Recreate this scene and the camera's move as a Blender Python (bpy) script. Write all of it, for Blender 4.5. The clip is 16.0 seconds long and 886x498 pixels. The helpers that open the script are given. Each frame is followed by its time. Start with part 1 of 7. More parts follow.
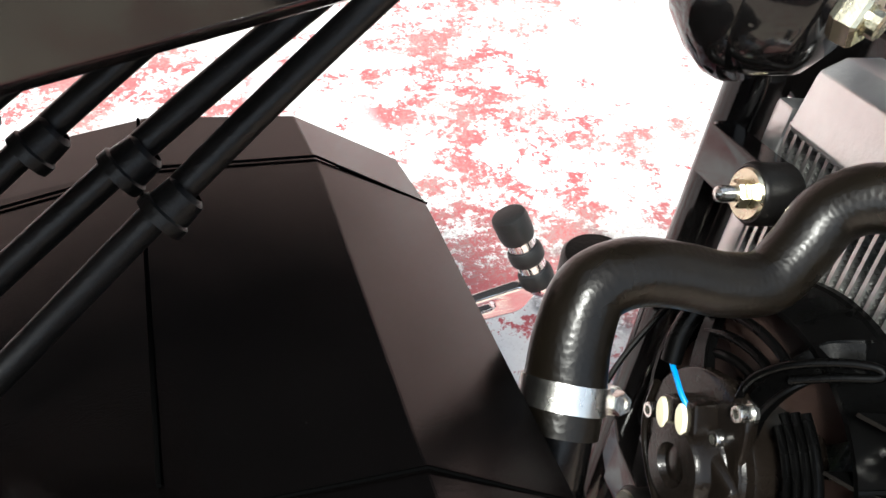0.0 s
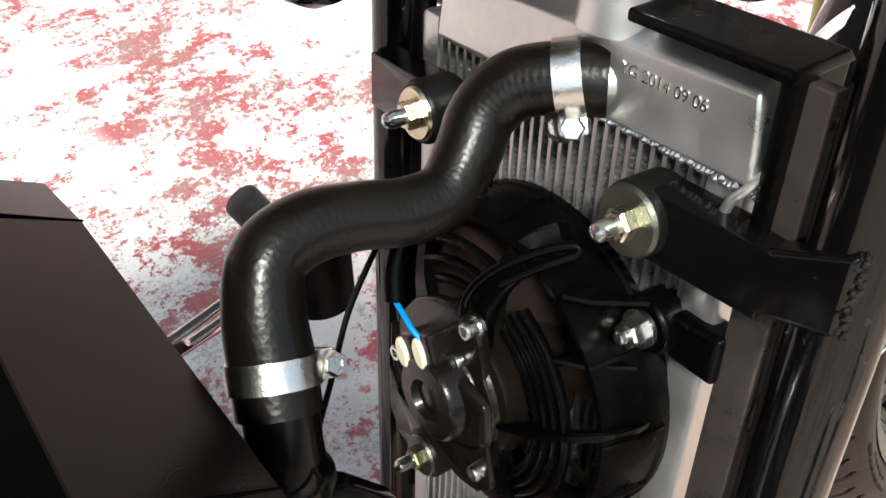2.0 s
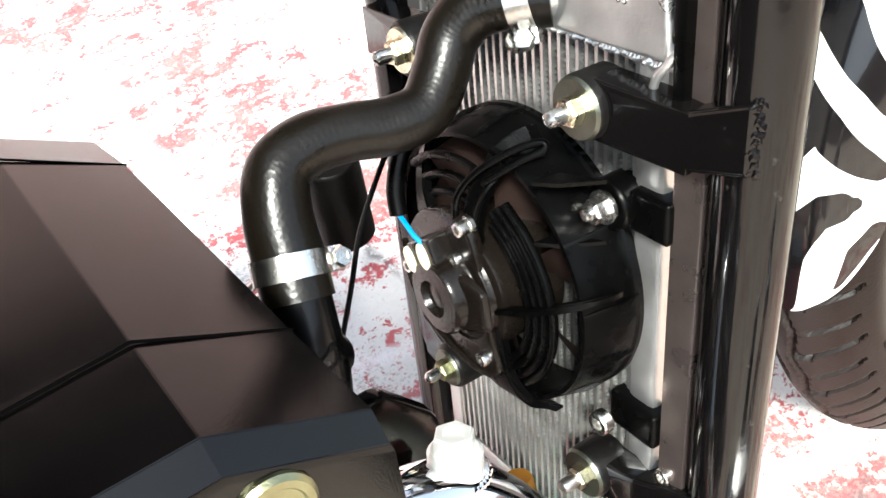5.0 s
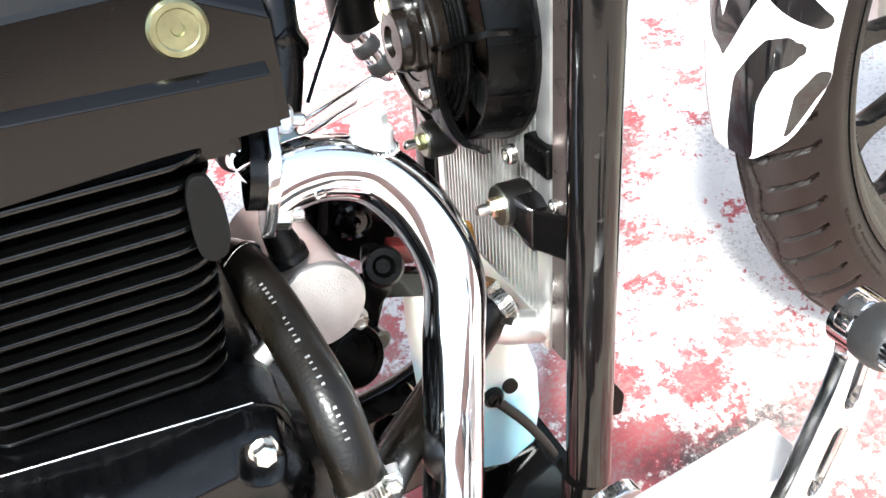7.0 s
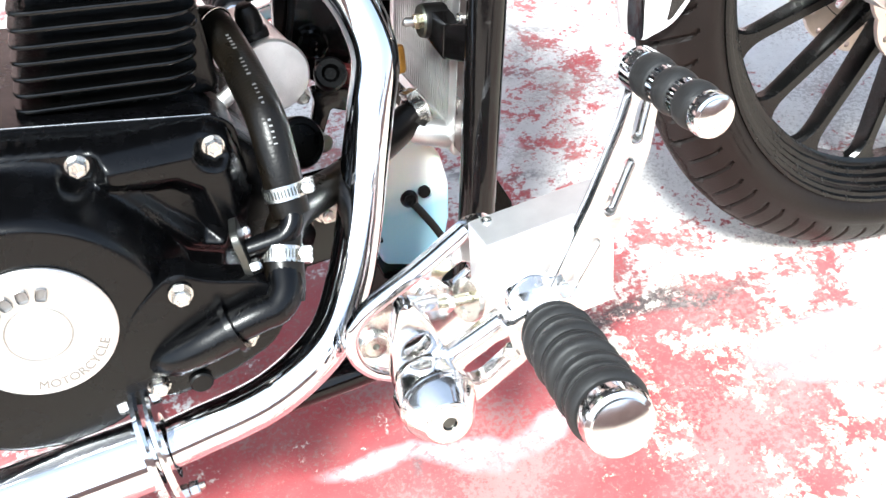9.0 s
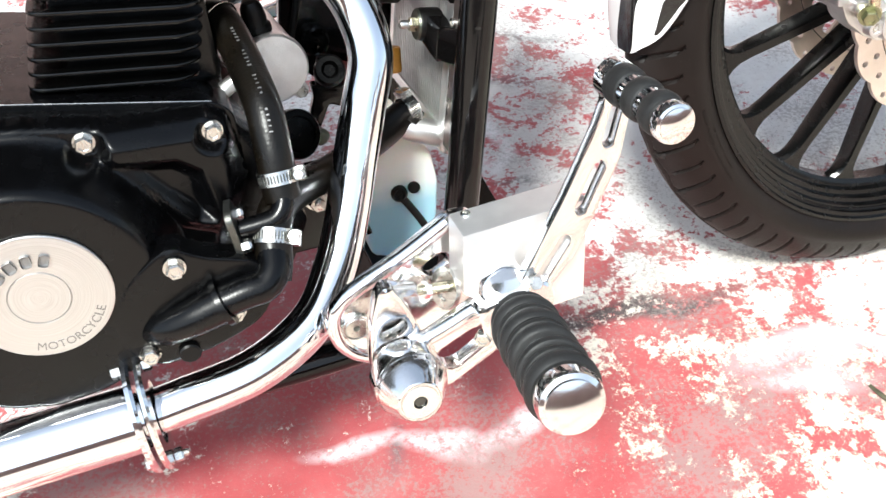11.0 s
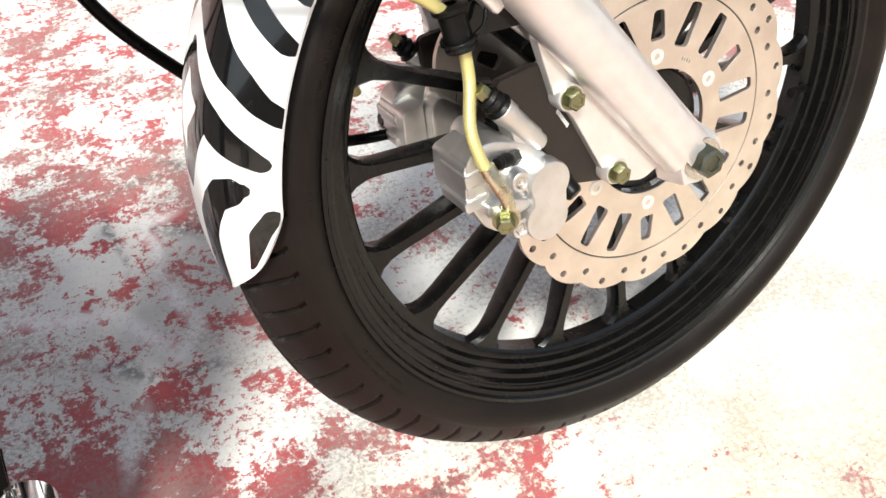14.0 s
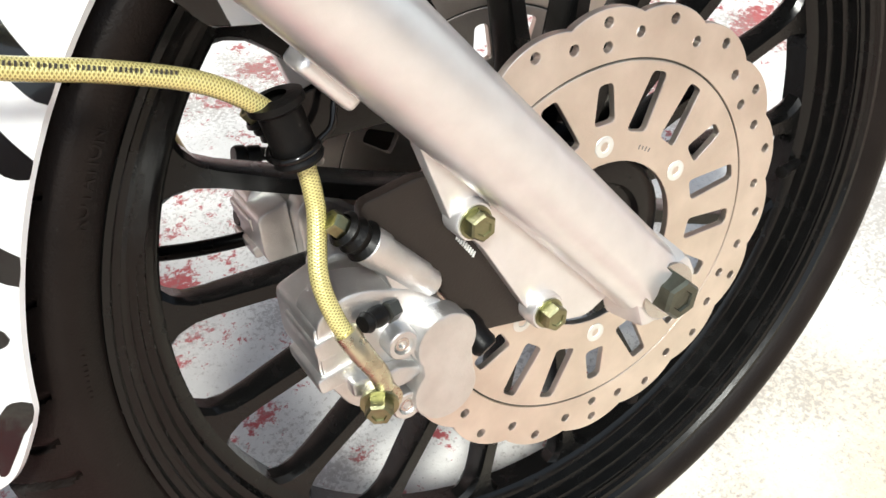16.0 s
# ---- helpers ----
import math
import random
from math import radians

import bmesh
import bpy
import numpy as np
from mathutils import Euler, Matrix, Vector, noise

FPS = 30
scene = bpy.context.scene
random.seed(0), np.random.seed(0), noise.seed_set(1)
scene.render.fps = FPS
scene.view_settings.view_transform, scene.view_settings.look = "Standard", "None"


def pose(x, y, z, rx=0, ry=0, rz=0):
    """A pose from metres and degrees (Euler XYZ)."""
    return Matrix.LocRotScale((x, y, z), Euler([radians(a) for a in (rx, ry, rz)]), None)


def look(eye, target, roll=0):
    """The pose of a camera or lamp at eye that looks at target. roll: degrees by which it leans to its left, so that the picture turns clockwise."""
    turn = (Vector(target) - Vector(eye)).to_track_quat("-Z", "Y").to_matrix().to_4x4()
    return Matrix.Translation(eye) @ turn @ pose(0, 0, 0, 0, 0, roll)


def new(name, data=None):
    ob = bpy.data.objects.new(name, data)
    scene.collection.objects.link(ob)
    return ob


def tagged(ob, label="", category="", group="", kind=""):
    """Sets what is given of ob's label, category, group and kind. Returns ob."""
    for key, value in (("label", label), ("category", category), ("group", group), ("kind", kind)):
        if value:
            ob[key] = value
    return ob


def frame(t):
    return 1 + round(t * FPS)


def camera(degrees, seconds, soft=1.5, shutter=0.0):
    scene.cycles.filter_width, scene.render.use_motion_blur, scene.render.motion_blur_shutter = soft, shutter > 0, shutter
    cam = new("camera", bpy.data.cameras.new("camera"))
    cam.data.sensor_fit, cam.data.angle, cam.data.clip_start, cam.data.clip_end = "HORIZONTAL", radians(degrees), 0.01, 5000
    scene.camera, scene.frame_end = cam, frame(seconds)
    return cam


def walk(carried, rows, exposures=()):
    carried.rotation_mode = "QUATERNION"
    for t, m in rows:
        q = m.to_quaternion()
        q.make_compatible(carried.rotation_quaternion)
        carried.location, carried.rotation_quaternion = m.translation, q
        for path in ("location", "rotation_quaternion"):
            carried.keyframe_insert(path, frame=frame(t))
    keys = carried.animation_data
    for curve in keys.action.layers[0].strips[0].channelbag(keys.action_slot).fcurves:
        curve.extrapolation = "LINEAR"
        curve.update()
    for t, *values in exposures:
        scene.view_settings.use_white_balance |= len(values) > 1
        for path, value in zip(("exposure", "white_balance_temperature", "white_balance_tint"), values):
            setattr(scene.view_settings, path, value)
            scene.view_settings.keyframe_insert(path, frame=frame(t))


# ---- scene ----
cam = camera(51.3, 16.0)
PATH = [
    (0, (0.058, 0.036, 0.786), (0.533, 1.316, -0.675), 6.0),
    (0.5, (0.078, 0.039, 0.791), (0.675, 1.262, -0.674), 5.4),
    (1, (0.091, 0.038, 0.787), (0.787, 1.206, -0.68), 4.2),
    (1.5, (0.101, 0.033, 0.784), (0.866, 1.139, -0.697), 2.7),
    (2, (0.102, 0.027, 0.775), (0.91, 1.082, -0.72), 1.0),
    (2.5, (0.103, 0.02, 0.764), (0.931, 1.048, -0.738), -0.3),
    (3, (0.101, 0.015, 0.762), (0.929, 1.037, -0.744), -1.7),
    (3.2, (0.099, 0.015, 0.761), (0.925, 1.039, -0.745), -2.3),
    (5.3, (0.082, -0.058, 0.798), (0.753, 1.114, -0.677), -10.2),
    (5.5, (0.079, -0.075, 0.805), (0.717, 1.125, -0.662), -10.4),
    (6, (0.083, -0.124, 0.808), (0.631, 1.13, -0.65), -10.6),
    (6.5, (0.087, -0.177, 0.791), (0.565, 1.117, -0.657), -11.0),
    (7, (0.081, -0.228, 0.763), (0.518, 1.085, -0.68), -10.9),
    (7.5, (0.068, -0.284, 0.752), (0.503, 1.027, -0.694), -10.7),
    (8, (0.064, -0.333, 0.75), (0.516, 0.979, -0.691), -8.8),
    (8.5, (0.055, -0.379, 0.734), (0.51, 0.944, -0.696), -6.5),
    (9, (0.05, -0.439, 0.76), (0.495, 0.894, -0.663), -4.4),
    (9.2, (0.052, -0.453, 0.769), (0.497, 0.878, -0.656), -3.3),
    (11.3, (0.055, -0.475, 0.779), (0.497, 0.873, -0.631), -1.7),
    (11.5, (0.06, -0.472, 0.783), (0.507, 0.871, -0.63), -1.7),
    (12, (0.082, -0.467, 0.787), (0.568, 0.856, -0.632), -1.9),
    (12.5, (0.135, -0.447, 0.789), (0.686, 0.848, -0.632), -2.3),
    (13, (0.209, -0.394, 0.79), (0.853, 0.874, -0.616), -2.4),
    (13.5, (0.271, -0.346, 0.79), (0.968, 0.891, -0.619), -2.1),
    (14, (0.343, -0.324, 0.787), (1.045, 0.918, -0.614), -1.3),
    (14.5, (0.419, -0.292, 0.791), (1.102, 0.96, -0.611), -0.2),
    (15, (0.482, -0.253, 0.785), (1.136, 0.993, -0.636), -0.2),
    (15.5, (0.502, -0.195, 0.774), (1.19, 1.035, -0.646), -0.0),
    (16, (0.494, -0.178, 0.71), (1.253, 1.035, -0.687), 0.3),
]
EXPOSURES = [(0, 1.2, 6350, 3), (0.6, 1.06, 6400, 3), (1.3, 0.86, 6450, 3), (3.2, 0.75, 6450, 3), (5.3, 1.90, 6350, 3), (7, 2.10, 6150, 3), (8.5, 1.82, 5980, 3), (9.2, 1.52, 5980, 3), (11.3, 1.02, 6250, 3), (13, 0.80, 6600, 3), (14.5, 0.70, 6620, 3), (15.2, 0.64, 6560, 3), (16, 0.50, 6430, 3)]
walk(cam, [(t, look(eye, target, roll)) for t, eye, target, roll in PATH], EXPOSURES)

# ---- light ----
world = bpy.data.worlds.new("sky")
scene.world = world
world.use_nodes = True
wn = world.node_tree.nodes
sky = wn.new("ShaderNodeTexSky")
sky.sky_type, sky.sun_disc = "NISHITA", False
sky.sun_elevation, sky.sun_rotation = radians(54), radians(216)
sky.air_density, sky.dust_density, sky.ozone_density = 1.0, 2.0, 1.0
haze = wn.new("ShaderNodeHueSaturation")
haze.inputs["Saturation"].default_value = 0.6
world.node_tree.links.new(sky.outputs[0], haze.inputs["Color"])
world.node_tree.links.new(haze.outputs[0], wn["Background"].inputs[0])
wn["Background"].inputs[1].default_value = 0.14
sun = new("sun", bpy.data.lights.new("sun", "SUN"))
sun.data.energy, sun.data.angle, sun.data.color = 3.2, radians(9), (1.0, 0.965, 0.92)
sun.matrix_basis = look((0, 0, 0), (0.345, 0.475, -0.809))

# ---- materials ----
def principled(name):
    m = bpy.data.materials.new(name)
    m.use_nodes = True
    return m, m.node_tree, m.node_tree.nodes["Principled BSDF"]


def ramp(nt, fac, stops):
    r = nt.nodes.new("ShaderNodeValToRGB")
    while len(r.color_ramp.elements) < len(stops):
        r.color_ramp.elements.new(0.5)
    for e, (p, c) in zip(r.color_ramp.elements, stops):
        e.position, e.color = p, (c if isinstance(c, tuple) else (c, c, c)) + (1,)
    nt.links.new(fac, r.inputs[0])
    return r.outputs[0]


def noise_tex(nt, co, scale, detail=4.0, rough=0.55, distort=0.0):
    n = nt.nodes.new("ShaderNodeTexNoise")
    n.inputs["Scale"].default_value, n.inputs["Detail"].default_value = scale, detail
    n.inputs["Roughness"].default_value, n.inputs["Distortion"].default_value = rough, distort
    nt.links.new(co, n.inputs["Vector"])
    return n.outputs["Fac"]


def mixed(nt, fac, a, b, mode="MIX"):
    m = nt.nodes.new("ShaderNodeMix")
    m.data_type, m.blend_type = "RGBA", mode
    for sock, v in ((m.inputs[0], fac), (m.inputs[6], a), (m.inputs[7], b)):
        if isinstance(v, bpy.types.NodeSocket):
            nt.links.new(v, sock)
        else:
            sock.default_value = (*v, 1) if isinstance(v, tuple) else v
    return m.outputs[2]


def maths(nt, op, a, b=0.0, c=None):
    m = nt.nodes.new("ShaderNodeMath")
    m.operation = op
    for sock, v in zip(m.inputs, (a, b, c)):
        if isinstance(v, bpy.types.NodeSocket):
            nt.links.new(v, sock)
        elif v is not None:
            sock.default_value = v
    return m.outputs[0]


def coords(nt, which="Object"):
    return nt.nodes.new("ShaderNodeTexCoord").outputs[which]


def bumped(nt, bsdf, height, strength, dist=0.001):
    b = nt.nodes.new("ShaderNodeBump")
    b.inputs["Strength"].default_value, b.inputs["Distance"].default_value = strength, dist
    nt.links.new(height, b.inputs["Height"])
    nt.links.new(b.outputs[0], bsdf.inputs["Normal"])


def surface(name, col, rough, metal=0.0, var=0.2, scale=60.0, grain=900.0, bump=0.15, rvar=0.08, coat=0.0, dust=0.0, spec=0.5):
    """A worn surface: colour drifts at one scale, grain and specks at another."""
    m, nt, b = principled(name)
    co = coords(nt)
    big, fine = noise_tex(nt, co, scale), noise_tex(nt, co, grain, 2.0)
    lo, hi = tuple(c * (1 - var) for c in col), tuple(min(1, c * (1 + var)) for c in col)
    c = ramp(nt, big, [(0.3, lo), (0.7, hi)])
    if dust:
        speck = ramp(nt, noise_tex(nt, co, grain * 0.35, 6.0, 0.7), [(0.66, 0.0), (0.72, dust)])
        c = mixed(nt, speck, c, (0.45, 0.42, 0.38))
    nt.links.new(c, b.inputs["Base Color"])
    nt.links.new(ramp(nt, big, [(0.25, max(0.02, rough - rvar)), (0.75, rough + rvar)]), b.inputs["Roughness"])
    b.inputs["Metallic"].default_value = metal
    b.inputs["Specular IOR Level"].default_value = spec
    b.inputs["Coat Weight"].default_value, b.inputs["Coat Roughness"].default_value = coat, 0.06
    if bump:
        bumped(nt, b, fine, bump, 0.0006)
    return m


HOOD = surface("hood_black", (0.0012, 0.0010, 0.0010), 0.15, spec=0.26, var=0.1, bump=0.05, grain=1600, dust=0.03, rvar=0.03)
ENGINE = surface("engine_paint_black", (0.0012, 0.0012, 0.0014), 0.25, spec=0.27, var=0.15, bump=0.1, grain=1200, dust=0.02)
FIN = surface("fin_paint_black", (0.0010, 0.0010, 0.0010), 0.2, spec=0.31, var=0.2, bump=0.15, grain=700, dust=0.02)
FRAME = surface("frame_gloss_black", (0.003, 0.0027, 0.0027), 0.10, var=0.1, bump=0.05, grain=250, coat=0.0, spec=0.3, rvar=0.04, dust=0.05)
PLASTIC = surface("black_plastic", (0.0010, 0.0010, 0.0010), 0.29, var=0.2, bump=0.08, grain=900, dust=0.03, spec=0.10)
RUBBER = surface("black_rubber", (0.0035, 0.0032, 0.003), 0.4, spec=0.2, var=0.25, bump=0.3, grain=500, dust=0.06)
PEGRUBBER = surface("peg_rubber", (0.017, 0.017, 0.017), 0.5, spec=0.3, var=0.2, bump=0.4, grain=400, dust=0.05)
TYRE = surface("tyre_rubber", (0.0080, 0.0055, 0.0046), 0.48, spec=0.17, var=0.3, scale=25, bump=0.4, grain=600, dust=0.07)

def worn_tread(m):
    """Road dust and scuffing turn the running band of the tyre greyer than its walls."""
    nt = m.node_tree
    b = nt.nodes["Principled BSDF"]
    src = b.inputs["Base Color"].links[0].from_socket
    co = coords(nt)
    d = nt.nodes.new("ShaderNodeVectorMath")
    d.operation = "MULTIPLY_ADD"
    d.inputs[1].default_value, d.inputs[2].default_value = (1, 0, 1), (0, 0, -0.338)
    nt.links.new(co, d.inputs[0])
    ln = nt.nodes.new("ShaderNodeVectorMath")
    ln.operation = "LENGTH"
    nt.links.new(d.outputs[0], ln.inputs[0])
    band = ramp(nt, maths(nt, "MULTIPLY_ADD", noise_tex(nt, co, 40, 4.0), 0.010, ln.outputs["Value"]), [(0.316, 0.0), (0.330, 0.85)])
    nt.links.new(mixed(nt, band, src, (0.021, 0.0185, 0.0175)), b.inputs["Base Color"])


worn_tread(TYRE)
RIM = surface("rim_satin_black", (0.003, 0.003, 0.003), 0.24, spec=0.3, var=0.12, bump=0.12, grain=700, dust=0.06)
CHROME = surface("chrome", (0.80, 0.81, 0.83), 0.075, 1.0, var=0.03, bump=0.02, grain=120, rvar=0.03)
MACHINED = surface("machined_aluminium", (0.84, 0.83, 0.82), 0.34, 0.8, var=0.05, bump=0.15, grain=900, rvar=0.05)
POLISHED = surface("polished_aluminium", (0.86, 0.85, 0.84), 0.13, 1.0, var=0.06, bump=0.02, grain=500, rvar=0.04)
CAST = surface("cast_aluminium", (0.70, 0.69, 0.68), 0.36, 0.95, var=0.1, bump=0.5, grain=1100)
ALU = surface("sheet_aluminium", (0.63, 0.63, 0.62), 0.38, 0.9, var=0.14, scale=35, bump=0.3, grain=420, rvar=0.12)
SILVER = surface("silver_paint", (0.75, 0.725, 0.715), 0.33, 0.68, var=0.05, bump=0.08, grain=1500, rvar=0.04, coat=0.35)
DISC = surface("disc_steel", (0.78, 0.70, 0.63), 0.40, 1.0, var=0.12, scale=30, bump=0.2, grain=800)
ZINC = surface("bright_zinc", (0.82, 0.82, 0.78), 0.38, 0.6, var=0.06, bump=0.1, grain=900)
STEEL = surface("zinc_steel", (0.62, 0.61, 0.58), 0.25, 1.0, var=0.12, bump=0.15, grain=900)
GOLD = surface("yellow_zinc", (0.58, 0.54, 0.40), 0.28, 1.0, var=0.22, scale=120, bump=0.2, grain=900)
OLIVE = surface("olive_zinc", (0.27, 0.27, 0.16), 0.34, 1.0, var=0.18, scale=120, bump=0.25, grain=900)
DARKOLIVE = surface("dark_olive_zinc", (0.12, 0.125, 0.10), 0.36, 0.95, var=0.2, scale=120, bump=0.25, grain=900)
DARKSTEEL = surface("dark_steel", (0.10, 0.10, 0.09), 0.34, 0.9, var=0.2, bump=0.3, grain=900)
BRACKET = surface("brown_black_bracket", (0.016, 0.012, 0.010), 0.35, 0.2, var=0.15, bump=0.25, grain=1000)
STRIP = surface("satin_brown_strip", (0.125, 0.100, 0.092), 0.30, 0.75, var=0.15, bump=0.12, grain=600, dust=0.05)
BRONZE = surface("fan_motor_case", (0.006, 0.0045, 0.0035), 0.25, 0.0, var=0.2, bump=0.2, grain=800, dust=0.04, spec=0.25)
BLADE = surface("fan_blade_plastic", (0.035, 0.021, 0.017), 0.35, var=0.2, bump=0.2)
CORE = surface("radiator_core", (0.62, 0.62, 0.61), 0.45, 1.0, var=0.15, bump=0.3, grain=900)
BLUE = surface("blue_wire", (0.0, 0.22, 0.62), 0.4, var=0.05)
BEIGE = surface("beige_cap", (0.72, 0.66, 0.48), 0.5, var=0.06)
WHITE = surface("white_print", (0.75, 0.75, 0.72), 0.6, var=0.05)
ENGRAVE = surface("engraving", (0.27, 0.265, 0.26), 0.45, 0.8, var=0.1)
GREEN = surface("grass_blade", (0.085, 0.078, 0.045), 0.6, var=0.3)
PATCH = surface("flat_black_pad", (0.003, 0.003, 0.003), 0.55, var=0.1, bump=0.3, spec=0.12)
GAP = surface("dark_gap", (0.0015, 0.0015, 0.0015), 0.9, var=0.1, bump=0.0, spec=0.0)
AMBER = surface("amber_plastic", (0.52, 0.23, 0.03), 0.35, var=0.1)
REDPLASTIC = surface("red_connector", (0.11, 0.012, 0.010), 0.45, var=0.15)


def ribbed_rubber():
    """Moulded hose: fine cloth marks under the skin, faint rings, brown bloom."""
    m, nt, b = principled("hose_rubber")
    co = coords(nt)
    big = noise_tex(nt, co, 45, 3)
    c = ramp(nt, big, [(0.3, (0.0022, 0.0017, 0.0011)), (0.75, (0.0060, 0.0044, 0.0027))])
    nt.links.new(c, b.inputs["Base Color"])
    nt.links.new(ramp(nt, noise_tex(nt, co, 30, 4), [(0.3, 0.24), (0.7, 0.38)]), b.inputs["Roughness"])
    v = nt.nodes.new("ShaderNodeTexVoronoi")
    b.inputs["Specular IOR Level"].default_value = 0.28
    v.inputs["Scale"].default_value = 520
    nt.links.new(co, v.inputs["Vector"])
    fine = maths(nt, "MULTIPLY_ADD", noise_tex(nt, co, 260, 3), 0.8, v.outputs["Distance"])
    sp = nt.nodes.new("ShaderNodeSeparateXYZ")
    nt.links.new(nt.nodes.new("ShaderNodeUVMap").outputs[0], sp.inputs[0])
    rings = maths(nt, "SINE", maths(nt, "MULTIPLY_ADD", sp.outputs[0], 260.0, maths(nt, "MULTIPLY", noise_tex(nt, co, 120, 2), 5.0)))
    fine = maths(nt, "MULTIPLY_ADD", rings, 0.13, fine)
    bumped(nt, b, fine, 0.10, 0.0008)
    return m


def braided_hose():
    """Yellow sleeve over a steel braid: a crossed weave in the hose's own u and v."""
    m, nt, b = principled("braided_yellow")
    uv = nt.nodes.new("ShaderNodeUVMap").outputs[0]
    sep = nt.nodes.new("ShaderNodeSeparateXYZ")
    nt.links.new(uv, sep.inputs[0])
    waves = []
    for s in (1, -1):
        t = maths(nt, "MULTIPLY_ADD", sep.outputs[0], 420.0, maths(nt, "MULTIPLY", sep.outputs[1], 62.8 * s))
        waves.append(maths(nt, "SINE", t))
    w = maths(nt, "MAXIMUM", waves[0], waves[1])
    c = ramp(nt, maths(nt, "MULTIPLY_ADD", w, 0.5, 0.5), [(0.3, (0.30, 0.24, 0.07)), (0.9, (0.78, 0.70, 0.30))])
    nt.links.new(c, b.inputs["Base Color"])
    b.inputs["Roughness"].default_value, b.inputs["Metallic"].default_value = 0.3, 0.45
    b.inputs["Coat Weight"].default_value = 0.5
    bumped(nt, b, w, 0.3, 0.0004)
    return m


def zebra_paint():
    """Glossy black and white wrap; the mesh carries how far each point lies from a black stripe's edge."""
    m, nt, b = principled("zebra_wrap")
    uv = nt.nodes.new("ShaderNodeUVMap").outputs[0]
    stripe = nt.nodes.new("ShaderNodeAttribute")
    stripe.attribute_name = "stripe"
    edge = maths(nt, "MULTIPLY_ADD", stripe.outputs["Fac"], 40.0, 0.5)
    c = ramp(nt, edge, [(0.49, (0.004, 0.004, 0.0045)), (0.51, (0.8, 0.8, 0.8))])
    scr = nt.nodes.new("ShaderNodeMapping")
    scr.inputs["Scale"].default_value = (20, 400, 1)
    nt.links.new(uv, scr.inputs[0])
    scratch = ramp(nt, noise_tex(nt, scr.outputs[0], 2.0, 3.0), [(0.68, 0.0), (0.74, 0.10)])
    nt.links.new(mixed(nt, scratch, c, (0.3, 0.3, 0.3)), b.inputs["Base Color"])
    b.inputs["Specular IOR Level"].default_value = 0.3
    b.inputs["Roughness"].default_value, b.inputs["Coat Weight"].default_value = 0.16, 0.5
    b.inputs["Coat Roughness"].default_value = 0.05
    return m


def translucent_plastic():
    m, nt, b = principled("milky_plastic")
    sep = nt.nodes.new("ShaderNodeSeparateXYZ")
    co = coords(nt)
    nt.links.new(co, sep.inputs[0])
    level = maths(nt, "MULTIPLY_ADD", noise_tex(nt, co, 60, 2), 0.012, sep.outputs[2])
    c = ramp(nt, maths(nt, "MULTIPLY_ADD", level, 10.0, -2.0), [(0.50, (0.30, 0.50, 0.60)), (0.72, (0.66, 0.70, 0.68)), (0.95, (0.72, 0.71, 0.64))])
    nt.links.new(c, b.inputs["Base Color"])
    b.inputs["Roughness"].default_value = 0.4
    b.inputs["Subsurface Weight"].default_value = 0.35
    b.inputs["Subsurface Scale"].default_value = 0.01
    bumped(nt, b, noise_tex(nt, co, 300, 3), 0.15, 0.0008)
    return m


def brushed_disc():
    m, nt, b = principled("spun_aluminium")
    uv = nt.nodes.new("ShaderNodeUVMap").outputs[0]
    mp = nt.nodes.new("ShaderNodeMapping")
    mp.inputs["Scale"].default_value = (1500, 3, 1)
    nt.links.new(uv, mp.inputs[0])
    n = noise_tex(nt, mp.outputs[0], 1.0, 3.0)
    nt.links.new(ramp(nt, n, [(0.3, (0.54, 0.53, 0.52)), (0.7, (0.66, 0.65, 0.64))]), b.inputs["Base Color"])
    b.inputs["Metallic"].default_value = 0.92
    nt.links.new(ramp(nt, n, [(0.3, 0.28), (0.7, 0.40)]), b.inputs["Roughness"])
    bumped(nt, b, n, 0.10, 0.0003)
    return m


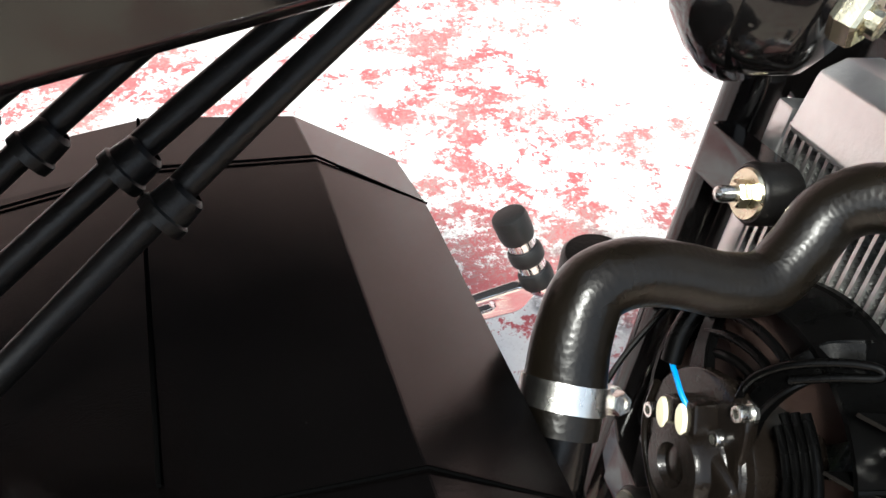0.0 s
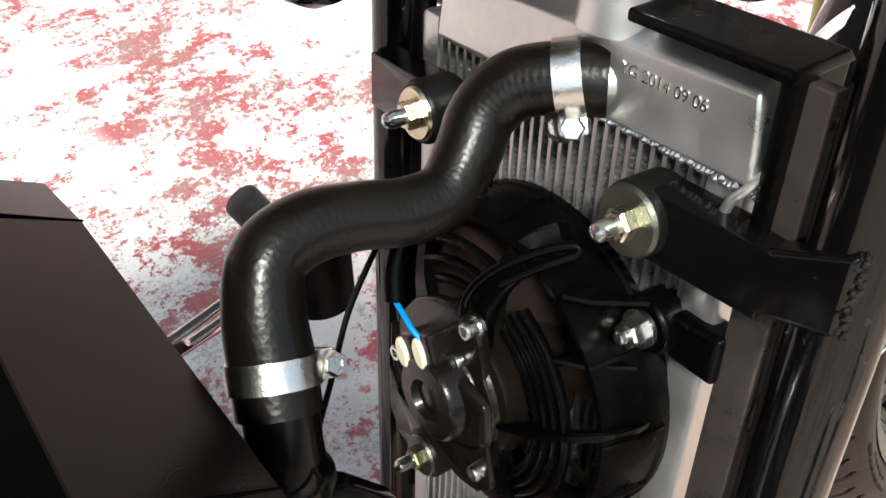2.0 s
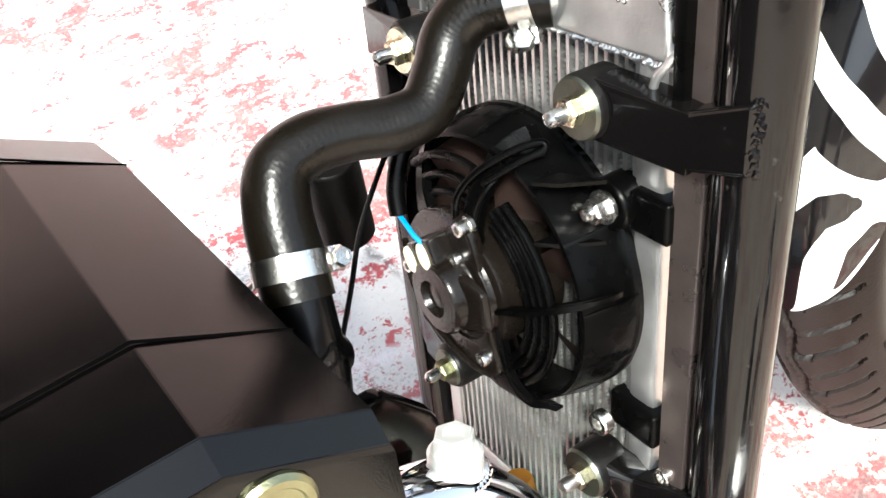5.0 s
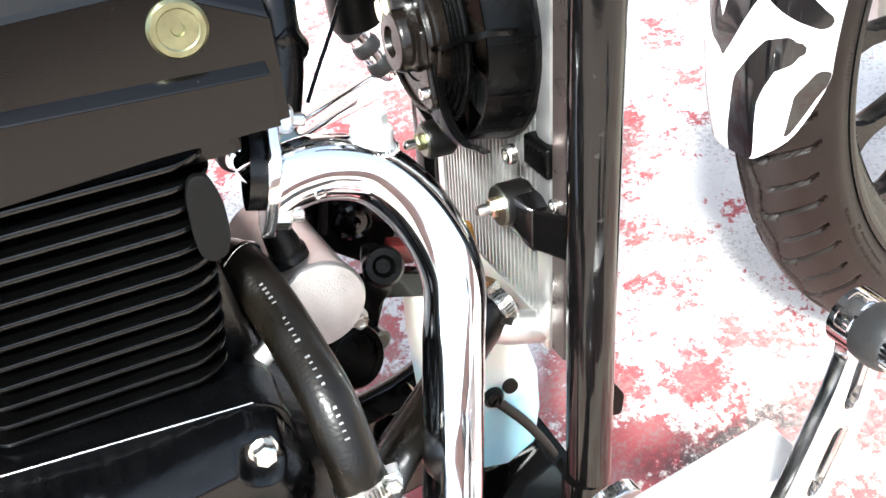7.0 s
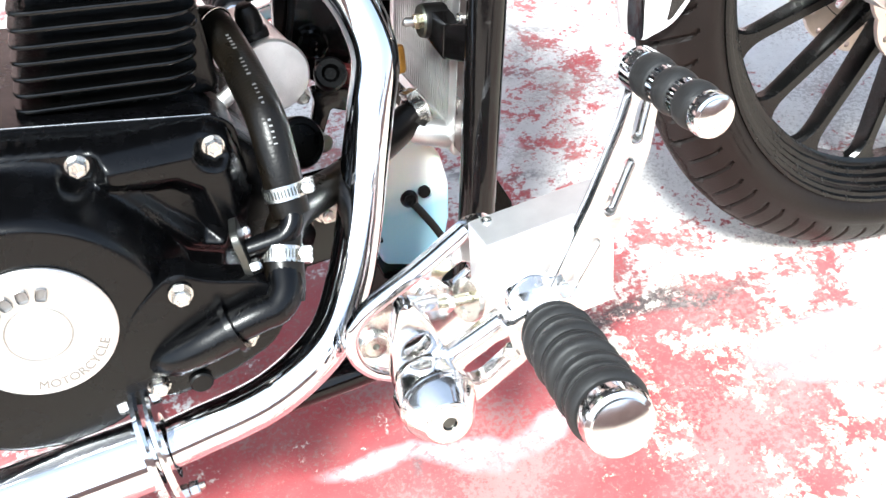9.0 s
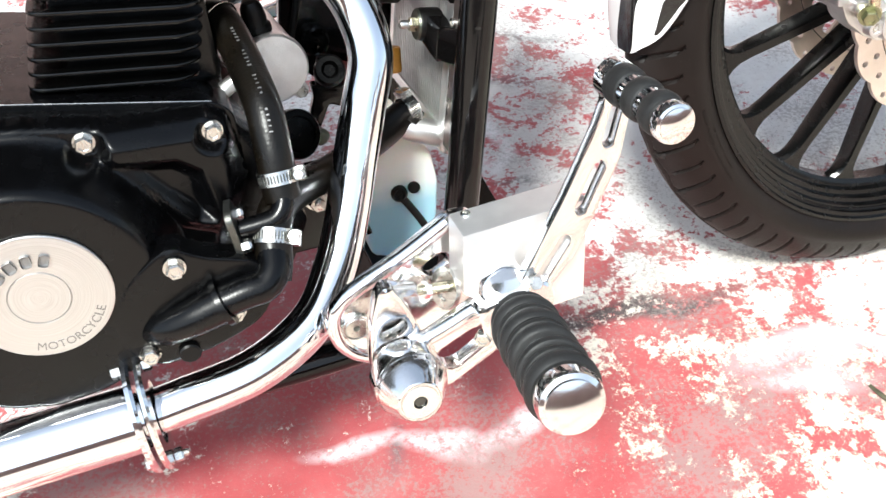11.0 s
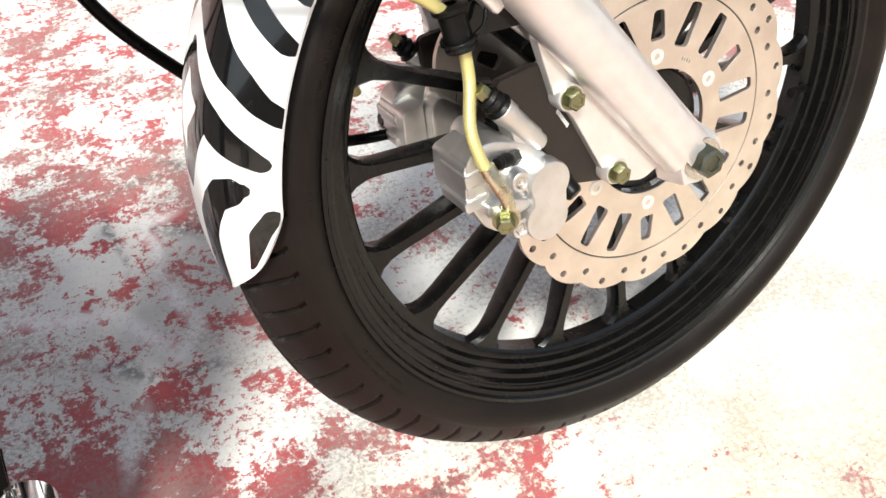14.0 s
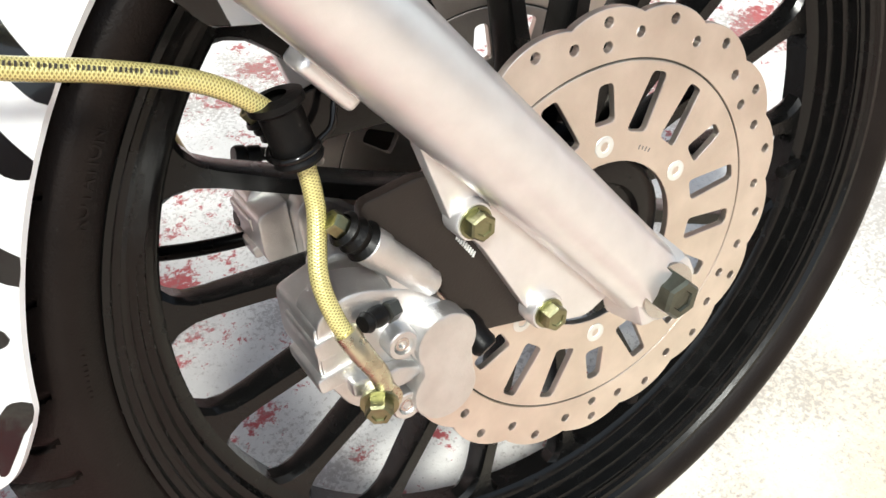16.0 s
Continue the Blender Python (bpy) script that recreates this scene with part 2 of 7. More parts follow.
def painted_concrete():
    """Old concrete under layers of red and cream paint, worn through in flakes, with sprayed strokes."""
    m, nt, b = principled("painted_concrete")
    co = coords(nt)
    warp = nt.nodes.new("ShaderNodeTexNoise")
    warp.inputs["Scale"].default_value, warp.inputs["Detail"].default_value = 7.0, 3.0
    nt.links.new(co, warp.inputs["Vector"])
    sub = nt.nodes.new("ShaderNodeVectorMath")
    sub.operation = "SUBTRACT"
    nt.links.new(warp.outputs["Color"], sub.inputs[0])
    sub.inputs[1].default_value = (0.5, 0.5, 0.5)
    sc = nt.nodes.new("ShaderNodeVectorMath")
    sc.operation = "SCALE"
    sc.inputs["Scale"].default_value = 0.10
    nt.links.new(sub.outputs[0], sc.inputs[0])
    add = nt.nodes.new("ShaderNodeVectorMath")
    nt.links.new(co, add.inputs[0])
    nt.links.new(sc.outputs[0], add.inputs[1])
    wp = add.outputs[0]

    def blob(x, y, r, soft, vec=wp):
        d = nt.nodes.new("ShaderNodeVectorMath")
        d.operation = "DISTANCE"
        nt.links.new(vec, d.inputs[0])
        d.inputs[1].default_value = (x, y, 0)
        return ramp(nt, maths(nt, "DIVIDE", d.outputs["Value"], r), [(max(0.0, 1 - soft), 1.0), (1.0, 0.0)])

    def stroke(x0, y0, x1, y1, w, soft=0.6):
        mp = nt.nodes.new("ShaderNodeMapping")
        mp.vector_type = "TEXTURE"
        mp.inputs["Location"].default_value = ((x0 + x1) / 2, (y0 + y1) / 2, 0)
        mp.inputs["Rotation"].default_value = (0, 0, math.atan2(y1 - y0, x1 - x0))
        mp.inputs["Scale"].default_value = (math.hypot(x1 - x0, y1 - y0) / 2 + w, w, 1)
        nt.links.new(wp, mp.inputs[0])
        ln = nt.nodes.new("ShaderNodeVectorMath")
        ln.operation = "LENGTH"
        nt.links.new(mp.outputs[0], ln.inputs[0])
        return ramp(nt, ln.outputs["Value"], [(max(0.0, 1 - soft), 1.0), (1.0, 0.0)])

    big, mid = noise_tex(nt, co, 3.2, 5.0, 0.6), noise_tex(nt, co, 19, 6.0, 0.62)
    flake, fine = noise_tex(nt, co, 105, 8.0, 0.70), noise_tex(nt, co, 420, 3.0)
    # used only as the grey of the painted shade below
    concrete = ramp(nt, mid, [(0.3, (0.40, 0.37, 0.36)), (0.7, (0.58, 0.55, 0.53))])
    cream = ramp(nt, flake, [(0.3, (0.68, 0.56, 0.41)), (0.7, (0.78, 0.70, 0.57))])
    white = ramp(nt, flake, [(0.3, (0.74, 0.72, 0.70)), (0.7, (0.85, 0.84, 0.82))])
    red = ramp(nt, mid, [(0.3, (0.30, 0.028, 0.038)), (0.7, (0.42, 0.054, 0.062))])
    # pale paint: cream towards the front wheel's right, white elsewhere
    sep = nt.nodes.new("ShaderNodeSeparateXYZ")
    nt.links.new(co, sep.inputs[0])
    warm = ramp(nt, maths(nt, "MULTIPLY_ADD", sep.outputs[1], -2.2, maths(nt, "MULTIPLY_ADD", big, 1.2, -0.1)), [(0.0, 0.0), (0.55, 1.0)])
    pale = mixed(nt, warm, white, cream)
    # shade painted in: greys the pale paint where the bike's shadow falls
    shade_zone = blob(0.46, 0.46, 0.30, 0.75)
    pale = mixed(nt, maths(nt, "MULTIPLY", shade_zone, 0.75), pale, concrete)
    # red paint survives in patches, thick under the engine
    keep = maths(nt, "MULTIPLY_ADD", flake, 0.62, maths(nt, "MULTIPLY_ADD", mid, 0.72, maths(nt, "MULTIPLY", big, 0.56)))
    keep = maths(nt, "MULTIPLY_ADD", noise_tex(nt, co, 330, 5.0, 0.7), 0.22, maths(nt, "ADD", keep, -0.11))
    under = blob(0.12, 0.02, 0.34, 0.6)
    right = blob(1.25, 0.0, 0.55, 0.6)
    far = blob(0.35, 1.15, 0.55, 0.8)
    wheelside = blob(0.72, 0.42, 0.30, 0.6)
    behind = blob(0.40, 0.42, 0.34, 0.6)
    keep = maths(nt, "MULTIPLY_ADD", under, 0.20, keep)
    keep = maths(nt, "MULTIPLY_ADD", right, -0.22, keep)
    keep = maths(nt, "MULTIPLY_ADD", far, -0.010, keep)
    keep = maths(nt, "MULTIPLY_ADD", behind, 0.03, keep)
    keep = maths(nt, "MULTIPLY_ADD", wheelside, -0.10, keep)
    keep = maths(nt, "MULTIPLY_ADD", blob(0.64, 1.0, 0.30, 0.8), -0.06, keep)
    south = ramp(nt, maths(nt, "MULTIPLY", sep.outputs[1], -1.0), [(0.35, 0.0), (0.60, 1.0)])
    keep = maths(nt, "MULTIPLY_ADD", south, -0.035, keep)
    redmask = ramp(nt, keep, [(0.945, 0.0), (0.972, 0.62), (1.03, 0.95)])
    c = mixed(nt, redmask, pale, red)
    # black scuffs and a dark joint line
    scuff = ramp(nt, maths(nt, "MULTIPLY_ADD", flake, 0.8, maths(nt, "MULTIPLY", noise_tex(nt, co, 9, 3.0), 0.5)), [(0.80, 0.0), (0.90, 0.55)])
    c = mixed(nt, scuff, c, (0.10, 0.08, 0.08))
    speckle = ramp(nt, flake, [(0.42, 0.0), (0.50, 1.0)])
    joint = maths(nt, "MULTIPLY", stroke(0.30, 0.128, 0.62, 0.075, 0.016), speckle)
    c = mixed(nt, joint, c, (0.07, 0.05, 0.05))
    worn = ramp(nt, flake, [(0.36, 0.15), (0.52, 1.0)])
    for x0, y0, x1, y1, w in ((0.42, 0.69, 0.51, 0.69, 0.012), (0.42, 0.69, 0.38, 0.55, 0.010), (0.32, 0.41, 0.38, 0.34, 0.016), (0.40, 0.34, 0.46, 0.33, 0.014), (0.17, 0.06, 0.15, -0.01, 0.014), (0.45, 0.60, 0.54, 0.53, 0.030), (0.49, 0.72, 0.62, 0.63, 0.010), (0.49, 0.72, 0.53, 0.69, 0.012)):
        c = mixed(nt, maths(nt, "MULTIPLY", maths(nt, "MULTIPLY", stroke(x0, y0, x1, y1, w, 0.9), 0.75), speckle), c, (0.09, 0.08, 0.09))
    for x0, y0, x1, y1, w in ((0.24, 0.53, 0.35, 0.48, 0.020), (0.35, 0.48, 0.41, 0.37, 0.020), (0.41, 0.37, 0.44, 0.43, 0.016), (0.44, 0.43, 0.42, 0.52, 0.016), (0.42, 0.52, 0.45, 0.61, 0.016), (0.45, 0.61, 0.49, 0.61, 0.016), (0.34, 0.33, 0.32, 0.25, 0.020), (0.53, -0.00, 0.67, -0.03, 0.024), (0.67, -0.03, 0.70, -0.11, 0.024), (0.54, -0.03, 0.63, -0.07, 0.020), (0.07, 0.04, 0.16, 0.04, 0.018), (0.16, 0.04, 0.26, -0.02, 0.018), (0.26, -0.02, 0.33, 0.03, 0.018), (0.07, 1.21, 0.17, 1.11, 0.020), (0.17, 1.11, 0.27, 1.10, 0.020), (0.27, 1.10, 0.35, 1.10, 0.020), (0.20, 1.35, 0.17, 1.20, 0.022), (0.17, 1.20, 0.13, 0.98, 0.022), (0.28, 1.00, 0.26, 0.88, 0.030)):
        c = mixed(nt, maths(nt, "MULTIPLY", maths(nt, "MULTIPLY", stroke(x0, y0, x1, y1, w, 0.8), 0.85), worn), c, (0.80, 0.77, 0.78))
    # ground-in dirt: grey-brown specks that gather in drifts
    drift = noise_tex(nt, co, 6.5, 4.0, 0.6)
    grit = maths(nt, "MULTIPLY_ADD", noise_tex(nt, co, 190, 7.0, 0.72), 0.75, maths(nt, "MULTIPLY", drift, 0.55))
    c = mixed(nt, ramp(nt, grit, [(0.655, 0.0), (0.73, 0.55)]), c, (0.27, 0.235, 0.215))
    film = ramp(nt, maths(nt, "MULTIPLY_ADD", noise_tex(nt, co, 11, 5.0, 0.65), 0.6, maths(nt, "MULTIPLY", drift, 0.4)), [(0.44, 0.0), (0.66, 0.22)])
    c = mixed(nt, film, c, (0.42, 0.37, 0.345))
    pits = ramp(nt, noise_tex(nt, co, 260, 6.0, 0.7), [(0.60, 0.0), (0.68, 0.6)])
    c = mixed(nt, pits, c, (0.20, 0.17, 0.16))
    nt.links.new(c, b.inputs["Base Color"])
    nt.links.new(ramp(nt, mid, [(0.3, 0.5), (0.7, 0.75)]), b.inputs["Roughness"])
    bumped(nt, b, maths(nt, "MULTIPLY_ADD", redmask, 0.6, maths(nt, "MULTIPLY_ADD", fine, 0.3, flake)), 0.35, 0.0015)
    return m


PLASTER = surface("dark_plaster", (0.011, 0.010, 0.011), 0.8, var=0.3, scale=1.5, grain=40, bump=0.3, spec=0.2)
PALEPLASTER = surface("pale_plaster", (0.34, 0.25, 0.23), 0.8, var=0.15, scale=1.5, grain=40, bump=0.3, spec=0.2)
HOSE, BRAID, ZEBRA, MILKY, SPUN, GROUND = ribbed_rubber(), braided_hose(), zebra_paint(), translucent_plastic(), brushed_disc(), painted_concrete()

# ---- helpers for shapes ----
def finish(name, bm, material, parent=None, label="", m=None, sharp=38):
    me = bpy.data.meshes.new(name)
    bmesh.ops.recalc_face_normals(bm, faces=bm.faces)
    bm.to_mesh(me)
    bm.free()
    for p in me.polygons:
        p.use_smooth = True
    me.set_sharp_from_angle(angle=radians(sharp))
    me.materials.append(material)
    ob = new(name, me)
    if len(me.polygons) < 3000:
        wn = ob.modifiers.new("weighted_normal", "WEIGHTED_NORMAL")
        wn.keep_sharp = True
    if parent is not None:
        ob.parent = parent
    if m is not None:
        ob.matrix_basis = m
    return tagged(ob, label)


def part(name, bm, material, parent, label="", m=None, sharp=38):
    return finish(name, bm, material, parent, label, m, sharp)


def again(ob, parent, m):
    """Another of the same part, on the same mesh."""
    o = ob.copy()
    scene.collection.objects.link(o)
    o.parent, o.matrix_basis = parent, m
    return o


def along(origin, axis, spin=0.0):
    """A frame at origin whose z runs along axis."""
    q = Vector(axis).to_track_quat("Z", "Y").to_matrix().to_4x4()
    return Matrix.Translation(origin) @ q @ Matrix.Rotation(radians(spin), 4, "Z")


def smooth_path(pts, sub=8):
    p = [Vector(v) for v in pts]
    p = [2 * p[0] - p[1]] + p + [2 * p[-1] - p[-2]]
    out = []
    for i in range(1, len(p) - 2):
        for k in range(sub):
            t = k / sub
            a, b, c, d = p[i - 1:i + 3]
            out.append(0.5 * ((2 * b) + (c - a) * t + (2 * a - 5 * b + 4 * c - d) * t * t + (3 * b - a - 3 * c + d) * t ** 3))
    return out + [p[-2]]


def tube(pts, r, n=16, sub=8, bm=None, caps=True, flat=1.0, wall=0.0):
    """A round bar or hose along a smooth path; r is a number or a function of 0..1. wall > 0 opens the ends."""
    bm = bm or bmesh.new()
    uvl = bm.loops.layers.uv.verify()
    path = smooth_path(pts, sub) if sub > 1 else [Vector(v) for v in pts]
    rings, up, s = [], None, 0.0
    lens = [0.0]
    for a, b in zip(path, path[1:]):
        lens.append(lens[-1] + (b - a).length)
    for i, c in enumerate(path):
        t = (path[min(i + 1, len(path) - 1)] - path[max(i - 1, 0)]).normalized()
        if up is None:
            up = t.orthogonal().normalized()
        up = (up - t * up.dot(t)).normalized()
        side = t.cross(up)
        rr = r(lens[i] / lens[-1]) if callable(r) else r
        rings.append([bm.verts.new(c + (up * math.cos(2 * math.pi * k / n) + side * math.sin(2 * math.pi * k / n) * flat) * rr) for k in range(n)])
    for i, (a, b) in enumerate(zip(rings, rings[1:])):
        for k in range(n):
            f = bm.faces.new((a[k], a[(k + 1) % n], b[(k + 1) % n], b[k]))
            for lp, (u, v) in zip(f.loops, ((lens[i], k / n), (lens[i], (k + 1) / n), (lens[i + 1], (k + 1) / n), (lens[i + 1], k / n))):
                lp[uvl].uv = (u * 10, v)
    if caps:
        bm.faces.new(rings[0][::-1])
        bm.faces.new(rings[-1])
    return bm


def lathe(profile, m=None, n=32, bm=None, closed=False):
    """Turns (radius, height) points about z, then moves by m."""
    bm = bm or bmesh.new()
    uvl = bm.loops.layers.uv.verify()
    m = m or Matrix()
    rings = []
    for r, h in profile:
        if r < 1e-6:
            rings.append([bm.verts.new(m @ Vector((0, 0, h)))])
        else:
            rings.append([bm.verts.new(m @ Vector((r * math.cos(2 * math.pi * k / n), r * math.sin(2 * math.pi * k / n), h))) for k in range(n)])
    pairs = list(zip(range(len(rings)), range(1, len(rings)))) + ([(len(rings) - 1, 0)] if closed else [])
    for i, j in pairs:
        a, b = rings[i], rings[j]
        for k in range(n):
            vs = [a[k % len(a)], a[(k + 1) % len(a)], b[(k + 1) % len(b)], b[k % len(b)]]
            uq = []
            for v in vs:
                if v not in uq:
                    uq.append(v)
            if len(uq) > 2:
                f = bm.faces.new(uq)
                for lp in f.loops:
                    q = i if lp.vert in a else j
                    lp[uvl].uv = (profile[q][0], k / n)
    return bm


def box(size, m=None, bevel=0.0, seg=2, bm=None):
    bm = bm or bmesh.new()
    g = bmesh.ops.create_cube(bm, size=1.0, matrix=(m or Matrix()) @ Matrix.Diagonal((*size, 1)))
    if bevel:
        es = list({e for v in g["verts"] for e in v.link_edges})
        bmesh.ops.bevel(bm, geom=es, offset=bevel, segments=seg, affect="EDGES", profile=0.6)
    return bm


def hull(points, bevel=0.0, seg=2):
    """The solid spanned by corner points, its edges rounded."""
    bm = bmesh.new()
    vs = [bm.verts.new(p) for p in points]
    bmesh.ops.convex_hull(bm, input=vs)
    bmesh.ops.dissolve_limit(bm, angle_limit=radians(2), verts=bm.verts, edges=bm.edges)
    if bevel:
        bmesh.ops.bevel(bm, geom=list(bm.edges), offset=bevel, segments=seg, affect="EDGES", profile=0.6, clamp_overlap=True)
    return bm


def plate(outline, holes=(), depth=0.004, bevel=0.0006, m=None):
    """A flat plate in x and y with through holes, its edges eased, moved by m."""
    cu = bpy.data.curves.new("outline", "CURVE")
    cu.dimensions, cu.fill_mode = "2D", "BOTH"
    cu.extrude, cu.bevel_depth, cu.bevel_resolution = max(0.0, depth / 2 - bevel), bevel, 1
    cu.offset = -bevel
    for pts in (outline, *holes):
        s = cu.splines.new("POLY")
        s.points.add(len(pts) - 1)
        for p, (x, y) in zip(s.points, pts):
            p.co = (x, y, 0, 1)
        s.use_cyclic_u = True
    ob = bpy.data.objects.new("outline", cu)
    me = bpy.data.meshes.new_from_object(ob)
    bm = bmesh.new()
    bm.from_mesh(me)
    bpy.data.objects.remove(ob)
    bpy.data.meshes.remove(me)
    bpy.data.curves.remove(cu)
    bmesh.ops.remove_doubles(bm, verts=bm.verts, dist=1e-6)
    if m is not None:
        bmesh.ops.transform(bm, matrix=m, verts=bm.verts)
    return bm


def words(text, size, m, depth=0.0003, bend=None):
    """Raised or engraved letters as a thin solid."""
    cu = bpy.data.curves.new("letters", "FONT")
    cu.body, cu.size, cu.extrude, cu.align_x, cu.align_y = text, size, depth, "CENTER", "CENTER"
    ob = bpy.data.objects.new("letters", cu)
    me = bpy.data.meshes.new_from_object(ob)
    bm = bmesh.new()
    bm.from_mesh(me)
    bpy.data.objects.remove(ob)
    bpy.data.meshes.remove(me)
    bpy.data.curves.remove(cu)
    if bend:
        for v in bm.verts:
            s = 1 if bend > 0 else -1
            r, a = abs(bend) + v.co.y * s, v.co.x / abs(bend)
            v.co = Vector((r * math.sin(a), s * r * math.cos(a), v.co.z))
    bmesh.ops.transform(bm, matrix=m, verts=bm.verts)
    return bm


def circle(r, n=24, x=0.0, y=0.0, a0=0.0):
    return [(x + r * math.cos(a0 + 2 * math.pi * k / n), y + r * math.sin(a0 + 2 * math.pi * k / n)) for k in range(n)]


def slot(x0, y0, x1, y1, r, n=6):
    """A rounded slot from one end's centre to the other's."""
    a = math.atan2(y1 - y0, x1 - x0)
    p = [(x1 + r * math.cos(a - math.pi / 2 + math.pi * k / n), y1 + r * math.sin(a - math.pi / 2 + math.pi * k / n)) for k in range(n + 1)]
    return p + [(x0 + r * math.cos(a + math.pi / 2 + math.pi * k / n), y0 + r * math.sin(a + math.pi / 2 + math.pi * k / n)) for k in range(n + 1)]


def rounded(pts, r, n=4):
    """A polygon with its corners rounded."""
    out = []
    for i in range(len(pts)):
        a, b, c = (Vector(pts[(i + k) % len(pts)]) for k in (-1, 0, 1))
        ra = min(r, (a - b).length * 0.45, (c - b).length * 0.45)
        p, q = b + (a - b).normalized() * ra, b + (c - b).normalized() * ra
        for k in range(n + 1):
            t = k / n
            out.append(tuple((1 - t) ** 2 * p + 2 * t * (1 - t) * b + t * t * q))
    return out


XZ = Matrix(((1, 0, 0, 0), (0, 0, -1, 0), (0, 1, 0, 0), (0, 0, 0, 1)))   # a drawing's x, y become the bike's x, z; its face looks to -y


def xz(y):
    return Matrix.Translation((0, y, 0)) @ XZ


def hexagon(af, h, m=None, bm=None, dish=0.0, n=6):
    """A hexagon head or nut, its top edge chamfered, standing on z = 0."""
    bm = bm or bmesh.new()
    R = af / math.sqrt(3)
    prof = [(0, 0), (R, 0), (R, h * 0.82), (R * 0.87, h), (R * 0.55, h), (R * 0.5, h - dish), (0, h - dish)]
    return lathe(prof, m, n, bm)


def bolt(parent, o, axis, af=0.010, h=0.006, material=None, washer=0.0, stud=0.0, spin=0.0, name="bolt", socket=False):
    """Hexagon bolt, with washer and a stud end where they show; or a socket head."""
    material = material or STEEL
    m = along(o, axis, spin)
    if socket:
        R = af / 2
        bm = lathe([(R, 0), (R, h * 0.8), (R * 0.9, h), (R * 0.55, h), (R * 0.5, h * 0.45), (0, h * 0.4)], m, 20)
    else:
        bm = hexagon(af, h, m, dish=h * 0.12)
    if stud:
        lathe([(af * 0.27, h * 0.8), (af * 0.27, h + stud * 0.85), (af * 0.2, h + stud), (0, h + stud)], m, 14, bm)
    ob = part(name, bm, material, parent, sharp=25)
    if washer:
        part("washer", lathe([(0, 0), (washer, 0), (washer, -0.0018), (0, -0.0018)], m, 24), material, ob)
    return ob


def hose_clamp(parent, o, axis, r, w=0.009, screw_dir=(1, 0, 0), slots=True):
    """Worm-drive clamp: band, housing and screw."""
    m = along(o, axis)
    ob = part("hose_clamp", lathe([(r + 0.0002, -w / 2), (r + 0.0011, -w / 2), (r + 0.0011, w / 2), (r + 0.0002, w / 2)], m, 40, closed=True), STEEL, parent, "steel worm-drive clamp")
    ax, d = Vector(axis).normalized(), Vector(screw_dir)
    d = (d - ax * d.dot(ax)).normalized()
    t = ax.cross(d)
    base = Vector(o) + d * (r + 0.003)
    rot = Matrix((t, ax, d)).transposed().to_4x4()
    part("housing", box((0.011, w * 1.05, 0.006), Matrix.Translation(base) @ rot, 0.0012), STEEL, ob)
    bolt(ob, base + t * 0.004, t, 0.007, 0.006, STEEL, name="screw")
    if slots:
        bm = bmesh.new()
        for k in range(14):
            a = radians(25 + k * 9)
            for s in (-1, 1):
                v = d * math.cos(a * s) + t * math.sin(a * s)
                box((0.0008, w * 0.55, 0.0005), Matrix.Translation(Vector(o) + v * (r + 0.0012)) @ Matrix((ax.cross(v), ax, v)).transposed().to_4x4(), bm=bm)
        tagged(part("band_slot", bm, DARKSTEEL, ob), kind="stuff")
    return ob

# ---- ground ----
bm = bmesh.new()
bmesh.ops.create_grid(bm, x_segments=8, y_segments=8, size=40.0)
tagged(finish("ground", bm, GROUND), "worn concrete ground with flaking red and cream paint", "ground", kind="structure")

# unseen walls added to shape reflections: pale below and south, dark above blocking sky
tagged(finish("added_wall_north", box((60.0, 0.3, 2.1), Matrix.Translation((0, 4.6, 1.05)), 0.02), PALEPLASTER), "unseen plain pale wall added to shape reflections", "wall", kind="structure")
tagged(finish("added_wall_upper", box((60.0, 0.4, 9.3), Matrix.Translation((0, 4.6, 6.754)), 0.02), PLASTER), "unseen plain dark wall added to block the north sky", "wall", kind="structure")
tagged(finish("added_wall_south", box((60.0, 0.4, 2.2), Matrix.Translation((0, -8.0, 1.1)), 0.02), PALEPLASTER), "unseen plain pale wall added for reflections from the south", "wall", kind="structure")

# ---- the motorcycle, leaning on its stand; its own frame: x ahead, y to its left, z up, front axle above the origin ----
bike = tagged(new("motorcycle"), "black custom motorcycle with chrome pipe and zebra fender, leaning", "motorcycle")
bike.matrix_basis = pose(0.7708, 0.088, 0.0, -11.56)
AXLE = Vector((0, 0, 0.338))
HUB = Matrix.Translation(AXLE) @ Matrix.Rotation(radians(90), 4, "X")   # z of a turned shape runs to the bike's right


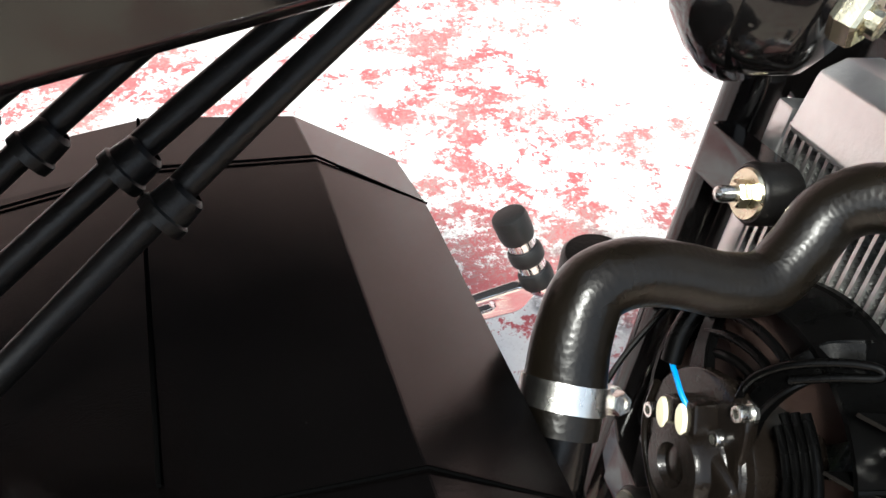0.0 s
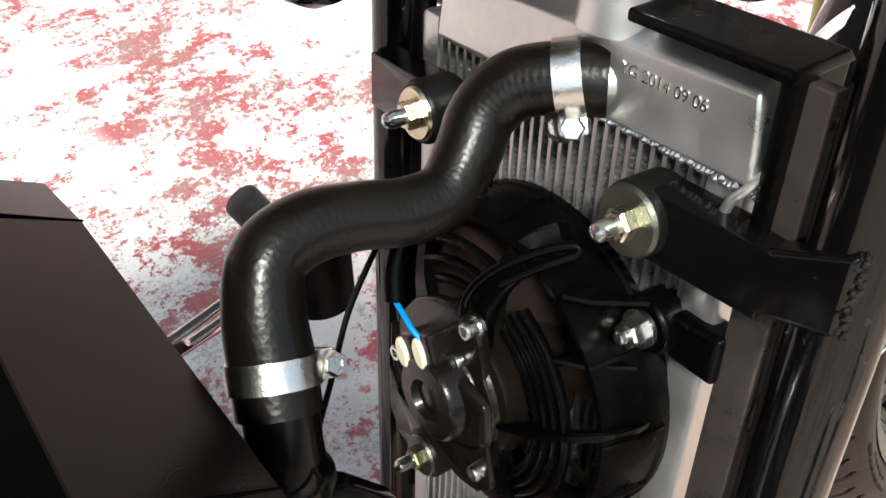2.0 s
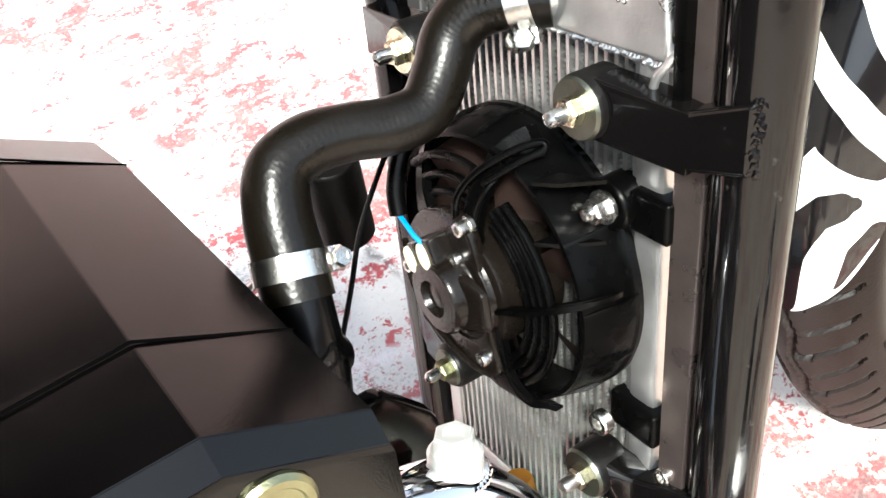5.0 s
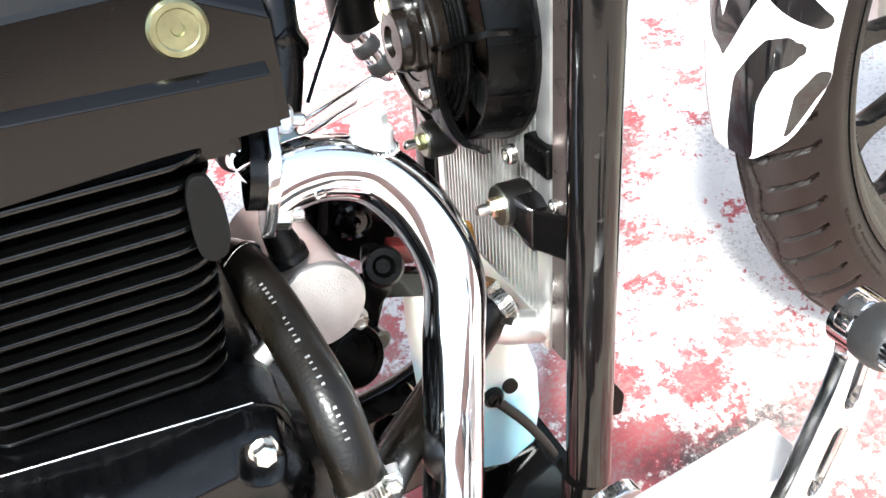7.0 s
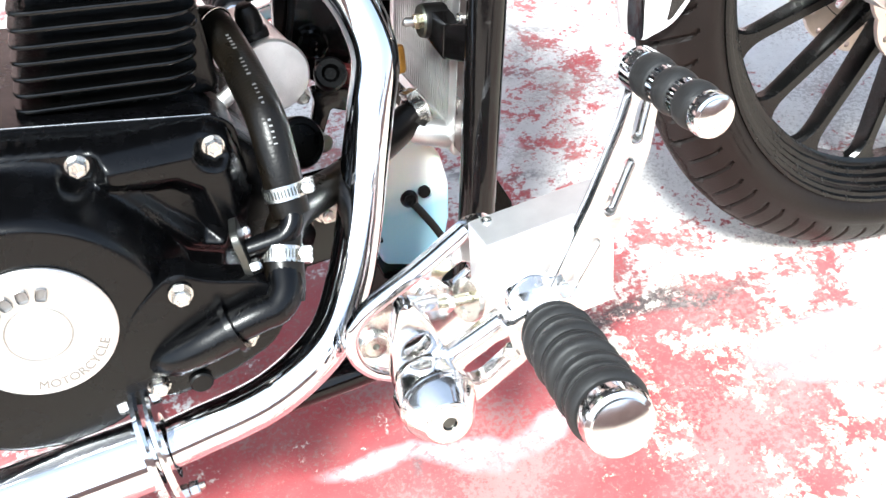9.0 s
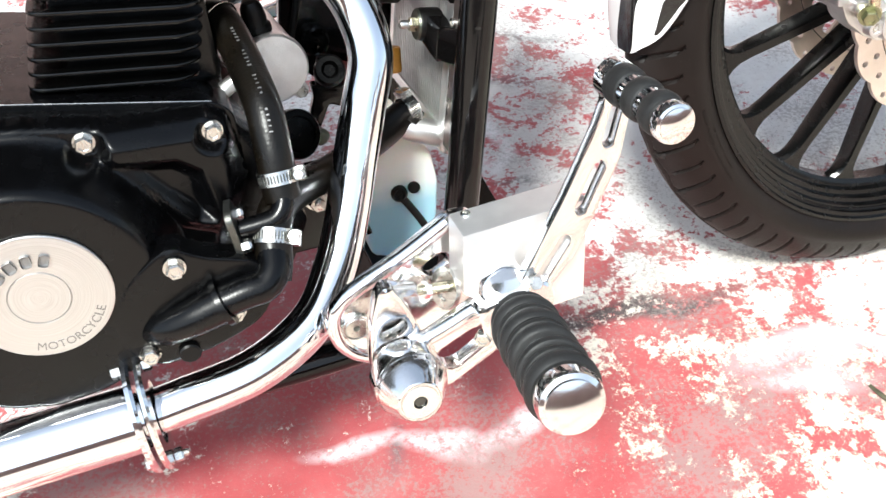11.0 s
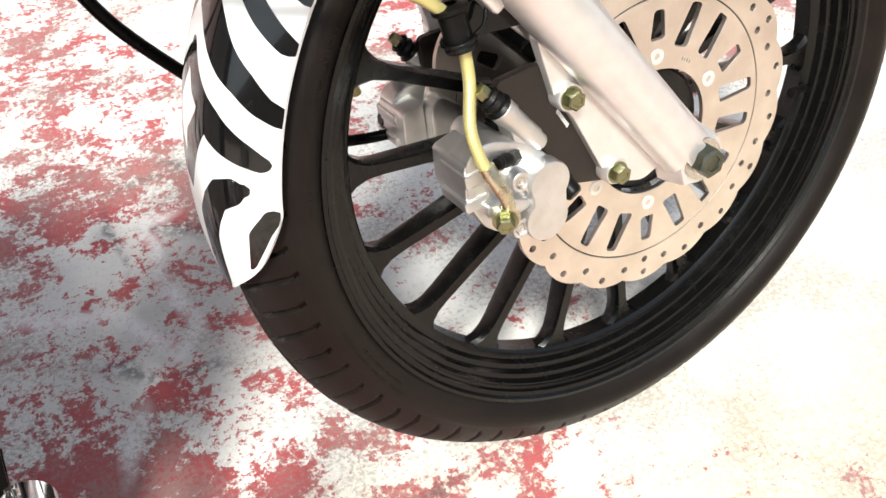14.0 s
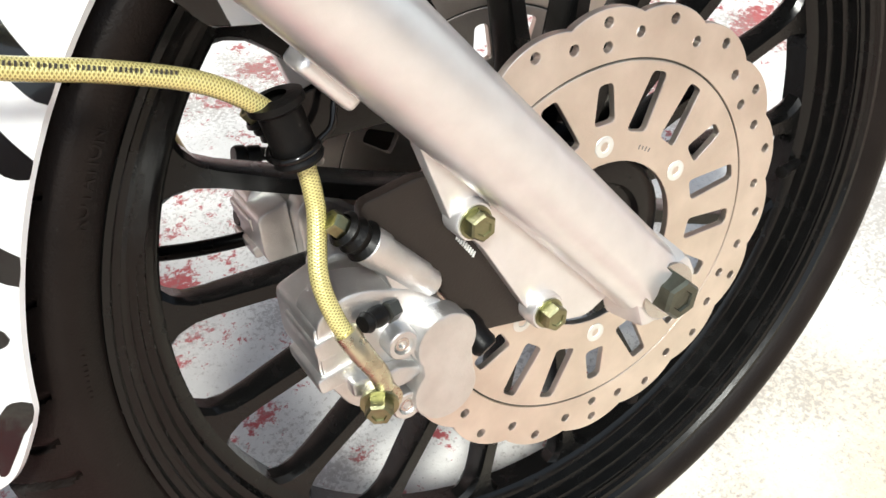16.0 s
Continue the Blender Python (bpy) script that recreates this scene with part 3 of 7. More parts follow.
# ---- front wheel ----
def tyre_mesh():
    """Tyre with curved tread grooves cut into the crown and shoulders."""
    na = 1710
    prof = [(0.2620, 0.0300), (0.2680, 0.0338), (0.2702, 0.0362), (0.2735, 0.0392), (0.2785, 0.0418), (0.2840, 0.0434)]
    crown = [(0.3312 - 0.0445 * abs(s) ** 2.05, 0.0440 * s) for s in np.linspace(1, -1, 61)]
    prof = prof + crown[1:-1] + [(r, -y) for r, y in reversed(prof)]
    prof = [(r, -y) for r, y in prof]
    verts = []
    a = np.arange(na) * 2 * math.pi / na
    cols = []
    for r, y in prof:
        rr = np.full(na, r)
        s = abs(y) / 0.0440
        if r > 0.2885:
            pitch = 2 * math.pi / 38
            off = 0.0 if y < 0 else 0.5
            for shift, lo, hi, w, lean in ((0.0, 0.16, 0.90, 0.034, 0.22), (0.5, 0.34, 0.86, 0.030, 0.16), (0.25, 0.16, 0.40, 0.030, -0.9)):
                ph = (a / pitch + off + shift + lean * s ** 1.25 + (0.10 * max(0.0, (s - hi + 0.10) / 0.10) if lean > 0 else 0.0)) % 1.0
                edge = max(0.0, min(1.0, (s - lo) / 0.05, (hi - s) / 0.04))
                rr = rr - 0.0050 * edge * np.clip((w + 0.012 - np.abs(ph - 0.5)) / 0.020, 0, 1)
            # two zigzag grooves run round beside the crown
            zig = 0.16 + 0.060 * (np.abs(((a / pitch + off) * 2.0) % 2.0 - 1.0) * 2 - 1)
            rr = rr - 0.0050 * np.clip((0.055 - np.abs(s - zig)) / 0.03, 0, 1)
            # a fine step parts the tread from the wall
            rr = rr - 0.0008 * max(0.0, 1 - abs(s - 0.925) / 0.02)
        cols.append((rr, y))
    for rr, y in cols:
        verts += [(float(R * math.cos(t)), float(y), float(R * math.sin(t))) for R, t in zip(rr, a)]
    faces = [(j * na + i, j * na + (i + 1) % na, (j + 1) * na + (i + 1) % na, (j + 1) * na + i) for j in range(len(prof) - 1) for i in range(na)]
    me = bpy.data.meshes.new("tyre")
    me.from_pydata(verts, [], faces)
    bm = bmesh.new()
    bm.from_mesh(me)
    bpy.data.meshes.remove(me)
    bmesh.ops.transform(bm, matrix=Matrix.Translation(AXLE), verts=bm.verts)
    return bm


near = [(0.2690, 0.0330), (0.2682, 0.0362), (0.2650, 0.0362), (0.2632, 0.0330), (0.2596, 0.0322), (0.2580, 0.0272), (0.2545, 0.0264), (0.2528, 0.0205), (0.2490, 0.0196), (0.2472, 0.0130), (0.2430, 0.0120), (0.2410, 0.0062), (0.2362, 0.0050), (0.2335, 0.0025)]
far = [(r, -h - 0.0125 * max(0.0, 1 - (r - 0.2335) / 0.03)) for r, h in reversed(near)]
rim_prof = near + far + [(0.256, -0.028), (0.256, 0.028)]
bm = lathe(rim_prof, HUB, 128, closed=True)
lathe([(0.0, 0.048), (0.026, 0.048), (0.030, 0.046), (0.034, 0.03), (0.052, 0.026), (0.056, 0.018), (0.056, -0.018), (0.052, -0.026), (0.034, -0.03), (0.030, -0.046), (0.0, -0.048)], HUB, 40, bm)
wheel = part("front_wheel", bm, RIM, bike, "satin black cast front wheel with eighteen spokes")
part("tyre", tyre_mesh(), TYRE, wheel, "dusty black tyre with curved tread grooves", sharp=50)
# moulded marks on the tyre's wall, too worn to read
bm = bmesh.new()
random.seed(31)
for start, end, rad_, count in ((146.5, 165.0, 0.2850, 30), (148.5, 160.0, 0.2795, 18), (186.0, 192.0, 0.2800, 10), (300.0, 318.0, 0.2820, 26)):
    for k in range(count):
        if k % 8 == 7:
            continue
        q = radians(start + (end - start) * k / count)
        depth = 0.0432 if rad_ > 0.282 else 0.0420
        box((0.0022 + 0.0012 * random.random(), 0.0006 + 0.0007 * random.random(), 0.0010), HUB @ Matrix.Rotation(-q, 4, "Z") @ Matrix.Translation((rad_, 0, depth)), bm=bm)
tagged(part("wall_mark", bm, TYRE, wheel), kind="stuff")


def spoke_mesh():
    """A cast spoke: a ridged bar that flares into the rim and hub."""
    bm = bmesh.new()
    rings = []
    for r, w, d in ((0.050, 0.0105, 0.017), (0.062, 0.0075, 0.0155), (0.10, 0.0062, 0.0135), (0.16, 0.0056, 0.0115), (0.207, 0.0060, 0.0095), (0.219, 0.0075, 0.0090), (0.228, 0.0125, 0.0085), (0.2345, 0.020, 0.0080)):
        sec = [(-w, -d * 0.55), (-w * 0.72, -d), (w * 0.72, -d), (w, -d * 0.55), (w, d * 0.55), (w * 0.72, d), (-w * 0.72, d), (-w, d * 0.55)]
        rings.append([bm.verts.new((r, y, z)) for z, y in sec])
    for a, b in zip(rings, rings[1:]):
        for k in range(8):
            bm.faces.new((a[k], a[(k + 1) % 8], b[(k + 1) % 8], b[k]))
    bm.faces.new(rings[0])
    bm.faces.new(rings[-1][::-1])
    return bm


spoke = None
for k in range(18):
    m = Matrix.Translation(AXLE + Vector((0, 0.0055, 0))) @ Matrix.Rotation(-radians(14 + 20 * k), 4, "Y")
    spoke = again(spoke, wheel, m) if spoke else part("spoke", spoke_mesh(), RIM, wheel, m=m, sharp=30)


def brake_disc(y, side):
    """Wavy floating disc: drilled ring, dark seam, slotted carrier."""
    n = 360
    p0 = radians(6.7)
    wave = lambda t: 0.1338 + 0.0046 * abs(math.cos(9 * (t - p0))) ** 0.8
    outer = [(wave(t) * math.cos(t), wave(t) * math.sin(t)) for t in (p0 + 2 * math.pi * k / n for k in range(n))]
    holes = [circle(0.1098, 96)]
    for k in range(36):
        t = radians(10 * k) + p0
        for r in ((0.1235,), (0.1312, 0.1183), (0.1235,), (0.1312,), (0.1235,), (0.1312,))[(k + 5) % 6]:
            holes.append(circle(0.0030, 12, r * math.cos(t), r * math.sin(t)))
    m = Matrix.Translation((0, y, 0.338)) @ XZ
    ob = part("brake_disc", plate(outer, holes, 0.005, 0.0005, m), DISC, wheel, "wavy drilled steel brake disc", sharp=18)
    holes = [circle(0.0518, 48)]
    for k in range(18):
        t = radians(20 * k) + p0
        short = k % 3 == 1
        r0, r1, w0, w1 = (0.0760, 0.0985, 5.2, 2.7) if short else (0.0695, 0.1032, 5.8, 2.9)
        lean = 0.0 if short else radians((-1.2, 0, 1.2)[k % 3])
        quad = [(r * math.cos(t + radians(d) + e), r * math.sin(t + radians(d) + e)) for r, d, e in ((r0, -w0, -lean), (r0, w0, -lean), (r1, w1, lean), (r1, -w1, lean))]
        holes.append(rounded(quad, 0.0032, 4))
    part("disc_carrier", plate(circle(0.1086, 120), holes, 0.0046, 0.0005, m @ Matrix.Translation((0, 0, 0.0003 * side))), DISC, ob, sharp=18)
    part("disc_seam", lathe([(0.1078, -0.0014), (0.1102, -0.0014), (0.1102, 0.0014), (0.1078, 0.0014)], m, 96, closed=True), DARKSTEEL, ob)
    for k in range(6):
        t = radians(60 * k + 26.5)
        o = m @ Vector((0.0625 * math.cos(t), 0.0625 * math.sin(t), 0.0024 * side))
        part("disc_screw", lathe([(0.0062, -0.0004), (0.0062, 0.0006), (0.0056, 0.0010), (0.0030, 0.0009), (0.0026, 0.0001), (0, 0.0001)], along(o, (0, -side, 0)), 24), ZINC, ob)
    if side > 0:
        bm = bmesh.new()
        for k, h in enumerate((0.0028, 0.0020, 0.0028, 0.0024)):
            t = radians(62 - 2.6 * k)
            box((0.0009, h, 0.0003), m @ Matrix.Rotation(t - math.pi / 2, 4, "Z") @ Matrix.Translation((0, 0.0605, 0.0026)), bm=bm)
        part("stamp", bm, ENGRAVE, ob)
    return ob


brake_disc(-0.0585, 1)
for s in (1, -1):
    part("hub_flange", lathe([(0.026, 0.020 * s), (0.051, 0.020 * s), (0.051, 0.052 * s), (0.048, 0.054 * s), (0.036, 0.054 * s), (0.034, 0.050 * s), (0.026, 0.050 * s)], HUB, 40, closed=True), RIM, wheel)
brake_disc(0.0585, -1)
bm = lathe([(0.0036, 0), (0.0036, 0.012), (0.0030, 0.013), (0.0030, 0.024), (0.0045, 0.024), (0.0045, 0.033), (0.0, 0.034)], along((0.2290, -0.008, 0.283), (-0.9, -0.35, 0.25)), 14)
part("valve", bm, RUBBER, wheel)
for text, ang, r in (("ROTATION", -118, 0.2800), ("MAX. LOAD", 170, 0.2800)):
    m = HUB @ Matrix.Rotation(radians(ang + 180), 4, "Z") @ Matrix.Translation((0, 0, 0.0424))
    part("lettering", words(text, 0.009, m, 0.0003, r), TYRE, wheel, "moulded tyre lettering")

# ---- front fork ----
FORK = Vector((-0.610, 0, 0.792))


def fork_leg(y, side):
    foot = Vector((0.001, y, 0.336))
    m = along(foot, FORK)
    prof = [(0, -0.020), (0.012, -0.0195), (0.019, -0.015), (0.0212, -0.006), (0.0212, 0.05), (0.0236, 0.300), (0.0240, 0.312), (0.0264, 0.318), (0.0268, 0.322), (0.0268, 0.345), (0.0255, 0.349), (0.0225, 0.350)]
    leg = part("fork_leg", lathe(prof, m, 40), SILVER, bike, "silver painted lower fork leg")
    part("dust_seal", lathe([(0.0225, 0.349), (0.0215, 0.354), (0.0195, 0.358), (0.0180, 0.358)], m, 32), RUBBER, leg)
    part("stanchion", lathe([(0.0182, 0.34), (0.0182, 0.62), (0, 0.62)], m, 32), CHROME, leg, "chrome fork tube")
    bm = hull([(0.018, y - 0.016 * side, 0.352), (0.024, y - 0.016 * side, 0.338), (0.010, y - 0.016 * side, 0.318), (-0.014, y - 0.016 * side, 0.318), (-0.02, y - 0.016 * side, 0.345), (0.018, y + 0.012 * side, 0.356), (0.026, y + 0.012 * side, 0.338), (0.010, y + 0.012 * side, 0.314), (-0.018, y + 0.012 * side, 0.314), (-0.024, y + 0.012 * side, 0.35)], 0.004)
    part("axle_foot", bm, SILVER, leg)
    part("axle_washer", lathe([(0, 0), (0.0165, 0), (0.0165, 0.002), (0, 0.002)], along((0.001, y - 0.017 * side, 0.338), (0, -side, 0)), 28), STEEL, leg)
    bolt(leg, (0.001, y - 0.019 * side, 0.338), (0, -side, 0), 0.0205, 0.011, DARKOLIVE, spin=12, name="axle_bolt")
    # web that carries the caliper
    web = rounded([(-0.122, 0.462), (-0.092, 0.452), (-0.004, 0.335), (-0.034, 0.322), (-0.062, 0.331), (-0.072, 0.346), (-0.096, 0.397), (-0.109, 0.412)], 0.006)
    part("caliper_web", plate(web, [], 0.010, 0.0015, xz(y + 0.012 * side)), SILVER, leg)
    for o in ((-0.100, 0.414), (-0.062, 0.342)):
        part("boss", lathe([(0.0105, -0.006), (0.0105, 0.004), (0.0095, 0.006), (0, 0.006)], along((o[0], y + 0.008 * side, o[1]), (0, -side, 0)), 24), SILVER, leg)
        bolt(leg, (o[0], y + 0.001 * side, o[1]), (0, -side, 0), 0.0125, 0.007, OLIVE, washer=0.0085, spin=20)
    # fender lugs front and back of the leg
    for s, d in ((0.225, -1), (0.245, 1)):
        c = foot + FORK * s + Vector((0.792, 0, 0.610)) * 0.021 * d + Vector((0, 0.010 * side, 0))
        bm = hull([c + Vector((0.792, 0, 0.61)) * u + FORK * v + Vector((0, w, 0)) for u in (-0.008, 0.010) for v in (-0.016, 0.016) for w in (-0.006, 0.012 * side)], 0.004, 3)
        part("fender_lug", bm, SILVER, leg)
    return leg


leg_r, leg_l = fork_leg(-0.098, 1), fork_leg(0.098, -1)


def caliper(side, y):
    """Two-piston sliding caliper: body, piston covers, slider bosses, bleed nipple."""
    P = lambda x, z, dy: (x, y + dy * side, z)
    out = rounded([(-0.184, 0.396), (-0.186, 0.364), (-0.176, 0.342), (-0.156, 0.326), (-0.138, 0.317), (-0.116, 0.322), (-0.111, 0.350), (-0.120, 0.378), (-0.136, 0.392), (-0.158, 0.402), (-0.170, 0.404)], 0.006)
    body = part("caliper", plate(out, [], 0.024, 0.0016, xz(y + 0.011 * side)), CAST, bike, "cast aluminium two-piston brake caliper")
    bm = plate(rounded([(-0.166, 0.394), (-0.166, 0.350), (-0.152, 0.334), (-0.120, 0.336), (-0.112, 0.362), (-0.140, 0.390), (-0.156, 0.402)], 0.008), [], 0.018, 0.003, xz(y + 0.046 * side))
    part("inner_half", bm, CAST, body)
    bridge = rounded([(-0.186, 0.392), (-0.187, 0.366), (-0.180, 0.350), (-0.166, 0.350), (-0.166, 0.398)], 0.004)
    part("bridge", plate(bridge, [], 0.044, 0.002, xz(y + 0.022 * side)), CAST, body)
    for x, z, w in ((-0.184, 0.381, 0.010), (-0.186, 0.362, 0.008)):
        part("bridge_rib", plate(rounded([(x - 0.004, z + w / 2), (x + 0.016, z + w / 2 + 0.003), (x + 0.016, z - w / 2), (x - 0.003, z - w / 2)], 0.002), [], 0.034, 0.0015, xz(y + 0.014 * side)), CAST, body)
    # two cylinders under one flat figure-of-eight face
    face = []
    for (cx, cz), r, a0, a1 in (((-0.1272, 0.3634), 0.0160, -38, 208), ((-0.1313, 0.3362), 0.0172, 128, 378)):
        face += [(cx + r * math.cos(radians(q)), cz + r * math.sin(radians(q))) for q in np.linspace(a0, a1, 22)]
    part("piston_cover", plate(face, [], 0.014, 0.0012, xz(y - 0.0060 * side)), CAST, body)
    for x, z in ((-0.1483, 0.3707), (-0.1511, 0.3343)):
        part("bolt_boss", lathe([(0.0082, -0.004), (0.0080, 0.0085), (0.0072, 0.0098), (0.0050, 0.0098), (0.0046, 0.0060), (0, 0.0060)], along(P(x, z, 0.0), (0, -side, 0)), 20), CAST, body)
        bolt(body, P(x, z, -0.0058), (0, -side, 0), 0.0078, 0.0030, STEEL, socket=True)
    for pts in ([(-0.152, 0.376), (-0.143, 0.378), (-0.134, 0.362), (-0.140, 0.352)], [(-0.156, 0.332), (-0.148, 0.326), (-0.136, 0.334), (-0.142, 0.345)], [(-0.176, 0.362), (-0.150, 0.358), (-0.136, 0.350), (-0.150, 0.346), (-0.176, 0.352)]):
        part("rib", plate(rounded(pts, 0.003), [], 0.008, 0.0018, xz(y - 0.0045 * side)), CAST, body)
    # upper slider
    d = Vector((0.62, 0, -0.78))
    top = Vector(P(-0.1535, 0.424, 0.004))
    part("slider_boss", lathe([(0.0075, 0), (0.0092, 0.002), (0.0092, 0.011), (0.0082, 0.0125), (0.0078, 0.0400), (0.0070, 0.0410), (0.0070, 0.0470), (0.0060, 0.0485), (0, 0.0485)], along(top, d), 24), CAST, body)
    part("boot", lathe([(0.0062, -0.014), (0.0085, -0.012), (0.0070, -0.009), (0.0088, -0.006), (0.0075, -0.002), (0.0100, 0.0005), (0.0, 0.001)], along(top, d), 22), RUBBER, body)
    bolt(body, top - d * 0.013, -d, 0.0095, 0.008, OLIVE)
    part("slider_neck", hull([P(-0.150, 0.412, 0.0), P(-0.138, 0.416, 0.0), P(-0.124, 0.392, 0.0), P(-0.142, 0.384, 0.0), P(-0.150, 0.412, 0.02), P(-0.124, 0.392, 0.02), P(-0.142, 0.384, 0.02)], 0.003), CAST, body)
    # lower slider with its rubber cap
    part("boot", lathe([(0.0085, -0.016), (0.0085, -0.004), (0.0072, -0.001), (0.0072, 0.006), (0.0055, 0.0085), (0, 0.0085)], along(P(-0.1025, 0.343, 0.004), (0.25, -0.8 * side, -0.55)), 22), RUBBER, body)
    # bleed nipple under its black cap
    part("bleed_nipple", lathe([(0.0058, 0), (0.0058, 0.006), (0.0035, 0.007), (0.0035, 0.010)], along(P(-0.146, 0.386, 0.0), (-0.9, -0.35 * side, 0.2)), 6), DARKSTEEL, body)
    part("bleed_cap", lathe([(0.0048, 0.008), (0.0052, 0.012), (0.0042, 0.016), (0.0052, 0.018), (0.0040, 0.021), (0, 0.0215)], along(P(-0.146, 0.386, 0.0), (-0.9, -0.35 * side, 0.2)), 16), RUBBER, body)
    # carrier plate bolted to the fork web
    car = rounded([(-0.150, 0.437), (-0.117, 0.440), (-0.090, 0.424), (-0.052, 0.352), (-0.062, 0.330), (-0.100, 0.340), (-0.120, 0.382), (-0.150, 0.412)], 0.006)
    carrier = part("carrier", plate(car, [], 0.007, 0.0012, xz(-0.080 * side)), BRACKET, body, "brown-black steel caliper carrier")
    bm = bmesh.new()
    for k in range(9):
        box((0.0011, 0.0004, 0.0030), Matrix.Translation((-0.1035 + 0.0010 * k, -0.0838 * side, 0.4010 - 0.0017 * k)) @ Matrix.Rotation(radians(30), 4, "Y"), bm=bm)
    part("stamp", bm, WHITE, carrier)
    return body


cal_r = caliper(1, -0.094)
cal_l = caliper(-1, 0.094)
cal_l.matrix_basis = Matrix.Translation((0.026, 0, -0.024))
for x, z in ((-0.153, 0.389), (-0.161, 0.349)):
    part("slider_boot", lathe([(0, 0), (0.0055, 0), (0.0065, 0.002), (0.0065, 0.006), (0.0050, 0.008), (0.0058, 0.010), (0.0058, 0.016), (0.0042, 0.018), (0.0040, 0.034)], along((x, 0.094, z), (0.96, 0, -0.28)), 18), RUBBER, bike, "black rubber slider boot")

# banjo and yellow brake hose of the right caliper
banjo = part("banjo", tube([(-0.174, -0.103, 0.392), (-0.170, -0.107, 0.380), (-0.165, -0.109, 0.368), (-0.163, -0.109, 0.358)], lambda t: 0.0058 - 0.0012 * t, 16), GOLD, cal_r, "brass-coloured hose end")
part("banjo_eye", lathe([(0, -0.007), (0.0082, -0.007), (0.0082, 0.004), (0, 0.004)], along((-0.164, -0.107, 0.351), (0, -1, 0)), 24), GOLD, banjo)
bolt(banjo, (-0.168, -0.111, 0.351), (-0.5, -0.85, -0.1), 0.0115, 0.007, OLIVE, washer=0.009)
hose_pts = [(-0.395, -0.076, 0.640), (-0.350, -0.080, 0.598), (-0.317, -0.080, 0.572), (-0.297, -0.080, 0.552), (-0.267, -0.080, 0.537), (-0.231, -0.080, 0.524), (-0.199, -0.080, 0.509), (-0.178, -0.080, 0.490), (-0.170, -0.080, 0.473), (-0.169, -0.084, 0.446), (-0.177, -0.093, 0.418), (-0.176, -0.100, 0.398), (-0.172, -0.105, 0.385)]
brake_hose = part("brake_hose", tube(hose_pts, 0.0043, 18, 10), BRAID, bike, "yellow braided brake hose")
bm = bmesh.new()
random.seed(9)
for k in range(34):
    c, n2 = (Vector((-0.264, -0.0842, 0.5368)).lerp(Vector((-0.208, -0.0842, 0.5155)), q) for q in (k / 34, (k + 1) / 34))
    if k % 7 != 6:
        box((0.0009, 0.0003, 0.0014 + 0.0006 * random.random()), Matrix.Translation(c + Vector((0, 0, 0.0022))) @ Matrix.Rotation(radians(20), 4, "Y"), bm=bm)
part("print", bm, DARKSTEEL, brake_hose)
g = Vector((-0.1725, -0.080, 0.480))
gd = Vector((-0.15, 0.1, 1.0)).normalized()
grommet = part("hose_grommet", lathe([(0.0056, -0.014), (0.0100, -0.014), (0.0110, -0.012), (0.0100, -0.009), (0.0092, -0.006), (0.0092, 0.010), (0.0120, 0.012), (0.0120, 0.015), (0.0056, 0.016)], along(g, gd), 28), RUBBER, bike, "black rubber hose grommet")
loop = [g + gd * -0.007 + Vector((0.0108 * math.cos(t), 0.0108 * math.sin(t), 0.002 * math.cos(t))) for t in np.linspace(radians(60), radians(330), 14)]
part("wire_clip", tube(loop + [g + Vector((0.016, -0.008, 0.000)), g + Vector((0.020, -0.006, 0.010)), g + Vector((0.030, 0.0, 0.014))], 0.0016, 10, 3), FRAME, grommet)
part("hose_bracket", hull([g + Vector(v) for v in ((0.008, 0.002, -0.010), (0.008, 0.006, -0.010), (0.05, 0.0, -0.012), (0.05, 0.006, -0.012), (0.008, 0.002, 0.012), (0.008, 0.006, 0.012), (0.05, 0.0, 0.022), (0.05, 0.006, 0.022))], 0.001), FRAME, bike)
# hose of the left caliper, seen through the wheel
part("brake_hose", tube([(-0.22, 0.085, 0.56), (-0.196, 0.09, 0.50), (-0.190, 0.096, 0.45), (-0.184, 0.104, 0.408), (-0.172, 0.110, 0.37)], 0.0048, 14), BRAID, bike, "yellow braided brake hose")
# speedometer cable and left brake pipe, thin black lines
part("speedo_cable", tube([(-0.36, 0.06, 0.62), (-0.372, 0.06, 0.56), (-0.352, 0.066, 0.50), (-0.30, 0.075, 0.43), (-0.26, 0.08, 0.375), (-0.20, 0.085, 0.345), (-0.12, 0.082, 0.335), (-0.04, 0.078, 0.34)], 0.0048, 12), PLASTIC, bike, "thin black cable")


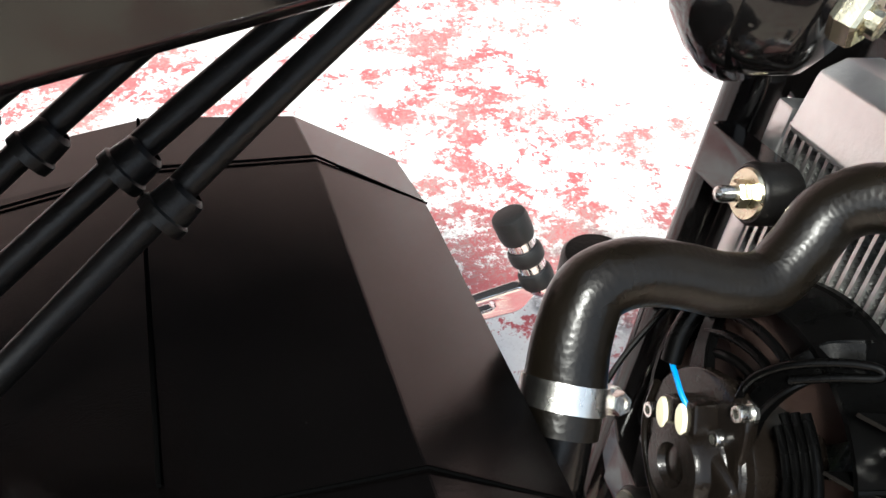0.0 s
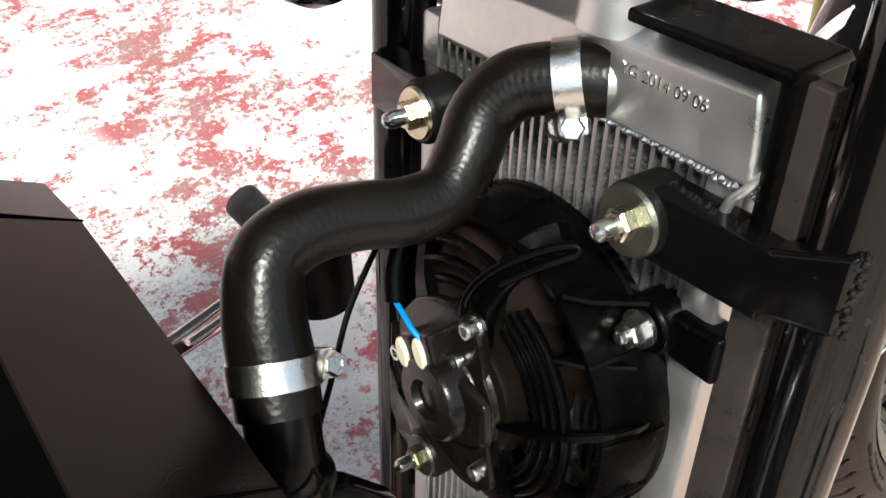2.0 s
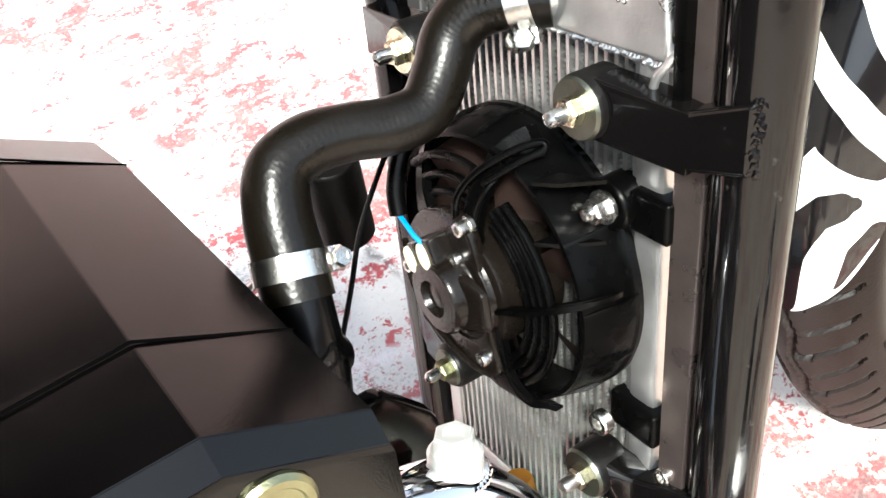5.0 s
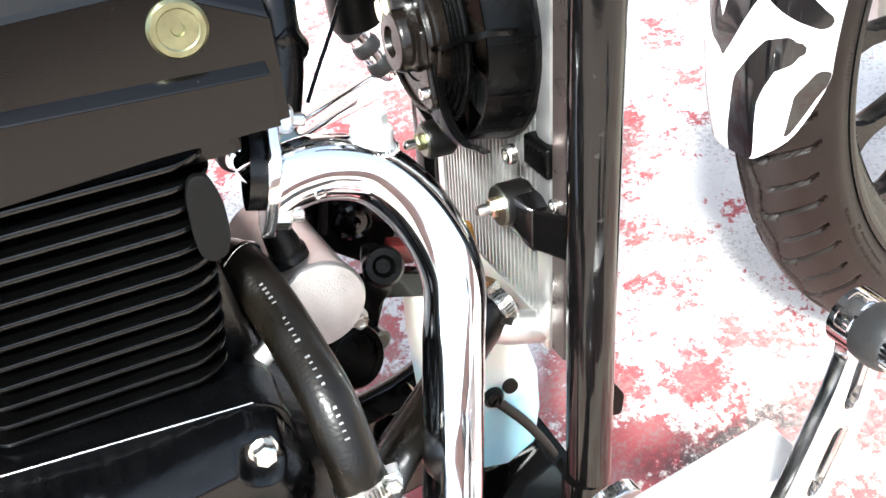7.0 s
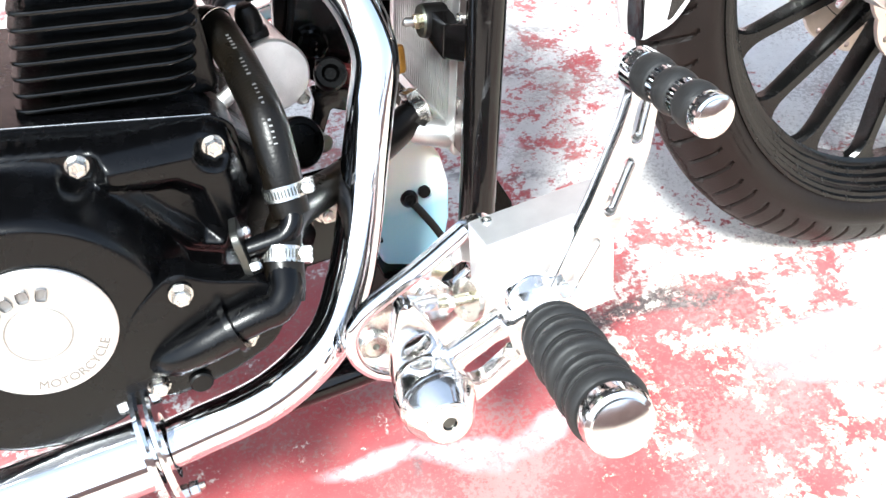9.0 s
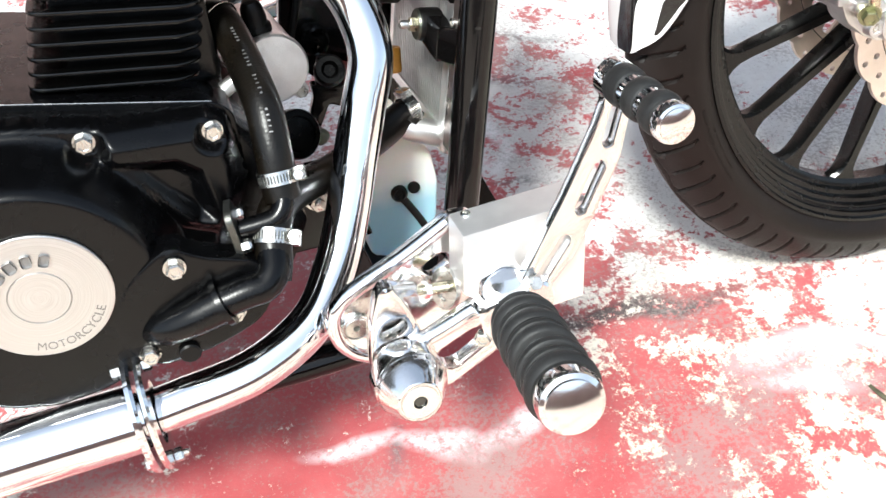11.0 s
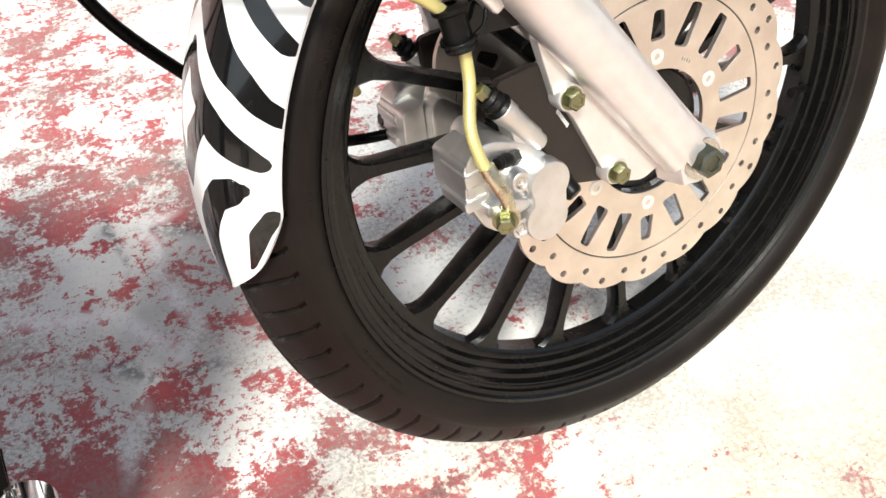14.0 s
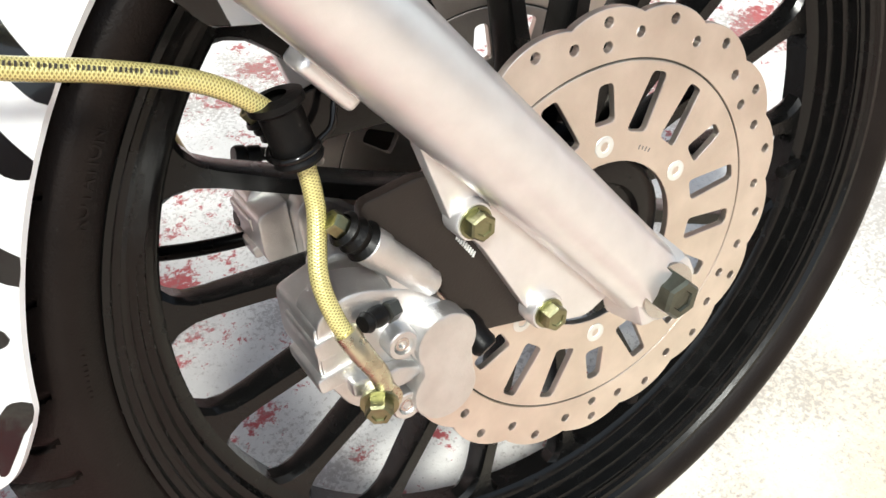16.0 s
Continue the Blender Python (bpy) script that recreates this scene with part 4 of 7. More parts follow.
# ---- front fender ----
# black stripes of the wrap, as chains of (distance round the wheel, distance across, half width)
STRIPES = [
    [(0.890, 0.010, 0.014), (0.905, -0.005, 0.016), (0.9163, -0.020, 0.0165), (0.929, -0.040, 0.0150), (0.942, -0.058, 0.0120), (0.953, -0.075, 0.0095), (0.966, -0.089, 0.0075), (0.973, -0.100, 0.0070)],
    [(0.9407, 0.002, 0.004), (0.953, -0.004, 0.008), (0.9636, -0.013, 0.0110), (0.972, -0.030, 0.0100), (0.985, -0.050, 0.0125), (0.994, -0.066, 0.0105), (1.002, -0.081, 0.0085), (1.008, -0.091, 0.0060)],
    [(0.985, -0.033, 0.011), (0.995, -0.020, 0.012), (1.006, -0.008, 0.013), (1.020, 0.000, 0.010), (1.032, 0.004, 0.006), (1.041, 0.005, 0.002)],
    [(0.985, 0.045, 0.011), (0.998, 0.036, 0.012), (1.010, 0.028, 0.012), (1.023, 0.018, 0.011), (1.033, 0.008, 0.006)],
    [(1.028, -0.080, 0.005), (1.030, -0.070, 0.0105), (1.034, -0.055, 0.0120), (1.047, -0.041, 0.0150), (1.064, -0.027, 0.0195), (1.084, -0.024, 0.0215), (1.120, -0.020, 0.0270)],
    [(0.850, 0.008, 0.014), (0.869, -0.018, 0.0140), (0.8812, -0.046, 0.0095), (0.897, -0.066, 0.0078), (0.909, -0.080, 0.0072), (0.922, -0.096, 0.0062)],
    [(0.820, 0.006, 0.012), (0.835, -0.022, 0.0110), (0.8476, -0.048, 0.0080), (0.8628, -0.065, 0.0065), (0.8735, -0.080, 0.0064), (0.886, -0.098, 0.0060)],
    [(0.800, -0.004, 0.009), (0.822, -0.034, 0.0080), (0.8415, -0.067, 0.0036), (0.8520, -0.081, 0.0014)],
    [(1.050, -0.096, 0.006), (1.064, -0.090, 0.0080), (1.081, -0.090, 0.0065), (1.098, -0.090, 0.0040)],
    [(1.045, 0.052, 0.010), (1.085, 0.056, 0.009), (1.115, 0.066, 0.008)],
    [(0.905, 0.020, 0.012), (0.925, 0.040, 0.0140), (0.945, 0.060, 0.0110), (0.968, 0.090, 0.0090), (0.975, 0.100, 0.0080)],
    [(0.950, 0.006, 0.007), (0.966, 0.022, 0.0100), (0.985, 0.045, 0.0120), (1.004, 0.072, 0.0100), (1.012, 0.098, 0.0080)],
    [(0.866, 0.022, 0.012), (0.885, 0.048, 0.0100), (0.905, 0.074, 0.0080), (0.925, 0.100, 0.0070)],
    [(0.830, 0.020, 0.011), (0.850, 0.050, 0.0085), (0.870, 0.078, 0.0070), (0.888, 0.100, 0.0060)],
    [(0.770, -0.020, 0.009), (0.790, -0.050, 0.0080), (0.815, -0.090, 0.0050)],
    [(0.730, 0.000, 0.010), (0.750, -0.040, 0.0090), (0.780, -0.095, 0.0060)],
    [(0.670, 0.010, 0.010), (0.690, -0.030, 0.0100), (0.725, -0.095, 0.0070)],
    [(0.600, 0.010, 0.011), (0.620, -0.030, 0.0100), (0.660, -0.095, 0.0070)],
]


def stripe_edge(u, v):
    """Distance from the nearest black stripe, negative within it."""
    best = 1.0
    for chain in STRIPES:
        for (u0, v0, r0), (u1, v1, r1) in zip(chain, chain[1:]):
            du, dv = u1 - u0, v1 - v0
            t = max(0.0, min(1.0, ((u - u0) * du + (v - v0) * dv) / (du * du + dv * dv)))
            best = min(best, math.hypot(u - u0 - t * du, v - v0 - t * dv) - r0 - t * (r1 - r0))
    return best


def fender_mesh():
    bm = bmesh.new()
    uvl = bm.loops.layers.uv.verify()
    paint = bm.verts.layers.float.new("stripe")
    na, nl = 150, 64
    grid = []
    for layer in (0, 1):
        g2 = []
        for i in range(na + 1):
            deg = 183 - 90 * i / na
            row = []
            tip = min(1.0, (183 - deg) / 11) ** 0.5
            crown = 0.3475 - 0.0085 * min(1.0, max(0.0, deg - 158) / 25) ** 1.3
            width = 0.052 * (0.62 + 0.38 * tip)
            for j in range(nl + 1):
                s = 2 * j / nl - 1
                end = deg - 2.2 * abs(s) ** 3 * max(0.0, 1 - (183 - deg) / 9)
                r = crown - (crown - 0.304) * (0.12 * s * s + 0.88 * abs(s) ** 3.4) * (0.2 + 0.8 * tip) - 0.0025 * layer
                y = width * math.copysign(abs(s) ** 0.82, s) * (1 - 0.03 * layer)
                v = bm.verts.new(AXLE + Vector((r * math.cos(radians(end)), y, r * math.sin(radians(end)))))
                v[paint] = 0.02 if layer else stripe_edge(radians(deg) * 0.35, s * 0.10)
                row.append((v, (radians(deg) * 0.35, s * 0.10)))
            g2.append(row)
        grid.append(g2)

    def quad(a, b, c, d):
        f = bm.faces.new([v for v, _ in (a, b, c, d)])
        for lp, (_, uv) in zip(f.loops, (a, b, c, d)):
            lp[uvl].uv = uv
    for g2 in grid:
        for i in range(na):
            for j in range(nl):
                quad(g2[i][j], g2[i + 1][j], g2[i + 1][j + 1], g2[i][j + 1])
    o, q = grid
    for i in range(na):
        for j in (0, nl):
            quad(o[i][j], o[i + 1][j], q[i + 1][j], q[i][j])
    for j in range(nl):
        for i in (0, na):
            quad(o[i][j], o[i][j + 1], q[i][j + 1], q[i][j])
    return bm


fender = part("front_fender", fender_mesh(), ZEBRA, bike, "front fender wrapped in black and white zebra stripes")
for s in (-1, 1):
    tab = rounded([(-0.220, 0.561), (-0.187, 0.521), (-0.164, 0.516), (-0.166, 0.559), (-0.196, 0.586)], 0.004)
    bm = plate(tab, [], 0.003, 0.0008, xz(0.0560 * s))
    uvl = bm.loops.layers.uv.verify()
    bmesh.ops.subdivide_edges(bm, edges=bm.edges[:], cuts=3, use_grid_fill=True)
    paint = bm.verts.layers.float.new("stripe")
    for v in bm.verts:
        v[paint] = 0.008 * math.sin(v.co.x * 210 + v.co.z * 60)
    part("fender_stay", bm, ZEBRA, fender)

# ---- frame ----
TUBE_R, TUBE_L = -0.119, 0.092
part("down_tube", tube([(-0.560, TUBE_R, 0.175), (-0.546, TUBE_R, 0.22), (-0.536, TUBE_R, 0.28), (-0.510, TUBE_R, 0.44), (-0.488, TUBE_R, 0.57), (-0.466, TUBE_R, 0.70), (-0.445, TUBE_R, 0.82)], 0.0135, 24, 6), FRAME, bike, "gloss black frame down tube")
part("down_tube", tube([(-0.560, TUBE_L, 0.175), (-0.546, TUBE_L, 0.22), (-0.536, TUBE_L, 0.28), (-0.510, TUBE_L, 0.44), (-0.488, TUBE_L, 0.57), (-0.466, TUBE_L, 0.70), (-0.445, TUBE_L, 0.82)], 0.0135, 24, 6), FRAME, bike, "gloss black frame down tube")

# ---- radiator; its own frame: a across to the right, u up the core, n out of its back ----
RAD = Matrix(((0, 0.170, -0.985, -0.525), (-1, 0, 0, 0), (0, 0.985, 0.170, 0.44), (0, 0, 0, 1)))


def rp(a, u, n):
    return RAD @ Vector((a, u, n))


A0, A1, U0, U1 = -0.060, 0.0705, -0.120, 0.154
NC = -0.0110   # face of the core
bm = box((A1 - A0, U1 - U0, 0.004), RAD @ Matrix.Translation(((A0 + A1) / 2, (U0 + U1) / 2, NC - 0.0216)))
radiator = part("radiator", bm, CORE, bike, "aluminium radiator with vertical flat tubes")
nt_ = 26
pitch = (A1 - A0) / nt_
tube_ob = None
for k in range(nt_ + 1):
    m = RAD @ Matrix.Translation((A0 + pitch * k, (U0 + U1) / 2, NC - 0.0101))
    tube_ob = again(tube_ob, radiator, m) if tube_ob else part("core_tube", box((0.0017, U1 - U0, 0.022)), CORE, radiator, m=m)
verts, faces = [], []
for k in range(nt_):
    a0, a1 = A0 + pitch * k + 0.0009, A0 + pitch * (k + 1) - 0.0009
    steps = int((U1 - U0) / 0.0012)
    base = len(verts)
    for i in range(steps + 1):
        a = a0 if i % 2 else a1
        u = U0 + (U1 - U0) * i / steps
        verts += [tuple(rp(a, u, NC)), tuple(rp(a, u, NC - 0.0156))]
    faces += [(base + 2 * i, base + 2 * i + 2, base + 2 * i + 3, base + 2 * i + 1) for i in range(steps)]
me = bpy.data.meshes.new("core_fin")
me.from_pydata(verts, [], faces)
me.materials.append(CORE)
fins = new("core_fin", me)
fins.parent = radiator
tagged(fins, "crimped cooling fins", kind="stuff")
for a, w in ((A1 + 0.0085, 0.0145), (A0 - 0.006, 0.011)):
    part("side_plate", box((w, U1 - U0 + 0.012, 0.026), RAD @ Matrix.Translation((a, (U0 + U1) / 2, NC - 0.0105)), 0.003), ALU, radiator)
# top tank, pressed and welded
tank = part("top_tank", hull([rp(a, u, n) for a, u, n in ((-0.056, 0.151, -0.030), (0.0925, 0.153, -0.030), (-0.056, 0.151, -0.010), (0.0925, 0.154, -0.010), (-0.053, 0.156, -0.003), (0.0895, 0.158, -0.003), (-0.050, 0.180, -0.0034), (0.0870, 0.183, -0.0034), (-0.049, 0.186, -0.012), (0.0850, 0.189, -0.012), (-0.049, 0.187, -0.028), (0.0850, 0.190, -0.028), (0.0940, 0.168, -0.014), (0.0935, 0.168, -0.028), (0.0900, 0.168, -0.0045))], 0.0060, 5), ALU, radiator, "dented aluminium header tank")
bm = bmesh.new()
random.seed(4)
for k in range(90):
    a = -0.056 + 0.147 * k / 89
    bmesh.ops.create_icosphere(bm, subdivisions=1, radius=0.0010 + 0.0010 * random.random(), matrix=RAD @ Matrix.Translation((a, 0.1530 + 0.001 * random.random(), -0.0085)))
tagged(part("weld_bead", bm, ALU, tank, "rough weld bead"), kind="stuff")
bm = tube([rp(0.0925, 0.1620, -0.0060), rp(0.0895, 0.1570, -0.0040), rp(0.0860, 0.1520, -0.0030), rp(0.0835, 0.1460, -0.0040), rp(0.0800, 0.1415, -0.0070)], 0.0016, 10)
part("weld_drip", bm, ALU, tank)
part("lettering", words("YG 2014 09 06", 0.0054, RAD @ Matrix.Translation((0.0555, 0.1747, -0.0031)) @ Matrix.Rotation(radians(-1.5), 4, "X") @ Matrix.Rotation(radians(-1), 4, "Z"), 0.0002), STEEL, tank, "stamped date code")
bolt(tank, rp(0.0250, 0.1520, 0.0000), (-0.985, 0, 0.17), 0.0095, 0.008, STEEL, name="drain_bolt")
# filler neck and cap
neck_m = RAD @ Matrix.Translation((0.0270, 0.1860, -0.0155)) @ Matrix.Rotation(radians(-90), 4, "X")
part("filler_neck", lathe([(0.0155, -0.004), (0.0150, 0.003), (0.0150, 0.016), (0.0185, 0.017), (0.0185, 0.019), (0, 0.019)], neck_m, 36), ALU, tank)
cap = part("radiator_cap", lathe([(0.0195, 0.013), (0.0205, 0.015), (0.0205, 0.021), (0.0185, 0.0235), (0.0120, 0.0245), (0.0105, 0.0265), (0, 0.0270)], neck_m, 40), STEEL, tank, "worn pressed-steel radiator cap")
for s in (0, 180):
    part("cap_ear", box((0.013, 0.016, 0.006), neck_m @ Matrix.Rotation(radians(20 + s), 4, "Z") @ Matrix.Translation((0.0225, 0, 0.0175)), 0.0022), STEEL, cap)
part("overflow_spigot", tube([rp(0.0270, 0.1975, -0.010), rp(0.0250, 0.1985, 0.002), rp(0.020, 0.199, 0.010)], 0.004, 14, 1), ALU, tank)
part("overflow_hose", tube([rp(0.024, 0.1995, 0.007), rp(0.012, 0.200, 0.013), rp(0.002, 0.208, 0.016), rp(-0.002, 0.230, 0.014), rp(0.004, 0.27, 0.008)], 0.0062, 16), HOSE, bike, "thin black overflow hose")
part("spring_clip", lathe([(0.0063, -0.003), (0.0072, -0.003), (0.0072, 0.003), (0.0063, 0.003)], along(rp(0.019, 0.1997, 0.0095), rp(0.024, 0.1995, 0.007) - rp(0.012, 0.200, 0.013)), 24, closed=True), OLIVE, bike)
# bottom tank and outlet
part("bottom_tank", hull([rp(a, u, n) for a in (-0.010, 0.0780) for u, n in ((-0.118, -0.036), (-0.118, -0.008), (-0.141, -0.012), (-0.143, -0.032))], 0.005, 3), CAST, radiator)
part("bottom_rail", box((0.150, 0.010, 0.026), RAD @ Matrix.Translation((0.008, -0.1200, -0.0215)), 0.002), ALU, radiator)
part("outlet_pipe", tube([rp(0.067, -0.127, -0.014), rp(0.065, -0.122, 0.008), rp(0.060, -0.117, 0.022)], 0.0105, 20), CAST, radiator)

# fan: skirt, motor carrier of curved arms, guard arcs between the arms
FC = (0.0125, 0.0493)
fan_m = RAD @ Matrix.Translation((FC[0], FC[1], 0))


def bar(pts, th, bevel=0.0009):
    """A flat bar in the fan's frame: centre points x, y, z with the bar's width at each."""
    p = smooth_path([v[:3] for v in pts], 5)
    ws = [w for i in range(len(pts) - 1) for w in (pts[i][3] + (pts[i + 1][3] - pts[i][3]) * k / 5 for k in range(5))] + [pts[-1][3]]
    bm = bmesh.new()
    rows = []
    for i, (c, w) in enumerate(zip(p, ws)):
        t = p[min(i + 1, len(p) - 1)] - p[max(i - 1, 0)]
        side = Vector((t.y, -t.x, 0)).normalized() * (w / 2)
        up = Vector((0, 0, th / 2))
        rows.append([bm.verts.new(fan_m @ (c + v)) for v in (side + up, -side + up, -side - up, side - up)])
    for a, b in zip(rows, rows[1:]):
        for k in range(4):
            bm.faces.new((a[k], a[(k + 1) % 4], b[(k + 1) % 4], b[k]))
    bm.faces.new(rows[0][::-1])
    bm.faces.new(rows[-1])
    bmesh.ops.recalc_face_normals(bm, faces=bm.faces)
    long = [e for e in bm.edges if len(e.link_faces) == 2 and e.calc_face_angle(0) > 0.9]
    bmesh.ops.bevel(bm, geom=long, offset=bevel, segments=2, affect="EDGES")
    return bm


def arc(r, a0, a1, z, n=9):
    return [fan_m @ Vector((r * math.cos(radians(q)), r * math.sin(radians(q)), z)) for q in np.linspace(a0, a1, n)]


bm = lathe([(0.0655, -0.0100), (0.0668, -0.0095), (0.0668, -0.0065), (0.0656, -0.0055), (0.0650, 0.0), (0.0622, 0.0165), (0.0620, 0.0185), (0.0600, 0.0185), (0.0600, 0.0165), (0.0625, 0.0), (0.0632, -0.0100)], fan_m, 72, closed=True)
fan = part("radiator_fan", bm, PLASTIC, radiator, "black plastic electric radiator fan")
part("carrier_arm", bar([(0.0210, 0.0640, 0.004, 0.014), (0.0140, 0.0590, 0.0135, 0.012), (0.0110, 0.0483, 0.0240, 0.009), (0.0085, 0.0333, 0.0285, 0.009), (0.0107, 0.0180, 0.0300, 0.010), (0.0160, 0.0007, 0.0300, 0.010), (0.0180, -0.0190, 0.0300, 0.016), (0.0172, -0.0410, 0.0270, 0.021), (0.0180, -0.0580, 0.0190, 0.027), (0.0200, -0.0670, 0.0080, 0.032)], 0.0055), PLASTIC, fan)
part("arm_edge", tube([fan_m @ Vector(v) for v in ((0.0270, 0.0610, 0.006), (0.0195, 0.0570, 0.0155), (0.0152, 0.0480, 0.0262), (0.0128, 0.0333, 0.0310), (0.0155, 0.0170, 0.0325), (0.0210, 0.0000, 0.0325), (0.0258, -0.0180, 0.0325), (0.0272, -0.0390, 0.0295), (0.0300, -0.0540, 0.0215))], 0.0012, 8, 5), PLASTIC, fan)
part("carrier_arm", bar([(-0.0180, 0.0220, 0.032, 0.012), (-0.0280, 0.0330, 0.0275, 0.009), (-0.0380, 0.0440, 0.0180, 0.009), (-0.0440, 0.0500, 0.0080, 0.010)], 0.005), PLASTIC, fan)
part("carrier_arm", bar([(-0.0240, -0.0160, 0.031, 0.016), (-0.0370, -0.0280, 0.0250, 0.014), (-0.0490, -0.0390, 0.0100, 0.016)], 0.005), PLASTIC, fan)
part("carrier_fin", bar([(0.0240, -0.0020, 0.0315, 0.003), (0.0430, 0.0060, 0.0275, 0.003), (0.0600, 0.0140, 0.0190, 0.0035), (0.0655, 0.0140, 0.0040, 0.004)], 0.0050, 0.0006), PLASTIC, fan)
for r, z, a0, a1 in ((0.0505, 0.0240, 62, -50), (0.0465, 0.0248, 64, -50), (0.0425, 0.0255, 66, -50), (0.0385, 0.0262, 62, -46)):
    part("guard_arc", tube(arc(r, a0, a1, z), 0.0019, 10, 4, flat=1.3), PLASTIC, fan)
for r, z in ((0.0545, 0.0250), (0.0465, 0.0258), (0.0390, 0.0265)):
    part("guard_arc", tube(arc(r, 132, 78, z), 0.0019, 10, 4, flat=1.3), PLASTIC, fan)
for k in range(7):
    bm = bmesh.new()
    rows = []
    for i in range(6):
        r = 0.018 + 0.040 * i / 5
        sw = 0.12 * i / 5
        rows.append([bm.verts.new(Vector((r * math.cos(t), r * math.sin(t), z))) for t, z in ((sw - 0.30, -0.002), (sw, 0.0070), (sw + 0.30, 0.0135))])
    for a, b in zip(rows, rows[1:]):
        for j in range(2):
            bm.faces.new((a[j], a[j + 1], b[j + 1], b[j]))
    bmesh.ops.solidify(bm, geom=bm.faces[:], thickness=0.0012)
    part("fan_blade", bm, BLADE, fan, m=fan_m @ Matrix.Rotation(2 * math.pi * (k + 0.25) / 7, 4, "Z"))
motor = part("fan_motor", lathe([(0.0300, 0.0), (0.0300, 0.029), (0.0295, 0.0315), (0.0262, 0.0325), (0.0250, 0.0345), (0.0190, 0.0350), (0.0178, 0.0365), (0.0172, 0.0440), (0.0155, 0.0462), (0.0085, 0.0468), (0.0072, 0.0440), (0.0045, 0.0448), (0, 0.0450)], fan_m @ Matrix.Translation((0, -0.002, 0)), 40), BRONZE, fan, "round brown-black fan motor")
rim_o = rounded([(-0.034, 0.012), (-0.022, 0.028), (-0.004, 0.036), (0.012, 0.036), (0.018, 0.020), (0.022, -0.010), (0.028, -0.034), (0.014, -0.040), (-0.008, -0.036), (-0.028, -0.022), (-0.037, -0.004)], 0.010)
part("motor_plate", plate(rim_o, [circle(0.0255, 32, 0, -0.002)], 0.006, 0.0018, fan_m @ Matrix.Translation((0, 0, 0.0325))), BRONZE, motor)
part("plate_lip", tube([fan_m @ Vector(v) for v in ((-0.036, 0.006, 0.0355), (-0.0345, -0.010, 0.0360), (-0.026, -0.0235, 0.0360), (-0.010, -0.034, 0.0360), (0.008, -0.038, 0.0355), (0.020, -0.037, 0.0345))], 0.0016, 8, 5), BRONZE, motor)
part("motor_block", hull([fan_m @ Vector(v) for v in ((0.006, 0.014, 0.036), (0.026, 0.010, 0.036), (0.027, -0.010, 0.036), (0.014, -0.018, 0.036), (0.008, 0.012, 0.0415), (0.0235, 0.008, 0.0400), (0.0245, -0.008, 0.0400), (0.014, -0.014, 0.0415))], 0.0016), BRONZE, motor)
for x, y, h in ((0.0104, 0.0330, 0.0335), (0.0060, 0.0165, 0.0340), (-0.0306, -0.0041, 0.0345), (0.0205, -0.0265, 0.0345)):
    bolt(motor, fan_m @ Vector((x, y, h)), (-0.985, 0, 0.17), 0.0066, 0.0050, STEEL, washer=0.0044, socket=True, name="screw")
for x, y in ((-0.0045, 0.0170), (-0.0150, 0.0105)):
    con = part("connector", box((0.0085, 0.012, 0.011), fan_m @ Matrix.Translation((x + 0.002, y + 0.002, 0.0400)) @ Matrix.Rotation(radians(28), 4, "Z"), 0.0018), BRONZE, motor)
    part("terminal_cap", lathe([(0.0042, 0), (0.0042, 0.0016), (0.0036, 0.0022), (0, 0.0022)], fan_m @ Matrix.Translation((x, y, 0.0450)) @ Matrix.Rotation(radians(28), 4, "Z") @ Matrix.Diagonal((0.72, 1.40, 1, 1)), 18), BEIGE, con, "beige terminal cap")
part("blue_wire", tube([fan_m @ Vector(v) for v in ((-0.0050, 0.0215, 0.0445), (-0.0100, 0.0240, 0.0455), (-0.0165, 0.0265, 0.0450), (-0.0240, 0.0285, 0.0440))], 0.0011, 8), BLUE, fan, "blue wire")
part("wire_sleeve", tube([fan_m @ Vector(v) for v in ((-0.0235, 0.0280, 0.0440), (-0.0270, 0.038, 0.0420), (-0.0290, 0.050, 0.037), (-0.0290, 0.060, 0.030))], 0.0040, 12), PLASTIC, fan)
# long thin black wire down to the engine
part("wire", tube([rp(-0.028, 0.104, 0.032), rp(-0.0265, 0.090, 0.0425), rp(-0.021, 0.071, 0.058), rp(-0.012, 0.052, 0.071), rp(-0.0028, 0.0325, 0.085), rp(0.004, 0.020, 0.094)], 0.0012, 8), PLASTIC, fan)
part("cable_tie", tube([fan_m @ Vector(v) for v in ((0.0040, 0.0330, 0.0340), (0.0050, 0.0440, 0.0330), (0.0110, 0.0550, 0.0270), (0.0210, 0.0640, 0.0160), (0.0285, 0.0675, 0.0090), (0.0300, 0.0650, 0.0090), (0.0225, 0.0590, 0.0175), (0.0140, 0.0510, 0.0270))], 0.0016, 10), PLASTIC, fan)
for q in (35, 8, -18, -44, 92, 118):
    m = fan_m @ Matrix.Rotation(radians(q), 4, "Z")
    part("skirt_rib", hull([m @ Vector(v) for v in ((0.0620, 0.0006, 0.0185), (0.0620, -0.0006, 0.0185), (0.0668, 0.0006, 0.0020), (0.0668, -0.0006, 0.0020), (0.0668, 0.0006, -0.006), (0.0668, -0.0006, -0.006), (0.0620, 0.0006, 0.0), (0.0620, -0.0006, 0.0))]), PLASTIC, fan)
